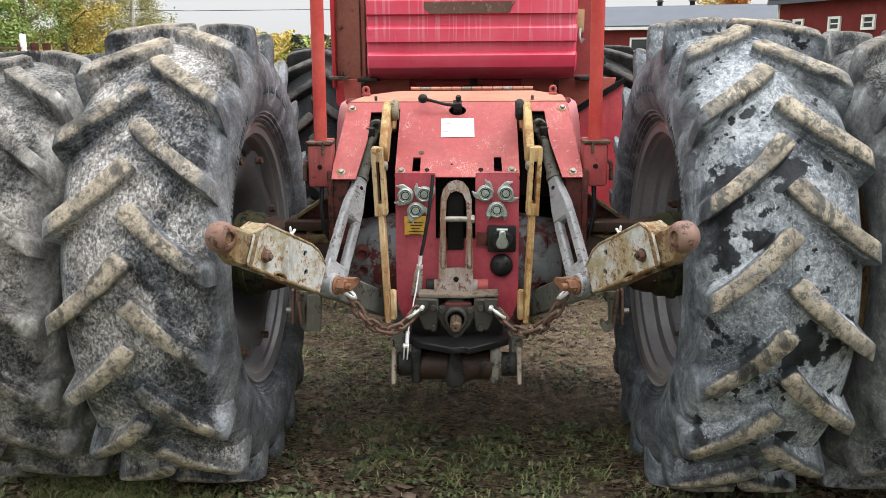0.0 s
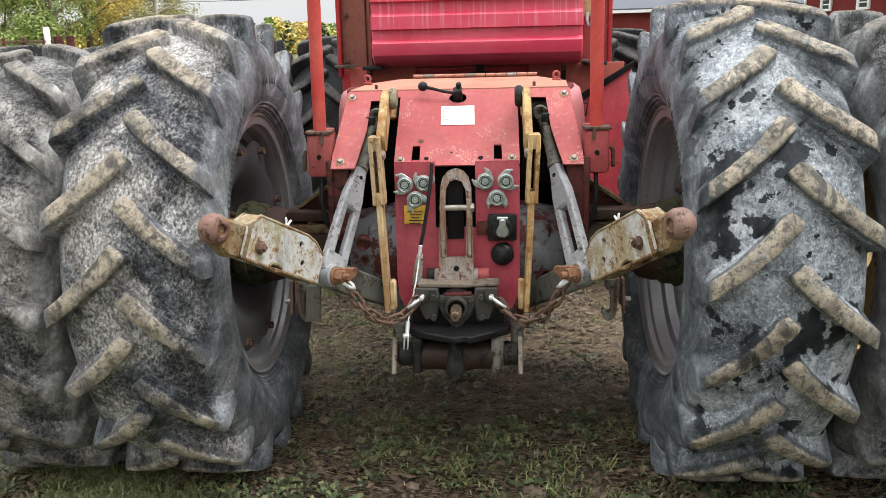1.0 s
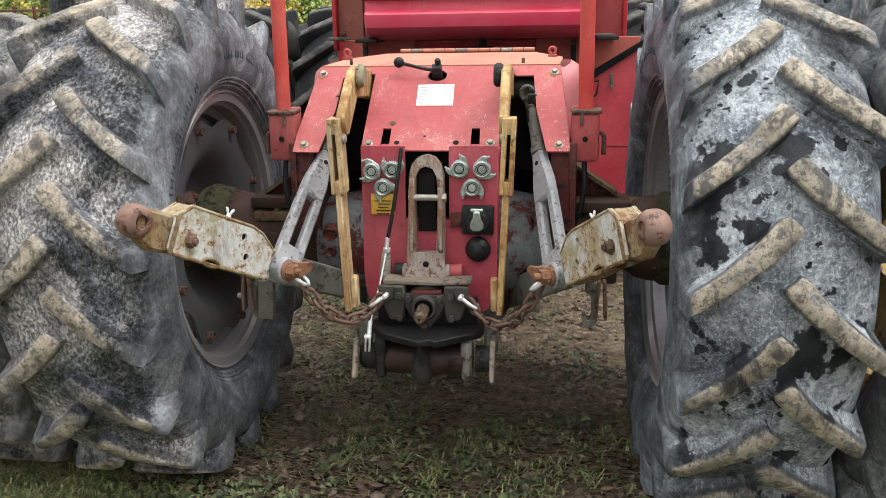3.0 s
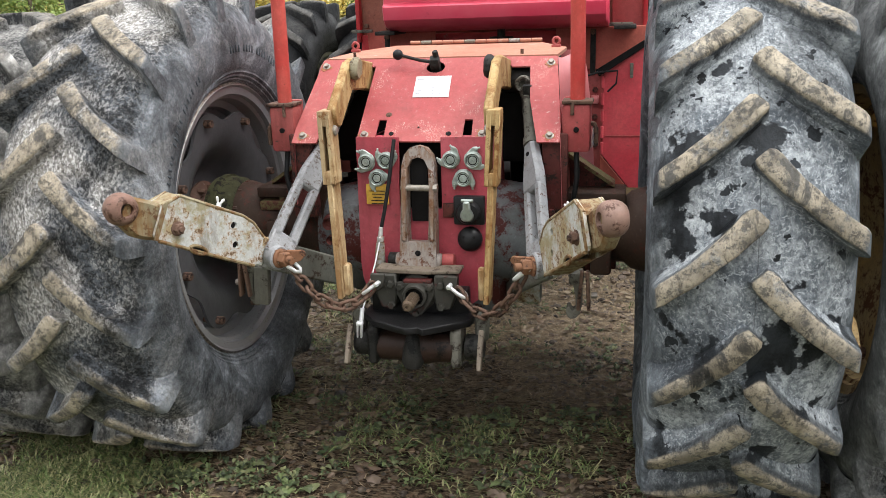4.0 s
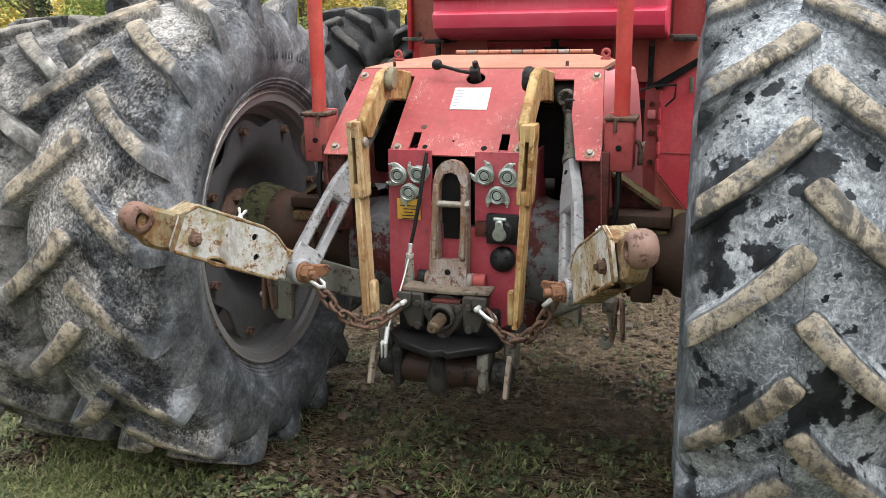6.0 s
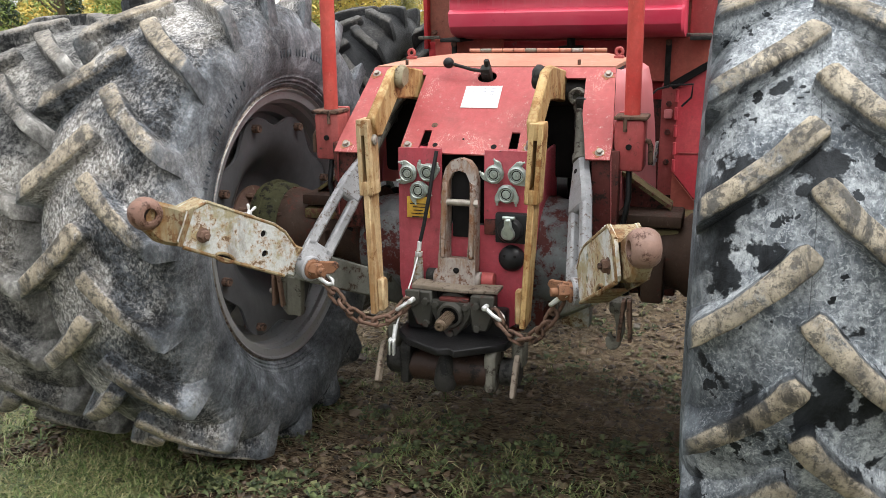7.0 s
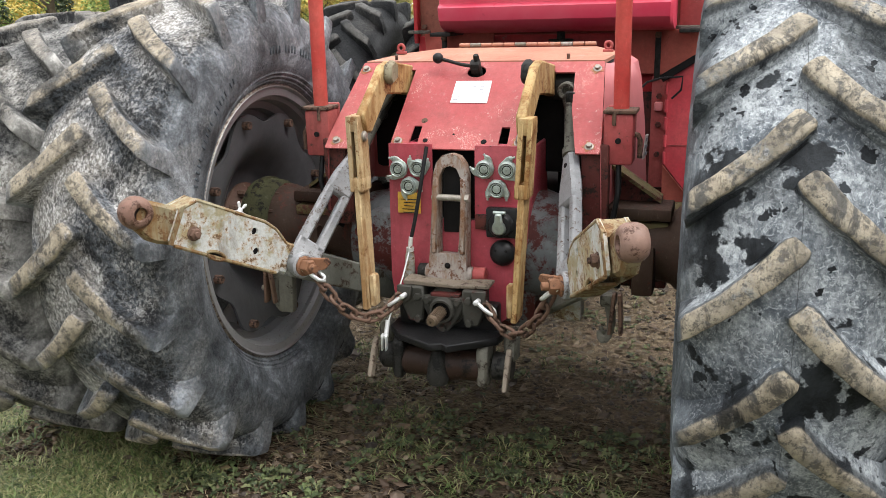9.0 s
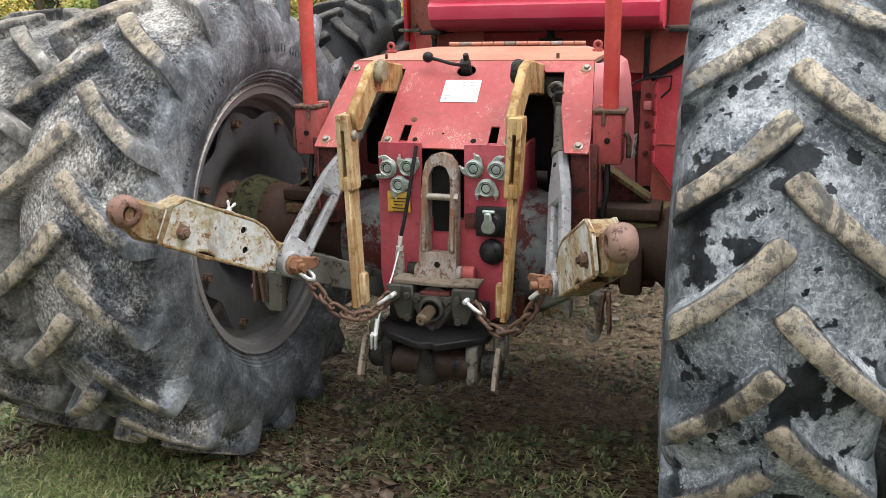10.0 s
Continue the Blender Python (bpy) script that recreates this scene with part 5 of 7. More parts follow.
    part("sill_bar", box((sx * 0.64, 4.50, 1.556), (0.11, 0.03, 0.016), bev=0.004), M["weath"], tractor)
part("thin_cable", tube([(0.44, 4.36, 1.285), (0.48, 4.38, 1.325), (0.54, 4.42, 1.34), (0.63, 4.43, 1.345), (0.625, 4.44, 1.285), (0.585, 4.445, 1.245)], 0.005), M["black"], tractor)

# ---- three-point hitch ----
# top-link bracket on the column: two flat bars joined by an arch, on a solid foot
bm = slab([(-0.068, 0.0), (0.062, 0.0), (0.060, 0.13), (0.058, 0.27), (0.056, 0.34), (0.046, 0.378), (0.026, 0.402), (0.0, 0.41), (-0.026, 0.402), (-0.046, 0.378), (-0.056, 0.34), (-0.058, 0.27), (-0.062, 0.13)], (-0.003, 2.972, 0.815), (1, 0, 0), (0, 0.13, 1), 0.052, 0.0, holes=[[(-0.036, 0.085), (0.032, 0.085), (0.036, 0.14), (0.038, 0.27), (0.035, 0.335), (0.022, 0.362), (0.0, 0.370), (-0.022, 0.362), (-0.035, 0.335), (-0.038, 0.27), (-0.038, 0.14)]])
rod((-0.085, 2.975, 0.832), (0.075, 2.975, 0.832), 0.026, seg=20, into=bm)
br = part("top_link_bracket", bm, M["flake"], tractor, "worn cast top-link bracket with flaking white paint")
for k in (-1, 1):
    part("bracket_bar", slab([(-0.009, 0.09), (0.009, 0.09), (0.010, 0.30), (0.006 - k * 0.004, 0.335), (-0.006 - k * 0.004, 0.335), (-0.010, 0.30)], (-0.003 + k * 0.048, 2.944, 0.815), (1, 0, 0), (0, 0.13, 1), 0.012, 0.004), M["flake"], br, "bar face with flaking white paint")
bm = rod((-0.062, 2.985, 1.083), (0.06, 2.985, 1.083), 0.011)
hexnut((0.050, 2.985, 1.083), (0.064, 2.985, 1.083), 0.016, bm)
part("bracket_pin", bm, M["bolt"], br)
part("bracket_hole", rod((-0.004, 2.951, 0.865), (-0.004, 2.948, 0.865), 0.010), M["dark"], br)
bm = rod((0.065, 2.985, 0.832), (0.115, 2.985, 0.832), 0.024)
part("cross_pin_end", bm, M["red_box"], br, "red-painted pin end")
part("cross_pin_end", rod((-0.115, 2.985, 0.832), (-0.075, 2.985, 0.832), 0.024), M["cast"], br)
# near-black box gives the slot behind the bracket its shade
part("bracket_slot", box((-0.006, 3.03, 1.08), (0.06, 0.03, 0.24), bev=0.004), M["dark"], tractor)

# cross plate with the chain ears over the power take-off
bm = slab([(-0.138, -0.004), (0.03, -0.006), (0.152, 0.0), (0.154, 0.012), (0.03, 0.008), (-0.138, 0.012)], (-0.003, 2.932, 0.812), (1, 0, 0), (0, 0, 1), 0.07, 0.003)
part("cross_plate", bm, M["finger"], tractor, "thin bent worn steel cross plate")
for sx in (-1, 1):
    bm = slab([(0.066, 0.0), (0.140, 0.0), (0.138, -0.07), (0.120, -0.12), (0.07, -0.125), (0.062, -0.06)], (-0.003, 2.915, 0.808), (sx, 0, 0), (0, 0, 1), 0.06, 0.006)
    slab([(0.10, 0.005), (0.15, 0.005), (0.146, -0.035), (0.125, -0.055), (0.104, -0.04)], (-0.003, 2.875, 0.808), (sx, 0, 0), (0, 0, 1), 0.016, 0.003, into=bm)
    for z in (0.775, 0.70):
        hexnut((sx * 0.086, 2.886, z), (sx * 0.086, 2.872, z), 0.013, bm)
    part("pto_side_casting", bm, M["pto"], tractor, "grimy grey-green cast side cheek")
# backing box, near black as the shade between the side castings
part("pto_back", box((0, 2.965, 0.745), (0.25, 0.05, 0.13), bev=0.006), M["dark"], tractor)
bm = lathe((-0.004, 2.98, 0.735), (-0.004, 2.868, 0.735), [(0, 0.07), (0.6, 0.066), (0.62, 0.046), (0.95, 0.042), (1, 0.038), (0.99, 0.031), (0.8, 0.030)], 30)
tri_ = [(-0.072, 0.045), (0.072, 0.045), (0.078, 0.028), (0.05, -0.03), (0.015, -0.078), (-0.015, -0.078), (-0.05, -0.03), (-0.078, 0.028)]
slab(tri_, (-0.004, 2.898, 0.735), (1, 0, 0), (0, 0, 1), 0.018, 0.004, into=bm)
for x, z in ((-0.055, 0.765), (0.047, 0.765), (-0.004, 0.672)):
    hexnut((x, 2.89, z), (x, 2.876, z), 0.012, bm)
pto = part("pto_housing", bm, M["pto"], tractor, "grimy power take-off housing")
part("pto_recess", rod((-0.004, 2.90, 0.735), (-0.004, 2.885, 0.735), 0.0305, seg=24), M["dark"], pto)
part("pto_red_smear", box((0.004, 2.915, 0.782), (0.10, 0.05, 0.016), bev=0.006), M["red_dark"], pto)
# splined shaft
bm = bmesh.new()
n = 42 * 2
rows = []
for yy, k in ((2.87, 1), (2.79, 1), (2.785, 1), (2.782, 0.86), (2.772, 0.84), (2.772, 0.3), (2.778, 0.2)):
    row = []
    for i in range(n):
        a = 2 * math.pi * i / n
        r = (0.0185 + 0.0018 * (1 if (i // 2) % 2 == 0 else -1)) if k == 1 and yy > 2.786 else 0.0165 * k if k != 1 else 0.0185
        row.append(bm.verts.new((-0.004 + r * math.cos(a), yy, 0.735 + r * math.sin(a))))
    rows.append(row)
for A, B in zip(rows, rows[1:]):
    for i in range(n):
        bm.faces.new((A[i], A[(i + 1) % n], B[(i + 1) % n], B[i]))
bm.faces.new(rows[-1])
part("splined_shaft", bm, M["spline"], pto, "splined brass-brown shaft")

# drawbar plate and pick-up hitch
outl = [(-0.19, 2.97), (0.19, 2.97), (0.192, 2.90), (0.185, 2.865), (0.045, 2.765), (0.026, 2.782), (-0.012, 2.765), (-0.14, 2.83), (-0.19, 2.895)]
bm = slab(outl, (0, 0, 0.652), (1, 0, 0), (0, 1, 0), 0.024, 0.003)
box((0, 2.95, 0.69), (0.34, 0.05, 0.12), bev=0.01, into=bm)
part("drawbar_plate", bm, M["oily"], tractor, "black oily drawbar guard plate")
bm = lathe((-0.15, 2.885, 0.555), (0.15, 2.885, 0.555), [(0, 0.04), (0.1, 0.052), (0.3, 0.052), (0.4, 0.06), (0.6, 0.06), (0.7, 0.052), (0.9, 0.052), (1, 0.04)], 22)
box((0, 2.94, 0.56), (0.30, 0.10, 0.10), bev=0.02, into=bm)
pick = part("pickup_crossbar", bm, M["brown_oil"], tractor, "oily brown pick-up hitch crossbar")
bm = lathe((-0.008, 2.835, 0.500), (-0.008, 2.845, 0.632), [(0, 0.03), (0.15, 0.038), (0.45, 0.034), (0.75, 0.024), (0.92, 0.014), (1, 0.003)], 18)
part("hook_horn", bm, M["cast"], pick, "worn steel hook horn")
for x in (-0.148, 0.138):
    bm = slab([(-0.045, -0.075), (0.03, -0.075), (0.045, -0.03), (0.04, 0.05), (-0.01, 0.075), (-0.045, 0.05)], (x, 2.88, 0.575), (0, 1, 0), (0, 0, 1), 0.036, 0.008)
    part("hook_cheek", bm, M["weath"] if x > 0 else M["cast"], pick, "thick worn steel cheek")
for sx in (-1, 1):
    bm = slab([(-0.012, -0.005), (0.016, -0.005), (0.016, 0.10), (0.006, 0.13), (-0.010, 0.125)], (sx * 0.226 - 0.002, 2.80, 0.520), (0, -1, 0.3), (0, 0.55, 1), 0.017, 0.003)
    part("release_finger", bm, M["finger"], tractor, "tan-grey steel finger of the pick-up hook")
    bm = slab([(-0.022, -0.03), (0.022, -0.03), (0.024, 0.05), (0.012, 0.075), (-0.012, 0.075), (-0.024, 0.05)], (sx * 0.215, 2.925, 0.60), (1, 0, 0), (0, 0.1, 1), 0.05, 0.01)
    part("release_knuckle", bm, M["weath"], tractor)
    part("crossbar_end", lathe((sx * 0.165, 2.90, 0.555), (sx * 0.225, 2.90, 0.555), [(0, 0.045), (0.8, 0.045), (1, 0.035)], 18), M["cast"], tractor)

# control cable along the column
pts = [(-0.088, 3.02, 1.24), (-0.092, 3.0, 1.19), (-0.104, 2.985, 1.10), (-0.122, 2.975, 1.0), (-0.134, 2.968, 0.945)]
part("control_cable", tube(pts, 0.0066, 10), M["black"], tractor, "black sheathed control cable")
bm = rod((-0.134, 2.968, 0.95), (-0.139, 2.965, 0.905), 0.0075)
hexnut((-0.137, 2.966, 0.915), (-0.138, 2.966, 0.90), 0.013, bm)
part("cable_end", bm, M["galv"], tractor)
bm = slab([(-0.022, 0.0), (0.020, 0.0), (0.015, 0.10), (0.008, 0.135), (-0.008, 0.135), (-0.015, 0.10)], (-0.154, 2.995, 0.79), (1, 0, 0), (0.13, -0.25, 1), 0.010, 0.003)
part("cable_bracket", bm, M["bracket"], tractor)
part("inner_wire", tube([(-0.139, 2.962, 0.905), (-0.150, 2.925, 0.83), (-0.168, 2.872, 0.74), (-0.177, 2.842, 0.692)], 0.0028, 8), M["galv"], tractor, "bright steel wire")
bm = rod((-0.177, 2.842, 0.700), (-0.180, 2.828, 0.655), 0.0075)
for dx in (-0.0065, 0.0065):
    box((-0.183 + dx, 2.818, 0.630), (0.005, 0.016, 0.055), (10, 6, 0), 0.001, bm)
box((-0.183, 2.822, 0.652), (0.022, 0.016, 0.010), (10, 6, 0), 0.001, bm)
part("wire_fork", bm, M["galv"], tractor, "bright galvanised fork end")

NUT, EYEP = Vector((0.446, 2.755, 0.900)), Vector((0.655, 2.30, 1.160))


def link_frame(sx):
    n = Vector((sx * NUT.x, NUT.y, NUT.z))
    e = Vector((sx * (0.667 if sx < 0 else 0.645), EYEP.y, EYEP.z))
    u = (e - n).normalized()
    w = Vector((0, 0, 1)).cross(u).normalized() * sx
    v = u.cross(w) * 1.0
    if v.z < 0:
        v = -v
    return n, u, v, u.cross(v).normalized(), (e - n).length


for sx in (-1, 1):
    n, u, v, w, ln = link_frame(sx)
    inward = w if (w.x * sx) < 0 else -w

    def L(a, b, c=0.0):
        """Along the link, up, and towards the tractor's middle."""
        return n + u * a + v * b + inward * c

    # bar forward to the pivot
    piv = Vector((sx * 0.24, 3.30, 0.64))
    d = (n - piv).normalized()
    up_ = d.cross(Vector((sx, 0, 0)).cross(d)).normalized()
    vv = Vector((0, 0, 1)) - d * d.z
    bm = slab([(0, -0.05), (0, 0.045), ((n - piv).length + 0.02, 0.055), ((n - piv).length + 0.03, -0.045)], piv, d, vv, 0.03, 0.006)
    lower = part("lower_link", bm, M["link"], tractor, "dirty grey lower link bar")
    # narrow neck between lift-rod pin and the bracket
    bm = slab([(-0.035, -0.042), (0.12, -0.044), (0.12, 0.058), (0.03, 0.056), (-0.028, 0.038)], L(0, 0, -0.018), u, v, 0.030, 0.006)
    part("link_neck", bm, M["bracket"], lower)
    # bracket: two cheeks, a folded top and a bottom lip
    cheek = [(0.088, -0.044), (0.375, -0.050), (0.460, -0.050), (0.470, -0.040), (0.472, 0.048), (0.428, 0.092), (0.19, 0.096), (0.143, 0.086), (0.088, 0.054)]
    hole = [ring_pts((0.215, 0.055), 0.011, 12), ring_pts((0.188, 0.0), 0.011, 12)]
    HW = 0.034
    part("end_bracket", slab(cheek, L(0, 0, HW), u, v, 0.010, 0.0, holes=hole), M["bracket"], lower, "grey plate bracket with rust spots and ochre edges")
    brk = part("bracket_cheek", slab(cheek, L(0, 0, -HW), u, v, 0.010, 0.0), M["bracket"], lower)
    for hx, hv in ((0.215, 0.055), (0.188, 0.0)):
        part("cheek_hole", rod(L(hx, hv, HW - 0.012), L(hx, hv, HW - 0.003), 0.0115, seg=12), M["dark"], lower)
    topo = [(0.089, 0.052), (0.144, 0.084), (0.19, 0.094), (0.427, 0.090), (0.471, 0.048)]
    outer_, inner_ = [], []
    bm = bmesh.new()
    for off in (0.0, -0.010):
        for side_ in (-1, 1):
            (outer_ if off == 0 else inner_).append([bm.verts.new(L(a_, b_ + off, side_ * (HW + 0.004))) for a_, b_ in topo])
    for (A, B), flip in ((outer_, False), (inner_, True)):
        for i in range(4):
            bm.faces.new((A[i], A[i + 1], B[i + 1], B[i]))
    for A, B in zip(outer_, inner_):
        for i in range(4):
            bm.faces.new((A[i], A[i + 1], B[i + 1], B[i]))
    for i in (0, 4):
        bm.faces.new((outer_[0][i], outer_[1][i], inner_[1][i], inner_[0][i]))
    part("bracket_top", bm, M["bracket_edge"], lower)
    for cs in (-1, 1):
        part("fold_edge", tube([L(a_, b_ - 0.003, cs * (HW + 0.001)) for a_, b_ in topo], 0.006, 8), M["bracket_edge"], lower)
    part("bracket_lip", slab([(0.11, -HW), (0.30, -HW), (0.30, HW), (0.11, HW)], L(0, -0.047), u, inward, 0.008, 0.0), M["bracket_edge"], lower)
    part("weld_band", slab([(0.455, -0.053), (0.470, -0.053), (0.473, 0.052), (0.458, 0.066)], L(0, 0, HW + 0.006), u, v, 0.004, 0.001), M["bracket_edge"], lower)
    part("edge_weld", tube([L(0.095, -0.046, HW + 0.004), L(0.25, -0.050, HW + 0.005), L(0.45, -0.052, HW + 0.004)], 0.0055, 8), M["bracket_edge"], lower)
    oval = [L(0.315 + 0.030 * math.cos(q_), -0.046 + 0.011 * math.sin(q_), HW + 0.006) for q_ in np.linspace(0, 2 * math.pi, 19)]
    part("slot_ring", tube(oval, 0.005, 8), M["bracket_edge"], lower)
    part("slot_dark", slab([(0.315 + 0.028 * math.cos(q_), -0.046 + 0.009 * math.sin(q_)) for q_ in np.linspace(0, 2 * math.pi, 13)[:-1]], L(0, 0, HW + 0.004), u, v, 0.004, 0.0), M["dark"], lower)
    bm = rod(L(0.405, -0.004, HW + 0.004), L(0.405, -0.004, HW + 0.008), 0.021, seg=20)
    hexnut(L(0.405, -0.004, HW + 0.008), L(0.405, -0.004, HW + 0.022), 0.017, bm)
    rod(L(0.405, -0.004, HW + 0.022), L(0.405, -0.004, HW + 0.030), 0.008, seg=10, into=bm)
    part("bracket_bolt", bm, M["rust"], lower, "rusty bolt with nut")
    bm = lathe(L(0.26, 0.092), L(0.26, 0.110), [(0, 0.016), (0.3, 0.018), (0.4, 0.008), (1, 0.007)], 14)
    for q in (-1, 1):
        slab([(q * 0.002, -0.004), (q * 0.012, 0.004), (q * 0.018, 0.014), (q * 0.013, 0.019), (q * 0.005, 0.012)][::q], L(0.26, 0.108), u, v, 0.006, 0.002, into=bm)
    part("wing_nut", bm, M["galv"], lower, "bright wing nut")
    # hook end with the ball eye
    hk = [(0.40, -0.046), (0.49, -0.060), (0.515, -0.060), (ln + 0.004, -0.034), (ln + 0.016, 0.0), (ln + 0.008, 0.034), (ln - 0.02, 0.046), (0.50, 0.050), (0.40, 0.050)]
    hook = part("hook_end", slab(hk, L(0, 0, 0), u, v, 0.046, 0.010), M["bracket_edge"], lower, "ochre-stained steel hook end")
    bm = lathe(L(ln, 0.004, 0.033), L(ln, 0.004, -0.033), [(0.25, 0.017), (0, 0.019), (0, 0.027), (0.05, 0.034), (0.15, 0.040), (0.30, 0.0445), (0.5, 0.046), (0.70, 0.0445), (0.86, 0.040), (0.96, 0.034), (1, 0.026)], 32)
    part("ball_eye", bm, M["rust_eye"], lower, "rust-brown rounded ball eye", 50)
    part("eye_bore", rod(L(ln, 0.004, 0.020), L(ln, 0.004, 0.0215), 0.019, seg=24), M["brown_oil"], lower)
    # latch hanging under the link
    hkp = [(-0.012, 0.10), (0.018, 0.10), (0.030, 0.05), (0.030, 0.0), (0.022, -0.035), (0.004, -0.055), (-0.020, -0.058), (-0.036, -0.04), (-0.038, -0.012), (-0.022, -0.008), (-0.018, -0.024), (-0.004, -0.026), (0.004, -0.01), (0.002, 0.04)]
    bm = bmesh.new()
    for dy in (-0.02, 0.02):
        slab([(a_ * sx * 0.72, b_ * 0.8) for a_, b_ in hkp], (sx * 0.532, 2.80 + dy, 0.765), (1, 0, 0), (0, 0, 1), 0.010, 0.003, into=bm)
    box((sx * 0.535, 2.80, 0.85), (0.045, 0.06, 0.04), bev=0.01, into=bm)
    latch = part("locking_latch", bm, M["weath"], lower, "worn locking latch hanging below the link")
    part("latch_bolt", hexnut((sx * 0.582, 2.79, 0.795), (sx * 0.60, 2.79, 0.795), 0.010), M["bolt"], latch)
    for kk, tilt in ((0.548, 5), (0.572, -3)):
        part("latch_strap", box((sx * kk, 2.775, 0.815), (0.011, 0.034, 0.125), (0, tilt * sx, 0), 0.004), M["rust"], latch, "brown-stained steel strap")
    if sx < 0:
        part("latch_plate", box((-0.50, 2.78, 0.79), (0.05, 0.03, 0.13), (0, 4, 0), 0.004), M["weath"], latch)
    # big nut at the lift-rod pin
    bm = rod(L(0, 0, 0.03), L(0, 0, 0.05), 0.032, seg=24)
    hexnut(L(0, 0, 0.05), L(0, 0, 0.078), 0.025, bm)
    rod(L(0, 0, 0.078), L(0, 0, 0.10), 0.013, seg=14, into=bm)
    part("link_pin_nut", bm, M["rust_or"], lower, "rusty orange pin nut")
    bm = slab([(-0.02, -0.024), (0.06, 0.0), (0.085, 0.028), (0.075, 0.042), (0.045, 0.036), (-0.02, 0.026)], L(0, 0, 0.048), -u + Vector((-sx * 0.9, 0, 0)), Vector((0, 0, 1)), 0.012, 0.003)
    part("chain_ear", bm, M["rust_or"], lower, "rusty chain ear")

    # lift rod: upper clevis, dark barrel, grey fork with slot
    top_, bot = Vector((sx * 0.330, 3.32, 1.385)), Vector((sx * NUT.x, NUT.y, NUT.z)) + inward * 0.02
    d = (bot - top_).normalized()
    ll = (bot - top_).length
    side = Vector((0, 1, 0)).cross(d).normalized()
    bm = rod(top_ + d * 0.03, top_ + d * 0.14, 0.026)
    lathe(top_ - Vector((sx * 0.03, 0, 0)), top_ + Vector((sx * 0.03, 0, 0)), [(0, 0.02), (0.1, 0.032), (0.9, 0.032), (1, 0.02)], 20, bm)
    box(top_ + d * 0.06 + Vector((0, -0.02, 0)), (0.035, 0.03, 0.10), (10, 0, 0), 0.006, bm)
    rodp = part("lift_rod", bm, M["cast"], tractor, "lift rod with dark clevis and grey slotted fork")
    ring_c = top_ + Vector((-sx * 0.012, -0.05, 0.01))
    bm = lathe(ring_c + Vector((0, 0.03, 0)), ring_c + Vector((0, -0.012, 0)), [(0, 0.026), (0.1, 0.029), (0.9, 0.029), (1, 0.025), (0.95, 0.014), (0.5, 0.013)], 24)
    tube([ring_c + Vector((0, 0.01, -0.02)), top_ + d * 0.08 + Vector((0, -0.03, 0)), top_ + d * 0.16], [0.017, 0.018, 0.022], 10, bm)
    part("clevis_bush", bm, M["weath"], rodp, "worn steel rod eye")
    part("rod_barrel", lathe(top_ + d * 0.13, top_ + d * 0.28, [(0, 0.026), (0.1, 0.024), (0.8, 0.024), (0.82, 0.029), (1, 0.029)], 18), M["weath"], rodp, "rusty-streaked dark steel barrel")
    pln = inward * 0.72 + Vector((0, -0.62, 0))
    pln = (pln - d * pln.dot(d)).normalized()
    acr = d.cross(pln).normalized()
    bm = slab([(-0.022, 0.25), (0.022, 0.25), (0.030, 0.32), (0.044, 0.41), (0.046, 0.475), (-0.046, 0.475), (-0.044, 0.41), (-0.030, 0.32)], top_, acr, d, 0.040, 0.010)
    for k in (-1, 1):
        slab([(k * 0.015, 0.455), (k * 0.045, 0.455), (k * 0.047, 0.50), (k * 0.049, ll - 0.06), (k * 0.016, ll - 0.06)][::k], top_, acr, d, 0.034, 0.007, into=bm)
    slab([(-0.048, ll - 0.085), (0.048, ll - 0.085), (0.046, ll + 0.0), (-0.046, ll + 0.0)], top_, acr, d, 0.034, 0.005, into=bm)
    lathe(bot - inward * 0.021, bot + inward * 0.021, [(0, 0.036), (0.1, 0.040), (0.9, 0.040), (1, 0.036)], 28, bm)
    part("slotted_fork", bm, M["grey"], rodp, "grey slotted fork of the lift rod")
    part("fork_hole", rod(top_ + d * 0.325 - pln * 0.023, top_ + d * 0.325 + pln * 0.023, 0.008, seg=12), M["dark"], rodp)

    # ochre lift arm and slotted drop bar to the pick-up hitch
    bm = slab([(3.40, 1.36), (3.38, 1.47), (3.12, 1.505), (3.06, 1.495), (2.88, 1.36), (2.895, 1.30), (2.94, 1.295), (3.08, 1.40), (3.2, 1.39)], (sx * 0.255, 0, 0), (0, 1, 0), (0, 0, 1), 0.030, 0.006)
    arm = part("lift_arm", bm, M["cream_side"], tractor, "ochre rusty lift arm")
    bm = slab([(3.12, 1.445), (3.13, 1.495), (3.10, 1.512), (3.06, 1.50), (3.045, 1.455), (3.07, 1.43)], (sx * 0.229, 0, 0), (0, 1, 0), (0, 0, 1), 0.030, 0.009)
    part("arm_boss", bm, M["boss"] if sx < 0 else M["cast"], arm, "worn rounded arm boss")
    B0, B1 = Vector((sx * 0.275, 2.885, 1.345)), Vector((sx * 0.246, 2.845, 0.735))
    d2 = (B1 - B0).normalized()
    outn = Vector((0, 1, 0)).cross(d2).normalized()
    bl = (B1 - B0).length
    cen = B0
    bm = bmesh.new()
    for k in (-1, 1):
        slab([(-0.026, 0.0), (0.048, 0.0), (0.048, 0.225), (-0.026, 0.225)], cen + outn * 0.0135 * k, Vector((0, 1, 0)), d2, 0.015, 0.002, into=bm)
    box(cen + d2 * 0.014 + Vector((0, 0.011, 0)), (0.043, 0.072, 0.05), bev=0.004, into=bm)
    box(cen + d2 * 0.205 + Vector((0, 0.011, 0)), (0.043, 0.072, 0.045), bev=0.004, into=bm)
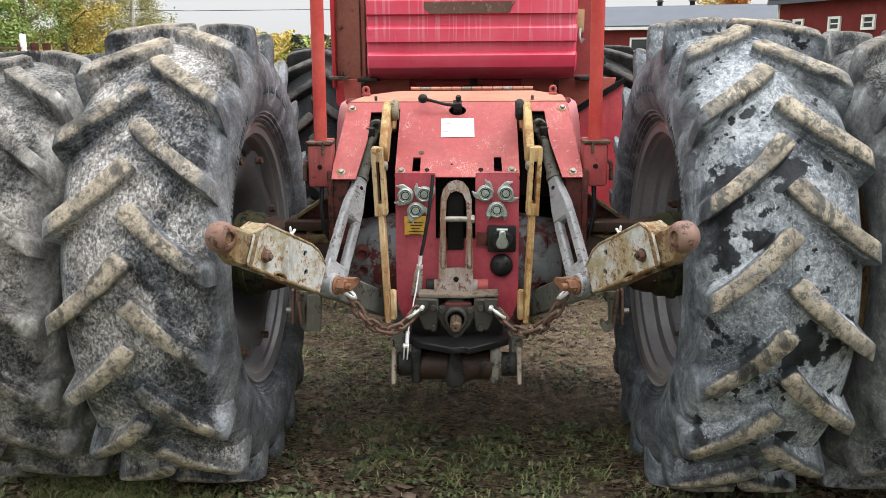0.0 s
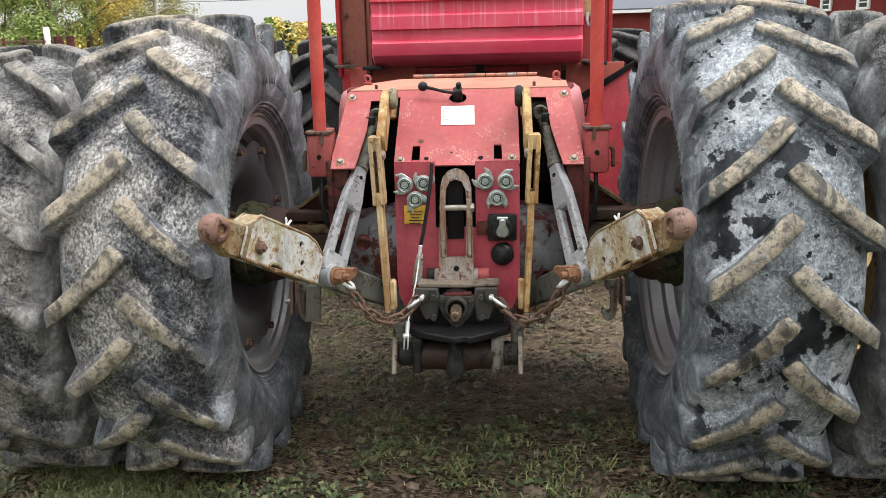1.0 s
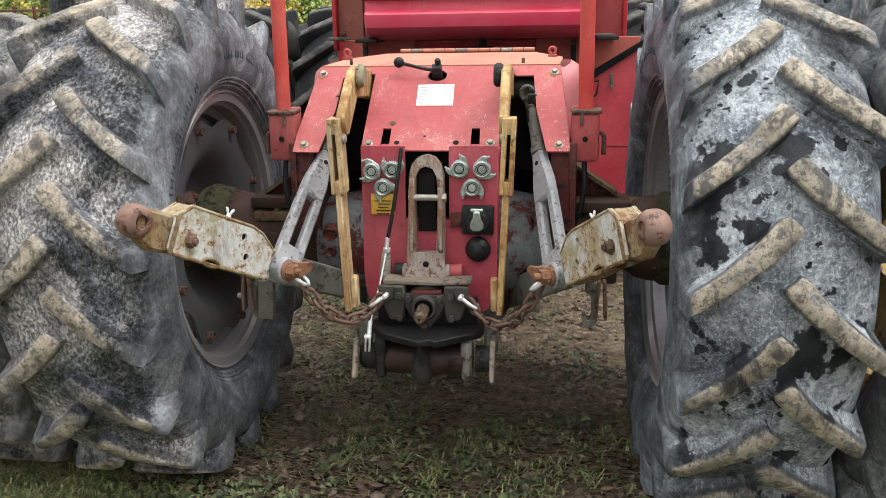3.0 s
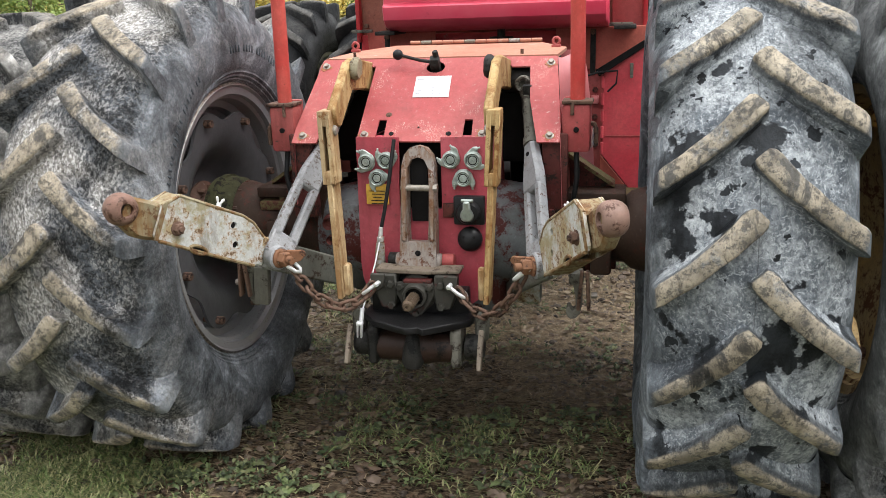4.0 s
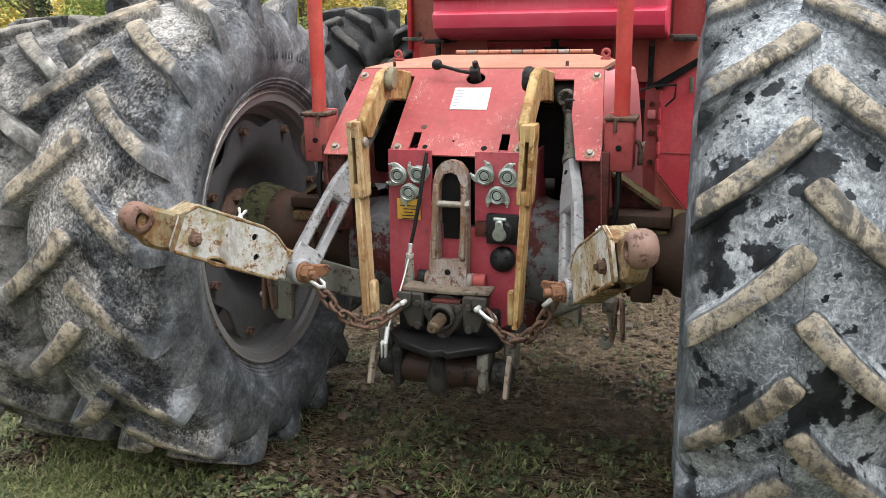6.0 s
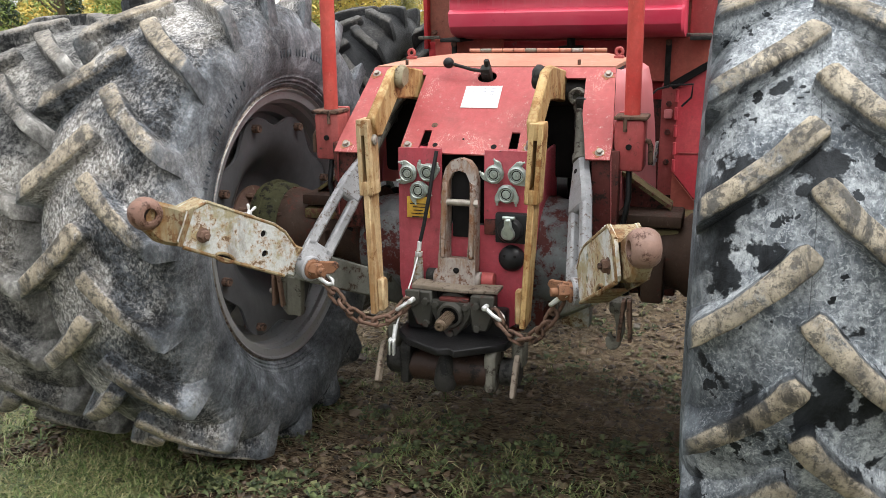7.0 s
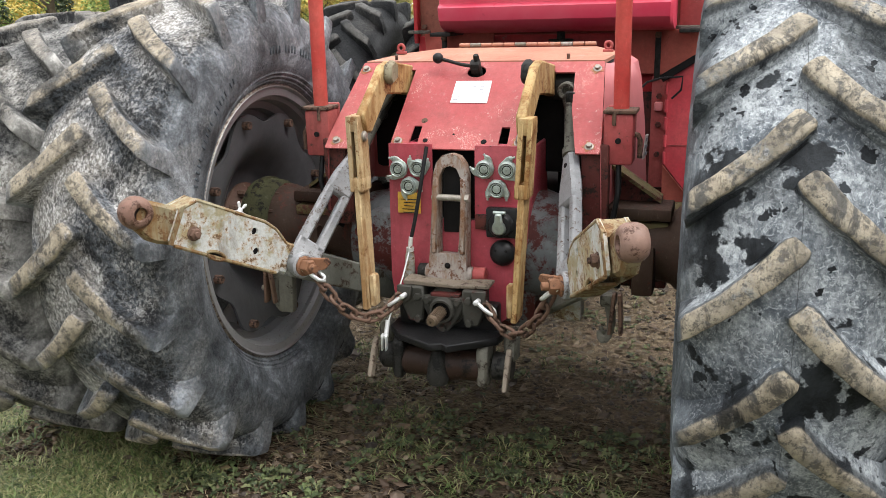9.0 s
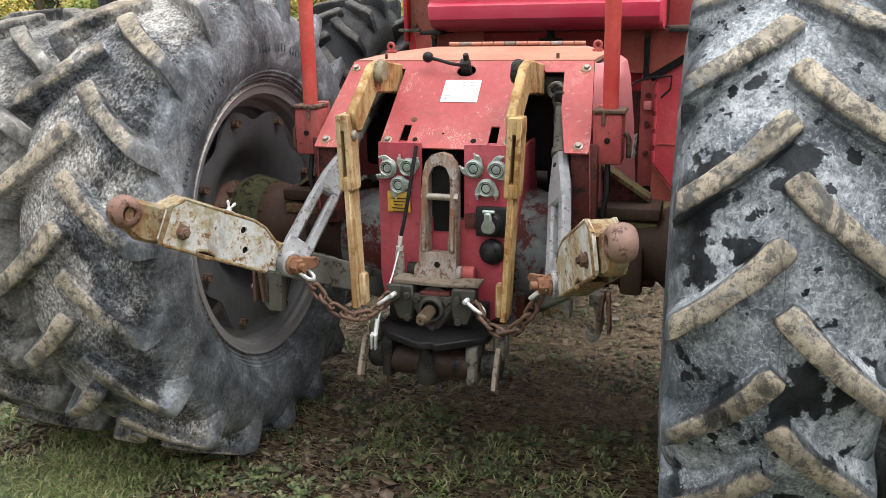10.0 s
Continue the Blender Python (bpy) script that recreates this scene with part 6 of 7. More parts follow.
    slab([(-0.022, 0.19), (0.056, 0.19), (0.056, bl), (-0.022, bl)], cen, Vector((0, 1, 0)), d2, 0.020, 0.003, into=bm)
    bar = part("drop_bar", bm, M["cream"] if sx < 0 else M["cream_side"], tractor, "cream slotted drop bar with rust")
    bm = lathe(cen + d2 * 0.055 + Vector((-sx * 0.020, 0.012, 0)), cen + d2 * 0.055 + Vector((-sx * 0.032, 0.012, 0)), [(0, 0.017), (0.6, 0.017), (1, 0.011)], 16)
    part("bar_bolt", bm, M["bolt"], bar)
    bm = slab([(-0.022, -0.05), (0.022, -0.05), (0.022, 0.05), (0.012, 0.06), (-0.018, 0.06)], (sx * 0.229, 2.865, 0.79), (0, 1, 0), (0, 0, 1), 0.024, 0.006)
    part("bar_foot", bm, M["cream"], bar)

# red reflector on the frame, pale box beyond
bm = rod((0.471, 3.25, 0.779), (0.471, 3.268, 0.779), 0.055, seg=32)
refl = part("reflector_back", bm, M["zinc"], tractor, "round red reflector in a metal rim")
part("reflector_lens", lathe((0.471, 3.252, 0.779), (0.471, 3.243, 0.779), [(0, 0.050), (0.7, 0.049), (1, 0.044)], 32), M["lens"], refl, "bright red lens")
part("reflector_arm", box((0.455, 3.30, 0.80), (0.04, 0.06, 0.16), bev=0.004), M["dark"], tractor)
part("pale_box", box((0.325, 3.34, 0.625), (0.10, 0.08, 0.10), bev=0.006), M["bracket"], tractor, "pale grey box under the axle")


# ---- chains ----
def chain_link(c, along, across, ln=0.060, wd=0.030, r=0.0062):
    along = along.normalized()
    across = (across - along * across.dot(along)).normalized()
    bm = bmesh.new()
    n, k = 18, 7
    rows = []
    h = (ln - wd) / 2
    nn = along.cross(across)
    for i in range(n):
        a = 2 * math.pi * i / n
        ca, sa = math.cos(a), math.sin(a)
        p = along * (wd / 2 * ca + (h if ca > 0.01 else (-h if ca < -0.01 else 0))) + across * (wd / 2 * sa)
        o = along * ca + across * sa
        rows.append([bm.verts.new(c + p + o * r * math.cos(2 * math.pi * j / k) + nn * r * math.sin(2 * math.pi * j / k)) for j in range(k)])
    for i in range(n):
        A, B = rows[i], rows[(i + 1) % n]
        for j in range(k):
            bm.faces.new((A[j], B[j], B[(j + 1) % k], A[(j + 1) % k]))
    return bm


for sx in (-1, 1):
    p0 = Vector((XC + sx * 0.385, 2.745, 0.885))
    p1 = Vector((XC + sx * 0.15, 2.865, 0.765))
    low = 0.105 if sx < 0 else 0.112
    pts = []
    for i in range(201):
        t = i / 200
        p = p0.lerp(p1, t)
        p.z -= 4 * low * t * (1 - t)
        pts.append(p)
    ch = thing("check_chain", tuple(p0), "rusty steel check chain with bright shackles", "chain", "check chains")
    acc, last, k = 0.0, pts[0], 0
    for p in pts[1:]:
        acc += (p - last).length
        last = p
        if acc >= 0.044:
            acc = 0.0
            i = pts.index(p)
            tg = pts[min(200, i + 3)] - pts[i - 3]
            flat = Vector((0, 0, 1)).cross(tg)
            ac = flat if k % 2 == 0 else tg.cross(flat)
            ac = ac.normalized() + 0.35 * tg.cross(flat).normalized()
            part("chain_link", chain_link(p, tg, ac), M["rust"], ch, "", 80)
            k += 1
    for q, dirn in ((p1 + Vector((0, 0, 0)), Vector((sx, -0.2, -0.7))), (p0 + Vector((-sx * 0.01, 0, -0.01)), Vector((-sx, 0.1, -0.9)))):
        dirn.normalize()
        s_ = Vector((0.1, 1, 0)).normalized()
        u_ = [q - dirn * 0.035 + s_ * 0.019, q + dirn * 0.0 + s_ * 0.021, q + dirn * 0.025 + s_ * 0.016, q + dirn * 0.036, q + dirn * 0.025 - s_ * 0.016, q - s_ * 0.021, q - dirn * 0.035 - s_ * 0.019]
        bm = tube(u_, 0.0066, 8)
        rod(q - dirn * 0.033 + s_ * 0.032, q - dirn * 0.033 - s_ * 0.03, 0.0085, seg=10, into=bm)
        part("shackle", bm, M["galv"], ch, "bright galvanised shackle", 60)

# ---- buildings ----
def facade(parent, o, ux, width, h, mat, thick=0.2):
    """A wall standing on o along ux."""
    u = Vector(ux).normalized()
    return part("wall", slab([(0, 0), (width, 0), (width, h), (0, h)], o, u, (0, 0, 1), thick, 0.0), mat, parent)


def win(parent, o, u, nrm, w, h):
    u = Vector(u).normalized()
    c = Vector(o)
    bmf = bmesh.new()
    for a, b, ww, hh in ((-w / 2, 0, 0.1, h + 0.1), (w / 2, 0, 0.1, h + 0.1), (0, h / 2, w, 0.1), (0, -h / 2, w, 0.1), (0, 0, w, 0.04)):
        slab([(a - ww / 2, b - hh / 2), (a + ww / 2, b - hh / 2), (a + ww / 2, b + hh / 2), (a - ww / 2, b + hh / 2)], c + nrm * 0.14, u, (0, 0, 1), 0.10, 0.0, into=bmf)
    f = part("window", bmf, M["white"], parent, "white-framed window")
    part("pane", slab([(-w / 2, -h / 2), (w / 2, -h / 2), (w / 2, h / 2), (-w / 2, h / 2)], c + nrm * 0.115, u, (0, 0, 1), 0.02, 0.0), M["glass"], f)


def polar(b, d, z=0.0):
    return Vector((d * math.sin(radians(b)), d * math.cos(radians(b)), z))


def barn(name, p, q, eave, ridge, depth, label, wins, overhang=0.6, eave_mat="white"):
    """A gabled barn whose long wall runs from p to q."""
    b = thing(name, (p.x, p.y, ZG), label, "barn")
    u = (q - p).normalized()
    nrm = Vector((u.y, -u.x, 0))
    if nrm.dot(-p) < 0:
        nrm = -nrm
    ln = (q - p).length
    base = Vector((p.x, p.y, ZG - 0.1))
    facade(b, base, u, ln, eave, M["barn"])
    boards = bmesh.new()
    k = 0.0
    while k < ln:
        slab([(k, 0), (k + 0.05, 0), (k + 0.05, eave), (k, eave)], base + nrm * 0.103, u, (0, 0, 1), 0.008, 0.0, into=boards)
        k += 0.32
    tagged(part("batten", boards, M["barn"], b), kind="stuff")
    for e in (0, 1):
        o = base + u * (ln * e)
        bm = bmesh.new()
        pts = [o, o + Vector((0, 0, eave)), o - nrm * depth / 2 + Vector((0, 0, ridge)), o - nrm * depth + Vector((0, 0, eave)), o - nrm * depth]
        bm.faces.new([bm.verts.new(x) for x in pts])
        ext = bmesh.ops.extrude_face_region(bm, geom=list(bm.faces))
        bmesh.ops.translate(bm, vec=u * (0.2 if e == 0 else -0.2), verts=[g for g in ext["geom"] if isinstance(g, bmesh.types.BMVert)])
        part("gable", bm, M["barn"], b)
        part("corner_board", box(o + nrm * 0.13 + Vector((0, 0, eave / 2)), (0.09, 0.09, eave), bev=0.01), M["white"], b)
    sl = (nrm * -depth / 2 + Vector((0, 0, ridge - eave)))
    for sgn in (1, -1):
        st = base + Vector((0, 0, eave)) if sgn > 0 else base - nrm * depth + Vector((0, 0, eave))
        d = sl if sgn > 0 else nrm * depth / 2 + Vector((0, 0, ridge - eave))
        dl = d.length
        bm = slab([(-0.3, -overhang), (ln + 0.3, -overhang), (ln + 0.3, dl), (-0.3, dl)], st + Vector((0, 0, 0.08)), u, d, 0.12, 0.0)
        part("roof", bm, M["roof"], b, "grey sheet roof")
    e_o = base + Vector((0, 0, eave)) - sl.normalized() * overhang
    part("fascia", slab([(-0.3, -0.1), (ln + 0.3, -0.1), (ln + 0.3, 0.06), (-0.3, 0.06)], e_o + nrm * 0.06, u, (0, 0, 1), 0.06, 0.0), M[eave_mat], b, eave_mat + " eave board" if eave_mat == "white" else "grey eave board")
    for a, z, w, h in wins:
        win(b, base + u * a + Vector((0, 0, z)), u, nrm, w, h)
    return b


b1 = barn("red_barn", polar(19.9, 41), polar(34, 33), 4.2, 6.6, 9, "dark red wooden barn with small white windows", [(1.25, 2.95, 0.5, 0.45), (3.25, 2.95, 0.55, 0.48), (4.95, 2.95, 0.55, 0.48), (7.0, 2.95, 0.55, 0.48)], 0.5, "roof")
b2 = barn("long_barn", polar(2.0, 50), polar(20.6, 50), 3.35, 4.5, 8, "long dark red barn with grey roof and white eave", [(8.2, 2.0, 1.0, 1.35), (11.5, 2.0, 1.0, 1.35), (13.5, 2.0, 1.0, 1.35)], 0.4)
for bb in (12.6, 14.6):
    pv = polar(bb, 54.0, 4.5)
    part("roof_vent", lathe(pv, pv + Vector((0, 0, 0.5)), [(0, 0.16), (0.6, 0.16), (0.65, 0.26), (1, 0.05)], 12), M["cast"], b2)

# far machinery: dark loader roof beside the barn, red implement by the trees, white trailer
loader = thing("parked_loader", tuple(polar(13.6, 30, ZG)), "dark parked loader with a bar roof", "loader")
lo = polar(13.6, 30, 0)
part("cab", box(lo + Vector((0, 0, 1.9)), (1.3, 1.4, 1.3), bev=0.08), M["dark"], loader)
part("body", box(lo + Vector((0, 0.4, 0.85)), (1.6, 2.6, 1.1), bev=0.1), M["dark"], loader)
for dx in (-0.75, 0.75):
    for dy in (-0.6, 1.2):
        part("loader_wheel", rod(lo + Vector((dx - 0.15, dy, 0.50)), lo + Vector((dx + 0.15, dy, 0.50)), 0.52, seg=20), M["black"], loader)
for k in range(3):
    part("roof_bar", rod(lo + Vector((-0.65, -0.5 + 0.5 * k, 2.62)), lo + Vector((0.65, -0.5 + 0.5 * k, 2.66)), 0.04, seg=8), M["black"], loader)
imp = thing("red_implement", tuple(polar(-29.4, 24, ZG)), "red farm implement with a rail frame among the trees", "implement")
io, iu = polar(-29.4, 24, 0), polar(60, 1.0)
for k in range(6):
    q = io + iu * (-1.6 + 0.45 * k)
    part("rail_post", box(q + Vector((0, 0, 1.05)), (0.07, 0.07, 2.0), bev=0.01), M["red_dark"], imp)
for z in (1.55, 1.95):
    part("rail", box(io + iu * -0.4 + Vector((0, 0, z)), (2.6, 0.06, 0.06), (0, 0, 30), 0.01), M["rust"], imp)
part("white_post", box(io + iu * 0.75 + Vector((0, 0, 1.2)), (0.14, 0.1, 2.2), bev=0.02), M["white"], imp)
for k in range(2):
    part("red_drum", rod(io + iu * (1.0 + 0.28 * k) + Vector((0, 0, 1.75)), io + iu * (1.0 + 0.28 * k) + Vector((0, 0, 2.08)), 0.10, seg=14), M["red_dark"], imp)
part("frame", box(io + Vector((0, 0, 0.5)), (3.2, 0.8, 0.3), (0, 0, 30), 0.03), M["red_dark"], imp)
tr = thing("white_trailer", tuple(polar(-21.5, 26, ZG)), "white box trailer standing far off", "trailer")
to = polar(-21.5, 26, 0)
part("box_body", box(to + Vector((0, 0, 1.15)), (1.6, 2.6, 1.3), (0, 0, 20), 0.05), M["white"], tr)
for k in (-0.6, 0.6):
    part("trailer_wheel", rod(to + Vector((-0.85, k, 0.32)), to + Vector((-0.65, k, 0.32)), 0.3, seg=18), M["black"], tr)
    part("trailer_wheel", rod(to + Vector((0.65, k, 0.32)), to + Vector((0.85, k, 0.32)), 0.3, seg=18), M["black"], tr)


# ---- trees ----
def leaves_mesh(name, centres, size, rng, mat, droop=0.0):
    """Many small leaf cards, each a bent four-corner blade."""
    vs, fs = [], []
    for c, s in centres:
        a, b = rng.uniform(0, 6.283), rng.uniform(-0.9, 0.9)
        u = Vector((math.cos(a) * math.cos(b), math.sin(a) * math.cos(b), math.sin(b) - droop))
        u.normalize()
        v = u.cross(Vector((rng.uniform(-1, 1), rng.uniform(-1, 1), rng.uniform(-1, 1)))).normalized()
        k = size * s * rng.uniform(0.6, 1.4)
        i = len(vs)
        vs += [c - u * k, c + v * k * 0.55, c + u * k, c - v * k * 0.55]
        fs.append((i, i + 1, i + 2, i + 3))
    me = bpy.data.meshes.new(name)
    me.from_pydata(vs, [], fs)
    me.materials.append(mat)
    return new(name, me)


def tree(name, at, h, spreadr, bark, leaf, label, seed, n=2600, size=0.16, droop=0.0, start=0.25):
    rng = random.Random(seed)
    t = thing(name, tuple(at), label, "tree")
    tr_pts = [Vector((at.x + 0.25 * math.sin(k * 0.9 + seed) * k / 7, at.y, ZG - 0.2 + h * 0.95 * k / 7)) for k in range(8)]
    bm = tube(tr_pts, [h * 0.022 * (1 - 0.12 * k) for k in range(8)], 8)
    tips = []
    for k in range(16):
        f = rng.uniform(start, 0.95)
        i = min(6, int(f * 7))
        p = tr_pts[i].lerp(tr_pts[i + 1], f * 7 - i)
        a = rng.uniform(0, 6.283)
        ln = spreadr * (1.15 - f * 0.8) * rng.uniform(0.7, 1.2)
        e = p + Vector((math.cos(a) * ln, math.sin(a) * ln, ln * (0.55 - droop)))
        m_ = p.lerp(e, 0.5) + Vector((0, 0, 0.15 * ln))
        tube([p, m_, e], [h * 0.007, h * 0.005, h * 0.002], 5, bm)
        tips += [m_, e, m_.lerp(e, 0.5), p.lerp(m_, 0.6)]
    part("trunk", bm, bark, t)
    cs = []
    for k in range(n):
        c = rng.choice(tips)
        r = spreadr * 0.30 * rng.uniform(0.3, 1.0)
        o = Vector((rng.gauss(0, 1), rng.gauss(0, 1), rng.gauss(0, 0.8))).normalized() * r * rng.uniform(0.3, 1.2)
        o.z -= droop * rng.uniform(0, 2.2)
        cs.append((c + o, rng.uniform(0.7, 1.3)))
    cr = leaves_mesh("crown", cs, size, rng, leaf, droop)
    cr.parent = t
    cr.matrix_parent_inverse = Matrix.Translation(-BASE[t.name])
    return t


TREES = [(-31.0, 44, 10, 3.4, "leaf_g"), (-27.5, 40, 9, 3.0, "leaf_g"), (-25.4, 43, 8.5, 2.6, "leaf_y"), (-24.6, 46, 7.5, 2.2, "leaf_y"), (-34.5, 42, 9.5, 3.4, "leaf_g"), (-38.0, 46, 9, 3.2, "leaf_g"), (-41.5, 40, 10, 3.6, "leaf_g"), (-45.5, 44, 9, 3.4, "leaf_g"), (-50.0, 40, 10, 3.6, "leaf_y"), (-36.2, 37, 5.0, 2.2, "leaf_g"), (-30.0, 39, 4.5, 2.2, "leaf_g"), (-54, 42, 10, 3.6, "leaf_g")]
for k, (b, d, h, sp, lf) in enumerate(TREES):
    tree("broadleaf_tree", polar(b, d, ZG), h, sp, M["bark"], M[lf], "autumn tree with yellowing leaves" if lf == "leaf_y" else "green-leaved tree turning in autumn", 30 + k, 17000, 0.055, 0.1, 0.05)
for k, (b, d, h) in enumerate(((-22.4, 45, 9.5), (-21.4, 47, 8.8), (-23.6, 48, 9.4), (-20.6, 49, 8.0))):
    tree("birch_tree", polar(b, d, ZG), h, 2.0, M["birch"], M["leaf_b"], "slender birch with thin hanging branches", 60 + k, 12000, 0.045, 0.45, 0.15)
for k, (b, d, h) in enumerate(((17.4, 66, 8.1), (19.6, 66, 7.9), (16.4, 70, 7.6))):
    tree("orange_tree", polar(b, d, ZG), h, 2.6, M["bark"], M["leaf_o"] if k < 2 else M["leaf_y"], "tree with orange autumn leaves behind the barn", 70 + k, 4000, 0.11, 0.1)

# far belt of woods
rng = random.Random(9)
groups = {"leaf_g": [], "leaf_y": [], "leaf_d": []}
for k in range(460):
    b, d = rng.uniform(-62, 4), rng.uniform(190, 260)
    h, r = rng.uniform(5.0, 8.2), rng.uniform(2.5, 4.5)
    kind = rng.choice(("leaf_g", "leaf_y", "leaf_y", "leaf_d"))
    c0 = polar(b, d, 0)
    for j in range(240):
        z = rng.random() ** 0.8
        rr = r * math.sqrt(rng.random()) * (1 - 0.75 * z if kind == "leaf_d" else math.sin(math.pi * min(1, 0.25 + 0.75 * z)) * 0.8 + 0.25)
        a = rng.uniform(0, 6.283)
        groups[kind].append((c0 + Vector((rr * math.cos(a), rr * math.sin(a), z * h * (0.95 if kind == "leaf_d" else 1))), 1.0))
for kind, cs in groups.items():
    tagged(leaves_mesh("far_woods", cs, 0.5, rng, M[kind]), "distant mixed autumn woods", "woods", kind="stuff")

# overhead wire
wire = mesh_object("overhead_wire", tube([polar(-60, 60, 5.8), polar(-40, 52, 4.75), polar(-28, 48, 4.25), polar(-18, 47, 4.1), polar(-5, 50, 4.4)], 0.016, 6), M["black"])
tagged(wire, "thin black overhead wire before the trees", "wire")

# ---- ground cover ----
rng = random.Random(12)


def lane(x, y):
    """Bare where the soil is trodden, behind and under the tractor."""
    return 0.25 if abs(x - 0.1) < 0.75 and y > 2.3 else (0.55 if y > 3.2 else 1.0)


def cover(x, y):
    """How grassy the soil is at a place, 0 to 1."""
    g = 0.5 + 0.6 * noise.noise((x * 1.1 + 5, y * 1.1, 2.0)) + 0.35 * noise.noise((x * 4.0, y * 4.0, 9.0))
    if y < 2.6 or x < -0.75:
        g += 0.05 + 0.12 * noise.noise((x * 2.2, y * 2.2, 5.0))
    if y < 2.15 + 0.2 * noise.noise((x * 3, y * 3, 1.5)) and x < 0.25:
        g += 0.22
    return g


def blades(name, count, mat, label, make, lo, hi, gate):
    vs, fs = [], []
    done = tries = 0
    while done < count and tries < count * 12:
        tries += 1
        x, y = rng.uniform(lo[0], hi[0]), lo[1] + (hi[1] - lo[1]) * rng.random() ** 1.25
        rim_ = min(x - lo[0], hi[0] - x, y - lo[1], hi[1] - y) / 1.2
        if rng.random() > gate(x, y) * min(1.0, rim_ + 0.4 * noise.noise((x * 2, y * 2, 0.5))):
            continue
        done += 1
        make(Vector((x, y, height(x, y))), vs, fs)
    me = bpy.data.meshes.new(name)
    me.from_pydata(vs, [], fs)
    me.materials.append(mat)
    return tagged(new(name, me), label, "grass", kind="stuff")


def grass_tuft(p, vs, fs):
    big = rng.random() < (0.35 if p.y < 2.75 or p.x < -0.8 else 0.1)
    for _ in range(rng.randint(9, 16) if big else rng.randint(3, 6)):
        a, h, l = rng.uniform(0, 6.283), rng.uniform(0.02, 0.07 if big else 0.042), rng.uniform(0.5, 1.6)
        o = p + Vector((rng.gauss(0, 0.012), rng.gauss(0, 0.012), -0.004))
        d = Vector((math.cos(a), math.sin(a), 0))
        w = Vector((-d.y, d.x, 0)) * rng.uniform(0.0014, 0.0032)
        i = len(vs)
        m_ = o + d * h * l * 0.55 + Vector((0, 0, h * 0.6))
        t = o + d * h * l * 1.3 + Vector((0, 0, h * max(0.15, 0.9 - 0.45 * l)))
        vs += [o - w, o + w, m_ + w * 0.8, m_ - w * 0.8, t]
        fs += [(i, i + 1, i + 2, i + 3), (i + 3, i + 2, i + 4)]


def straw_bit(p, vs, fs):
    a, l = rng.uniform(0, 6.283), rng.uniform(0.006, 0.026) * (1.8 if rng.random() < 0.15 else 1.0)
    d = Vector((math.cos(a), math.sin(a), rng.uniform(-0.1, 0.35))) * l
    w = Vector((-math.sin(a), math.cos(a), 0)) * rng.uniform(0.0005, 0.0015)
    b = Vector((0, 0, rng.uniform(0.0, 0.014)))
    i = len(vs)
    vs += [p + b - d - w, p + b - d + w, p + b + d + w, p + b + d - w]
    fs.append((i, i + 1, i + 2, i + 3))


def dead_leaf(p, vs, fs):
    a, l = rng.uniform(0, 6.283), rng.uniform(0.008, 0.030)
    d, s = Vector((math.cos(a), math.sin(a), rng.uniform(-0.3, 0.3))) * l, Vector((-math.sin(a), math.cos(a), rng.uniform(-0.4, 0.4))) * l * rng.uniform(0.4, 0.7)
    o = p + Vector((0, 0, rng.uniform(0.004, 0.014)))
    i = len(vs)
    vs += [o - d, o + s, o + d, o - s, o + Vector((0, 0, 0.004))]
    fs += [(i, i + 1, i + 4), (i + 1, i + 2, i + 4), (i + 2, i + 3, i + 4), (i + 3, i, i + 4)]


def weed(p, vs, fs):
    r0 = rng.uniform(0.008, 0.026) * (1.5 if rng.random() < 0.12 else 1.0)
    for k in range(rng.randint(4, 9)):
        a = rng.uniform(0, 6.283)
        d, s = Vector((math.cos(a), math.sin(a), 0)), Vector((-math.sin(a), math.cos(a), 0))
        l, w, up = r0 * rng.uniform(0.8, 1.4), r0 * rng.uniform(0.35, 0.6), rng.uniform(0.004, 0.022)
        o = p + d * rng.uniform(0.002, 0.03) + Vector((0, 0, rng.uniform(0.002, 0.012)))
        i = len(vs)
        vs += [o, o + d * l * 0.22 + s * w * 0.75 + Vector((0, 0, up * 0.7)), o + d * l * 0.22 - s * w * 0.75 + Vector((0, 0, up * 0.7)), o + d * l * 0.5 + Vector((0, 0, up * 0.75)), o + d * l * 0.65 + s * w + Vector((0, 0, up)), o + d * l * 0.65 - s * w + Vector((0, 0, up)), o + d * l + Vector((0, 0, up * 0.6))]
        fs += [(i, i + 3, i + 1), (i, i + 2, i + 3), (i + 3, i + 4, i + 1), (i + 3, i + 2, i + 5), (i + 3, i + 6, i + 4), (i + 3, i + 5, i + 6)]


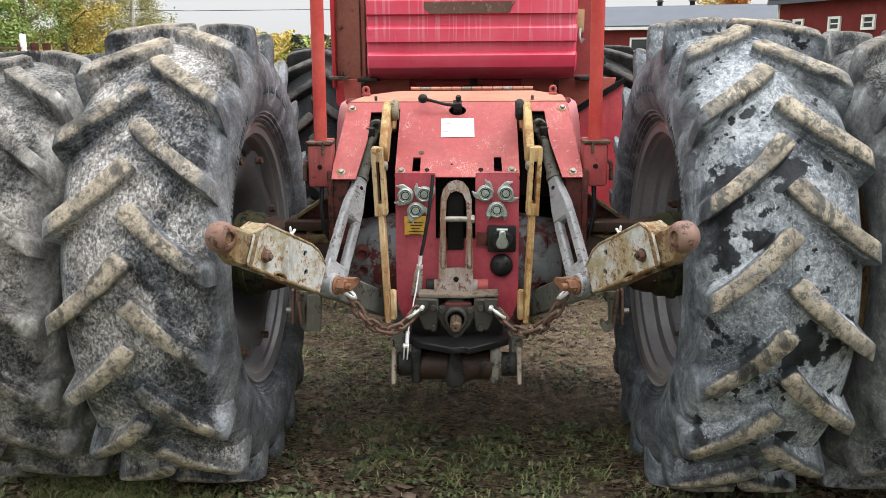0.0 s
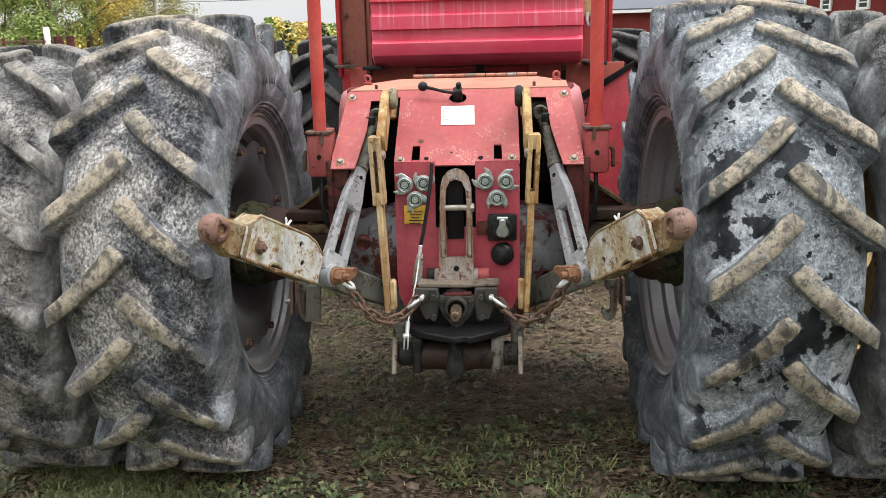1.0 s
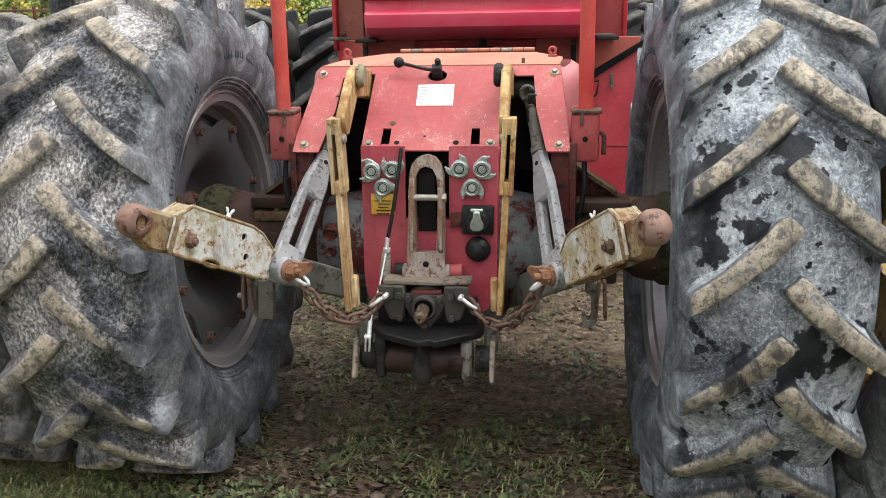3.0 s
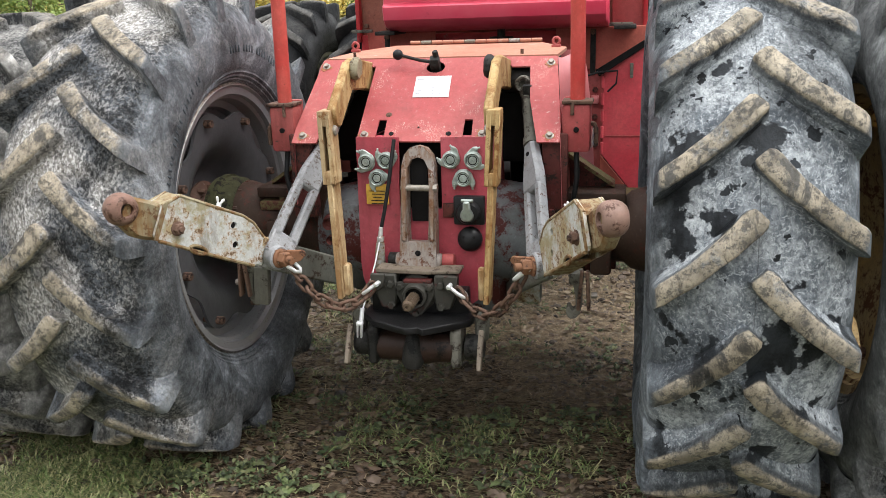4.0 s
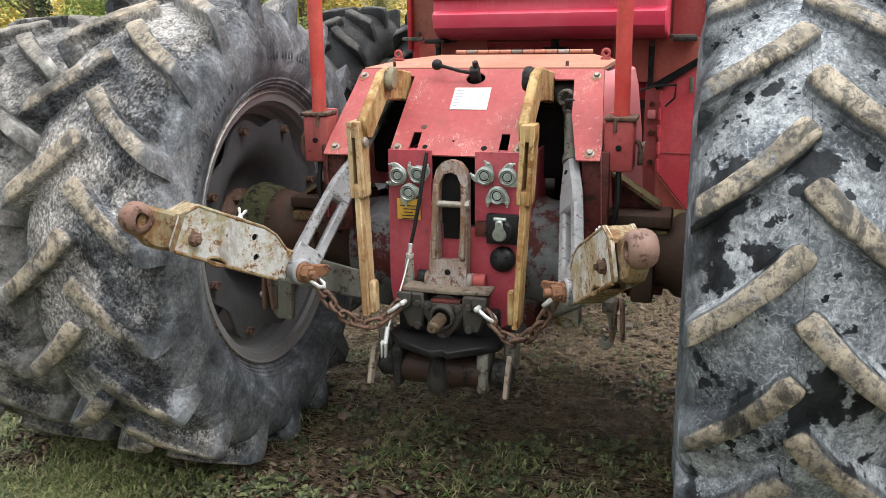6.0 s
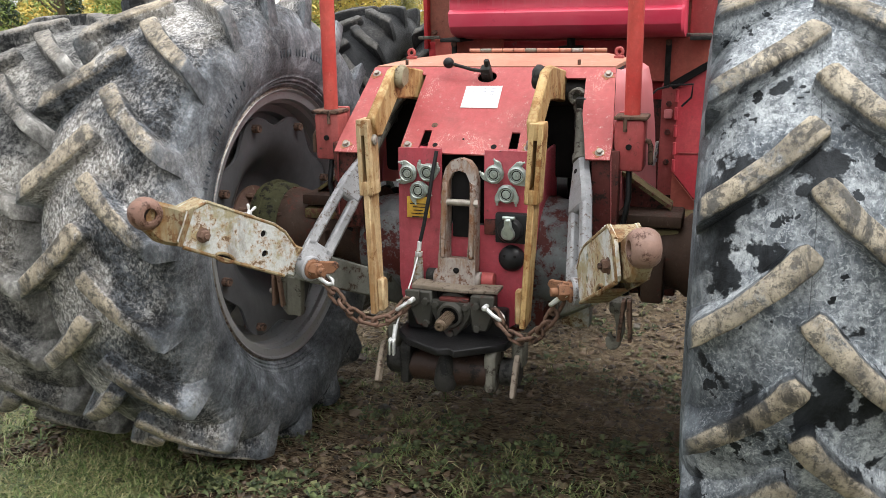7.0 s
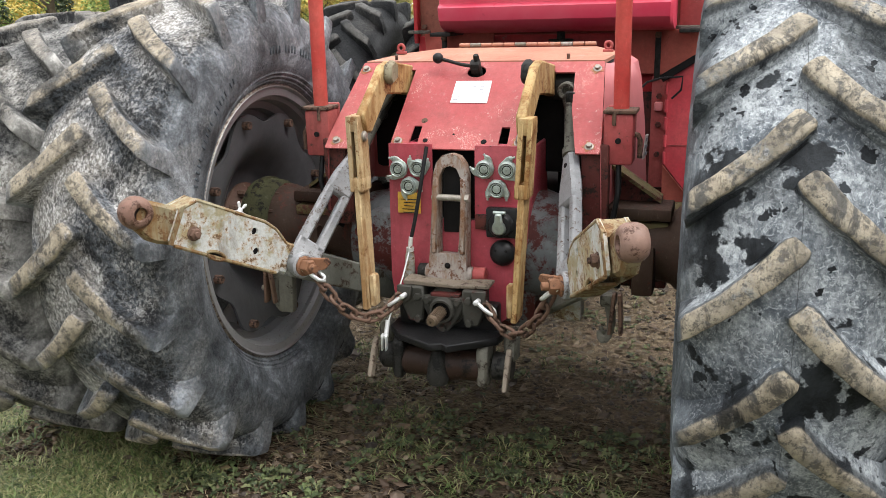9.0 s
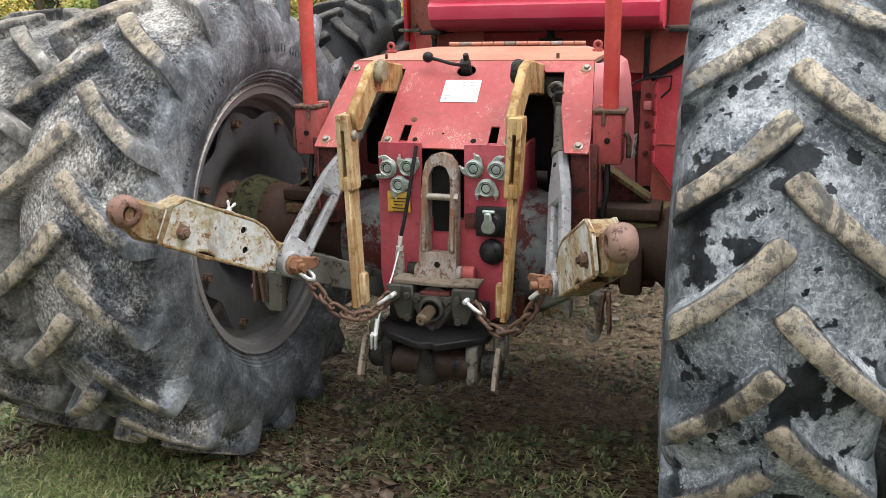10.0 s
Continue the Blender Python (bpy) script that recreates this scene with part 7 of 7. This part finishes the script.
G0, G1 = (-4.2, 1.1), (3.2, 7.0)
blades("grass", 18000, M["grass"], "short green grass tufts on the soil", grass_tuft, G0, G1, lambda x, y: max(0.012, (cover(x, y) - 0.56) * 3.0) * lane(x, y) * (0.35 if y > 3.5 else 1.0))
blades("dry_grass", 60000, M["straw"], "dry straw and dead grass lying on the soil", straw_bit, G0, G1, lambda x, y: max(0.03, 0.05 + 0.9 * noise.noise((x * 2.3, y * 2.3, 4.0))) + (0.6 if y > 3.5 else 0.0))
blades("dead_leaves", 12000, M["dead"], "brown fallen leaves and crumbs on the soil", dead_leaf, G0, G1, lambda x, y: 0.35 + 0.7 * noise.noise((x * 1.9, y * 1.9, 8.0)) + (0.35 if y > 2.9 else 0.0))
blades("weeds", 13000, M["weed"], "low broad-leaved weeds", weed, G0, G1, lambda x, y: max(0.05, (0.5 * cover(x + 3, y) + 0.45 * noise.noise((x * 4.5, y * 4.5, 1.0)) - 0.26) * 2.0) * (0.45 if y > 2.5 else 1.0) * (0.12 if y > 3.5 else 1.0))


def clod(p, vs, fs):
    r = rng.uniform(0.006, 0.017) * (2.0 if rng.random() < 0.08 else 1.0)
    i, k = len(vs), 5
    for f, z in ((1.0, -0.2), (0.85, 0.45)):
        for j in range(k):
            a = 6.283 * j / k + z
            q = r * f * rng.uniform(0.7, 1.3)
            vs.append(p + Vector((q * math.cos(a), q * math.sin(a), r * z * rng.uniform(0.7, 1.2))))
    vs.append(p + Vector((0, 0, r * 0.75)))
    for j in range(k):
        n_ = (j + 1) % k
        fs += [(i + j, i + n_, i + k + n_, i + k + j), (i + k + j, i + k + n_, i + 2 * k)]


tagged(blades("soil_crumbs", 9000, M["clod"], "crumbs and clods of dry soil", clod, G0, G1, lambda x, y: 0.35 + 0.9 * noise.noise((x * 2.9, y * 2.9, 6.0))), category="soil")


def tall_tuft(p, vs, fs):
    for _ in range(rng.randint(7, 12)):
        a, h = rng.uniform(0, 6.283), rng.uniform(0.05, 0.14)
        o = p + Vector((rng.gauss(0, 0.03), rng.gauss(0, 0.03), -0.004))
        d = Vector((math.cos(a), math.sin(a), 0))
        w = Vector((-d.y, d.x, 0)) * rng.uniform(0.002, 0.004)
        i = len(vs)
        vs += [o - w, o + w, o + d * h * 0.6 + Vector((0, 0, h * 0.8))]
        fs.append((i, i + 1, i + 2))


def outside(x, y):
    """Meadow round the trodden patch, thinning outwards."""
    q = math.hypot(x * 0.9, y - 3.6)
    return 0.0 if q < 3.0 else max(0.05, min(1.0, (q - 3.0) * 0.7)) * max(0.1, 1.4 - q * 0.11)


blades("meadow_grass", 22000, M["grass"], "rough grass of the meadow round the tractor", tall_tuft, (-10.0, -5.0), (10.0, 13.0), outside)
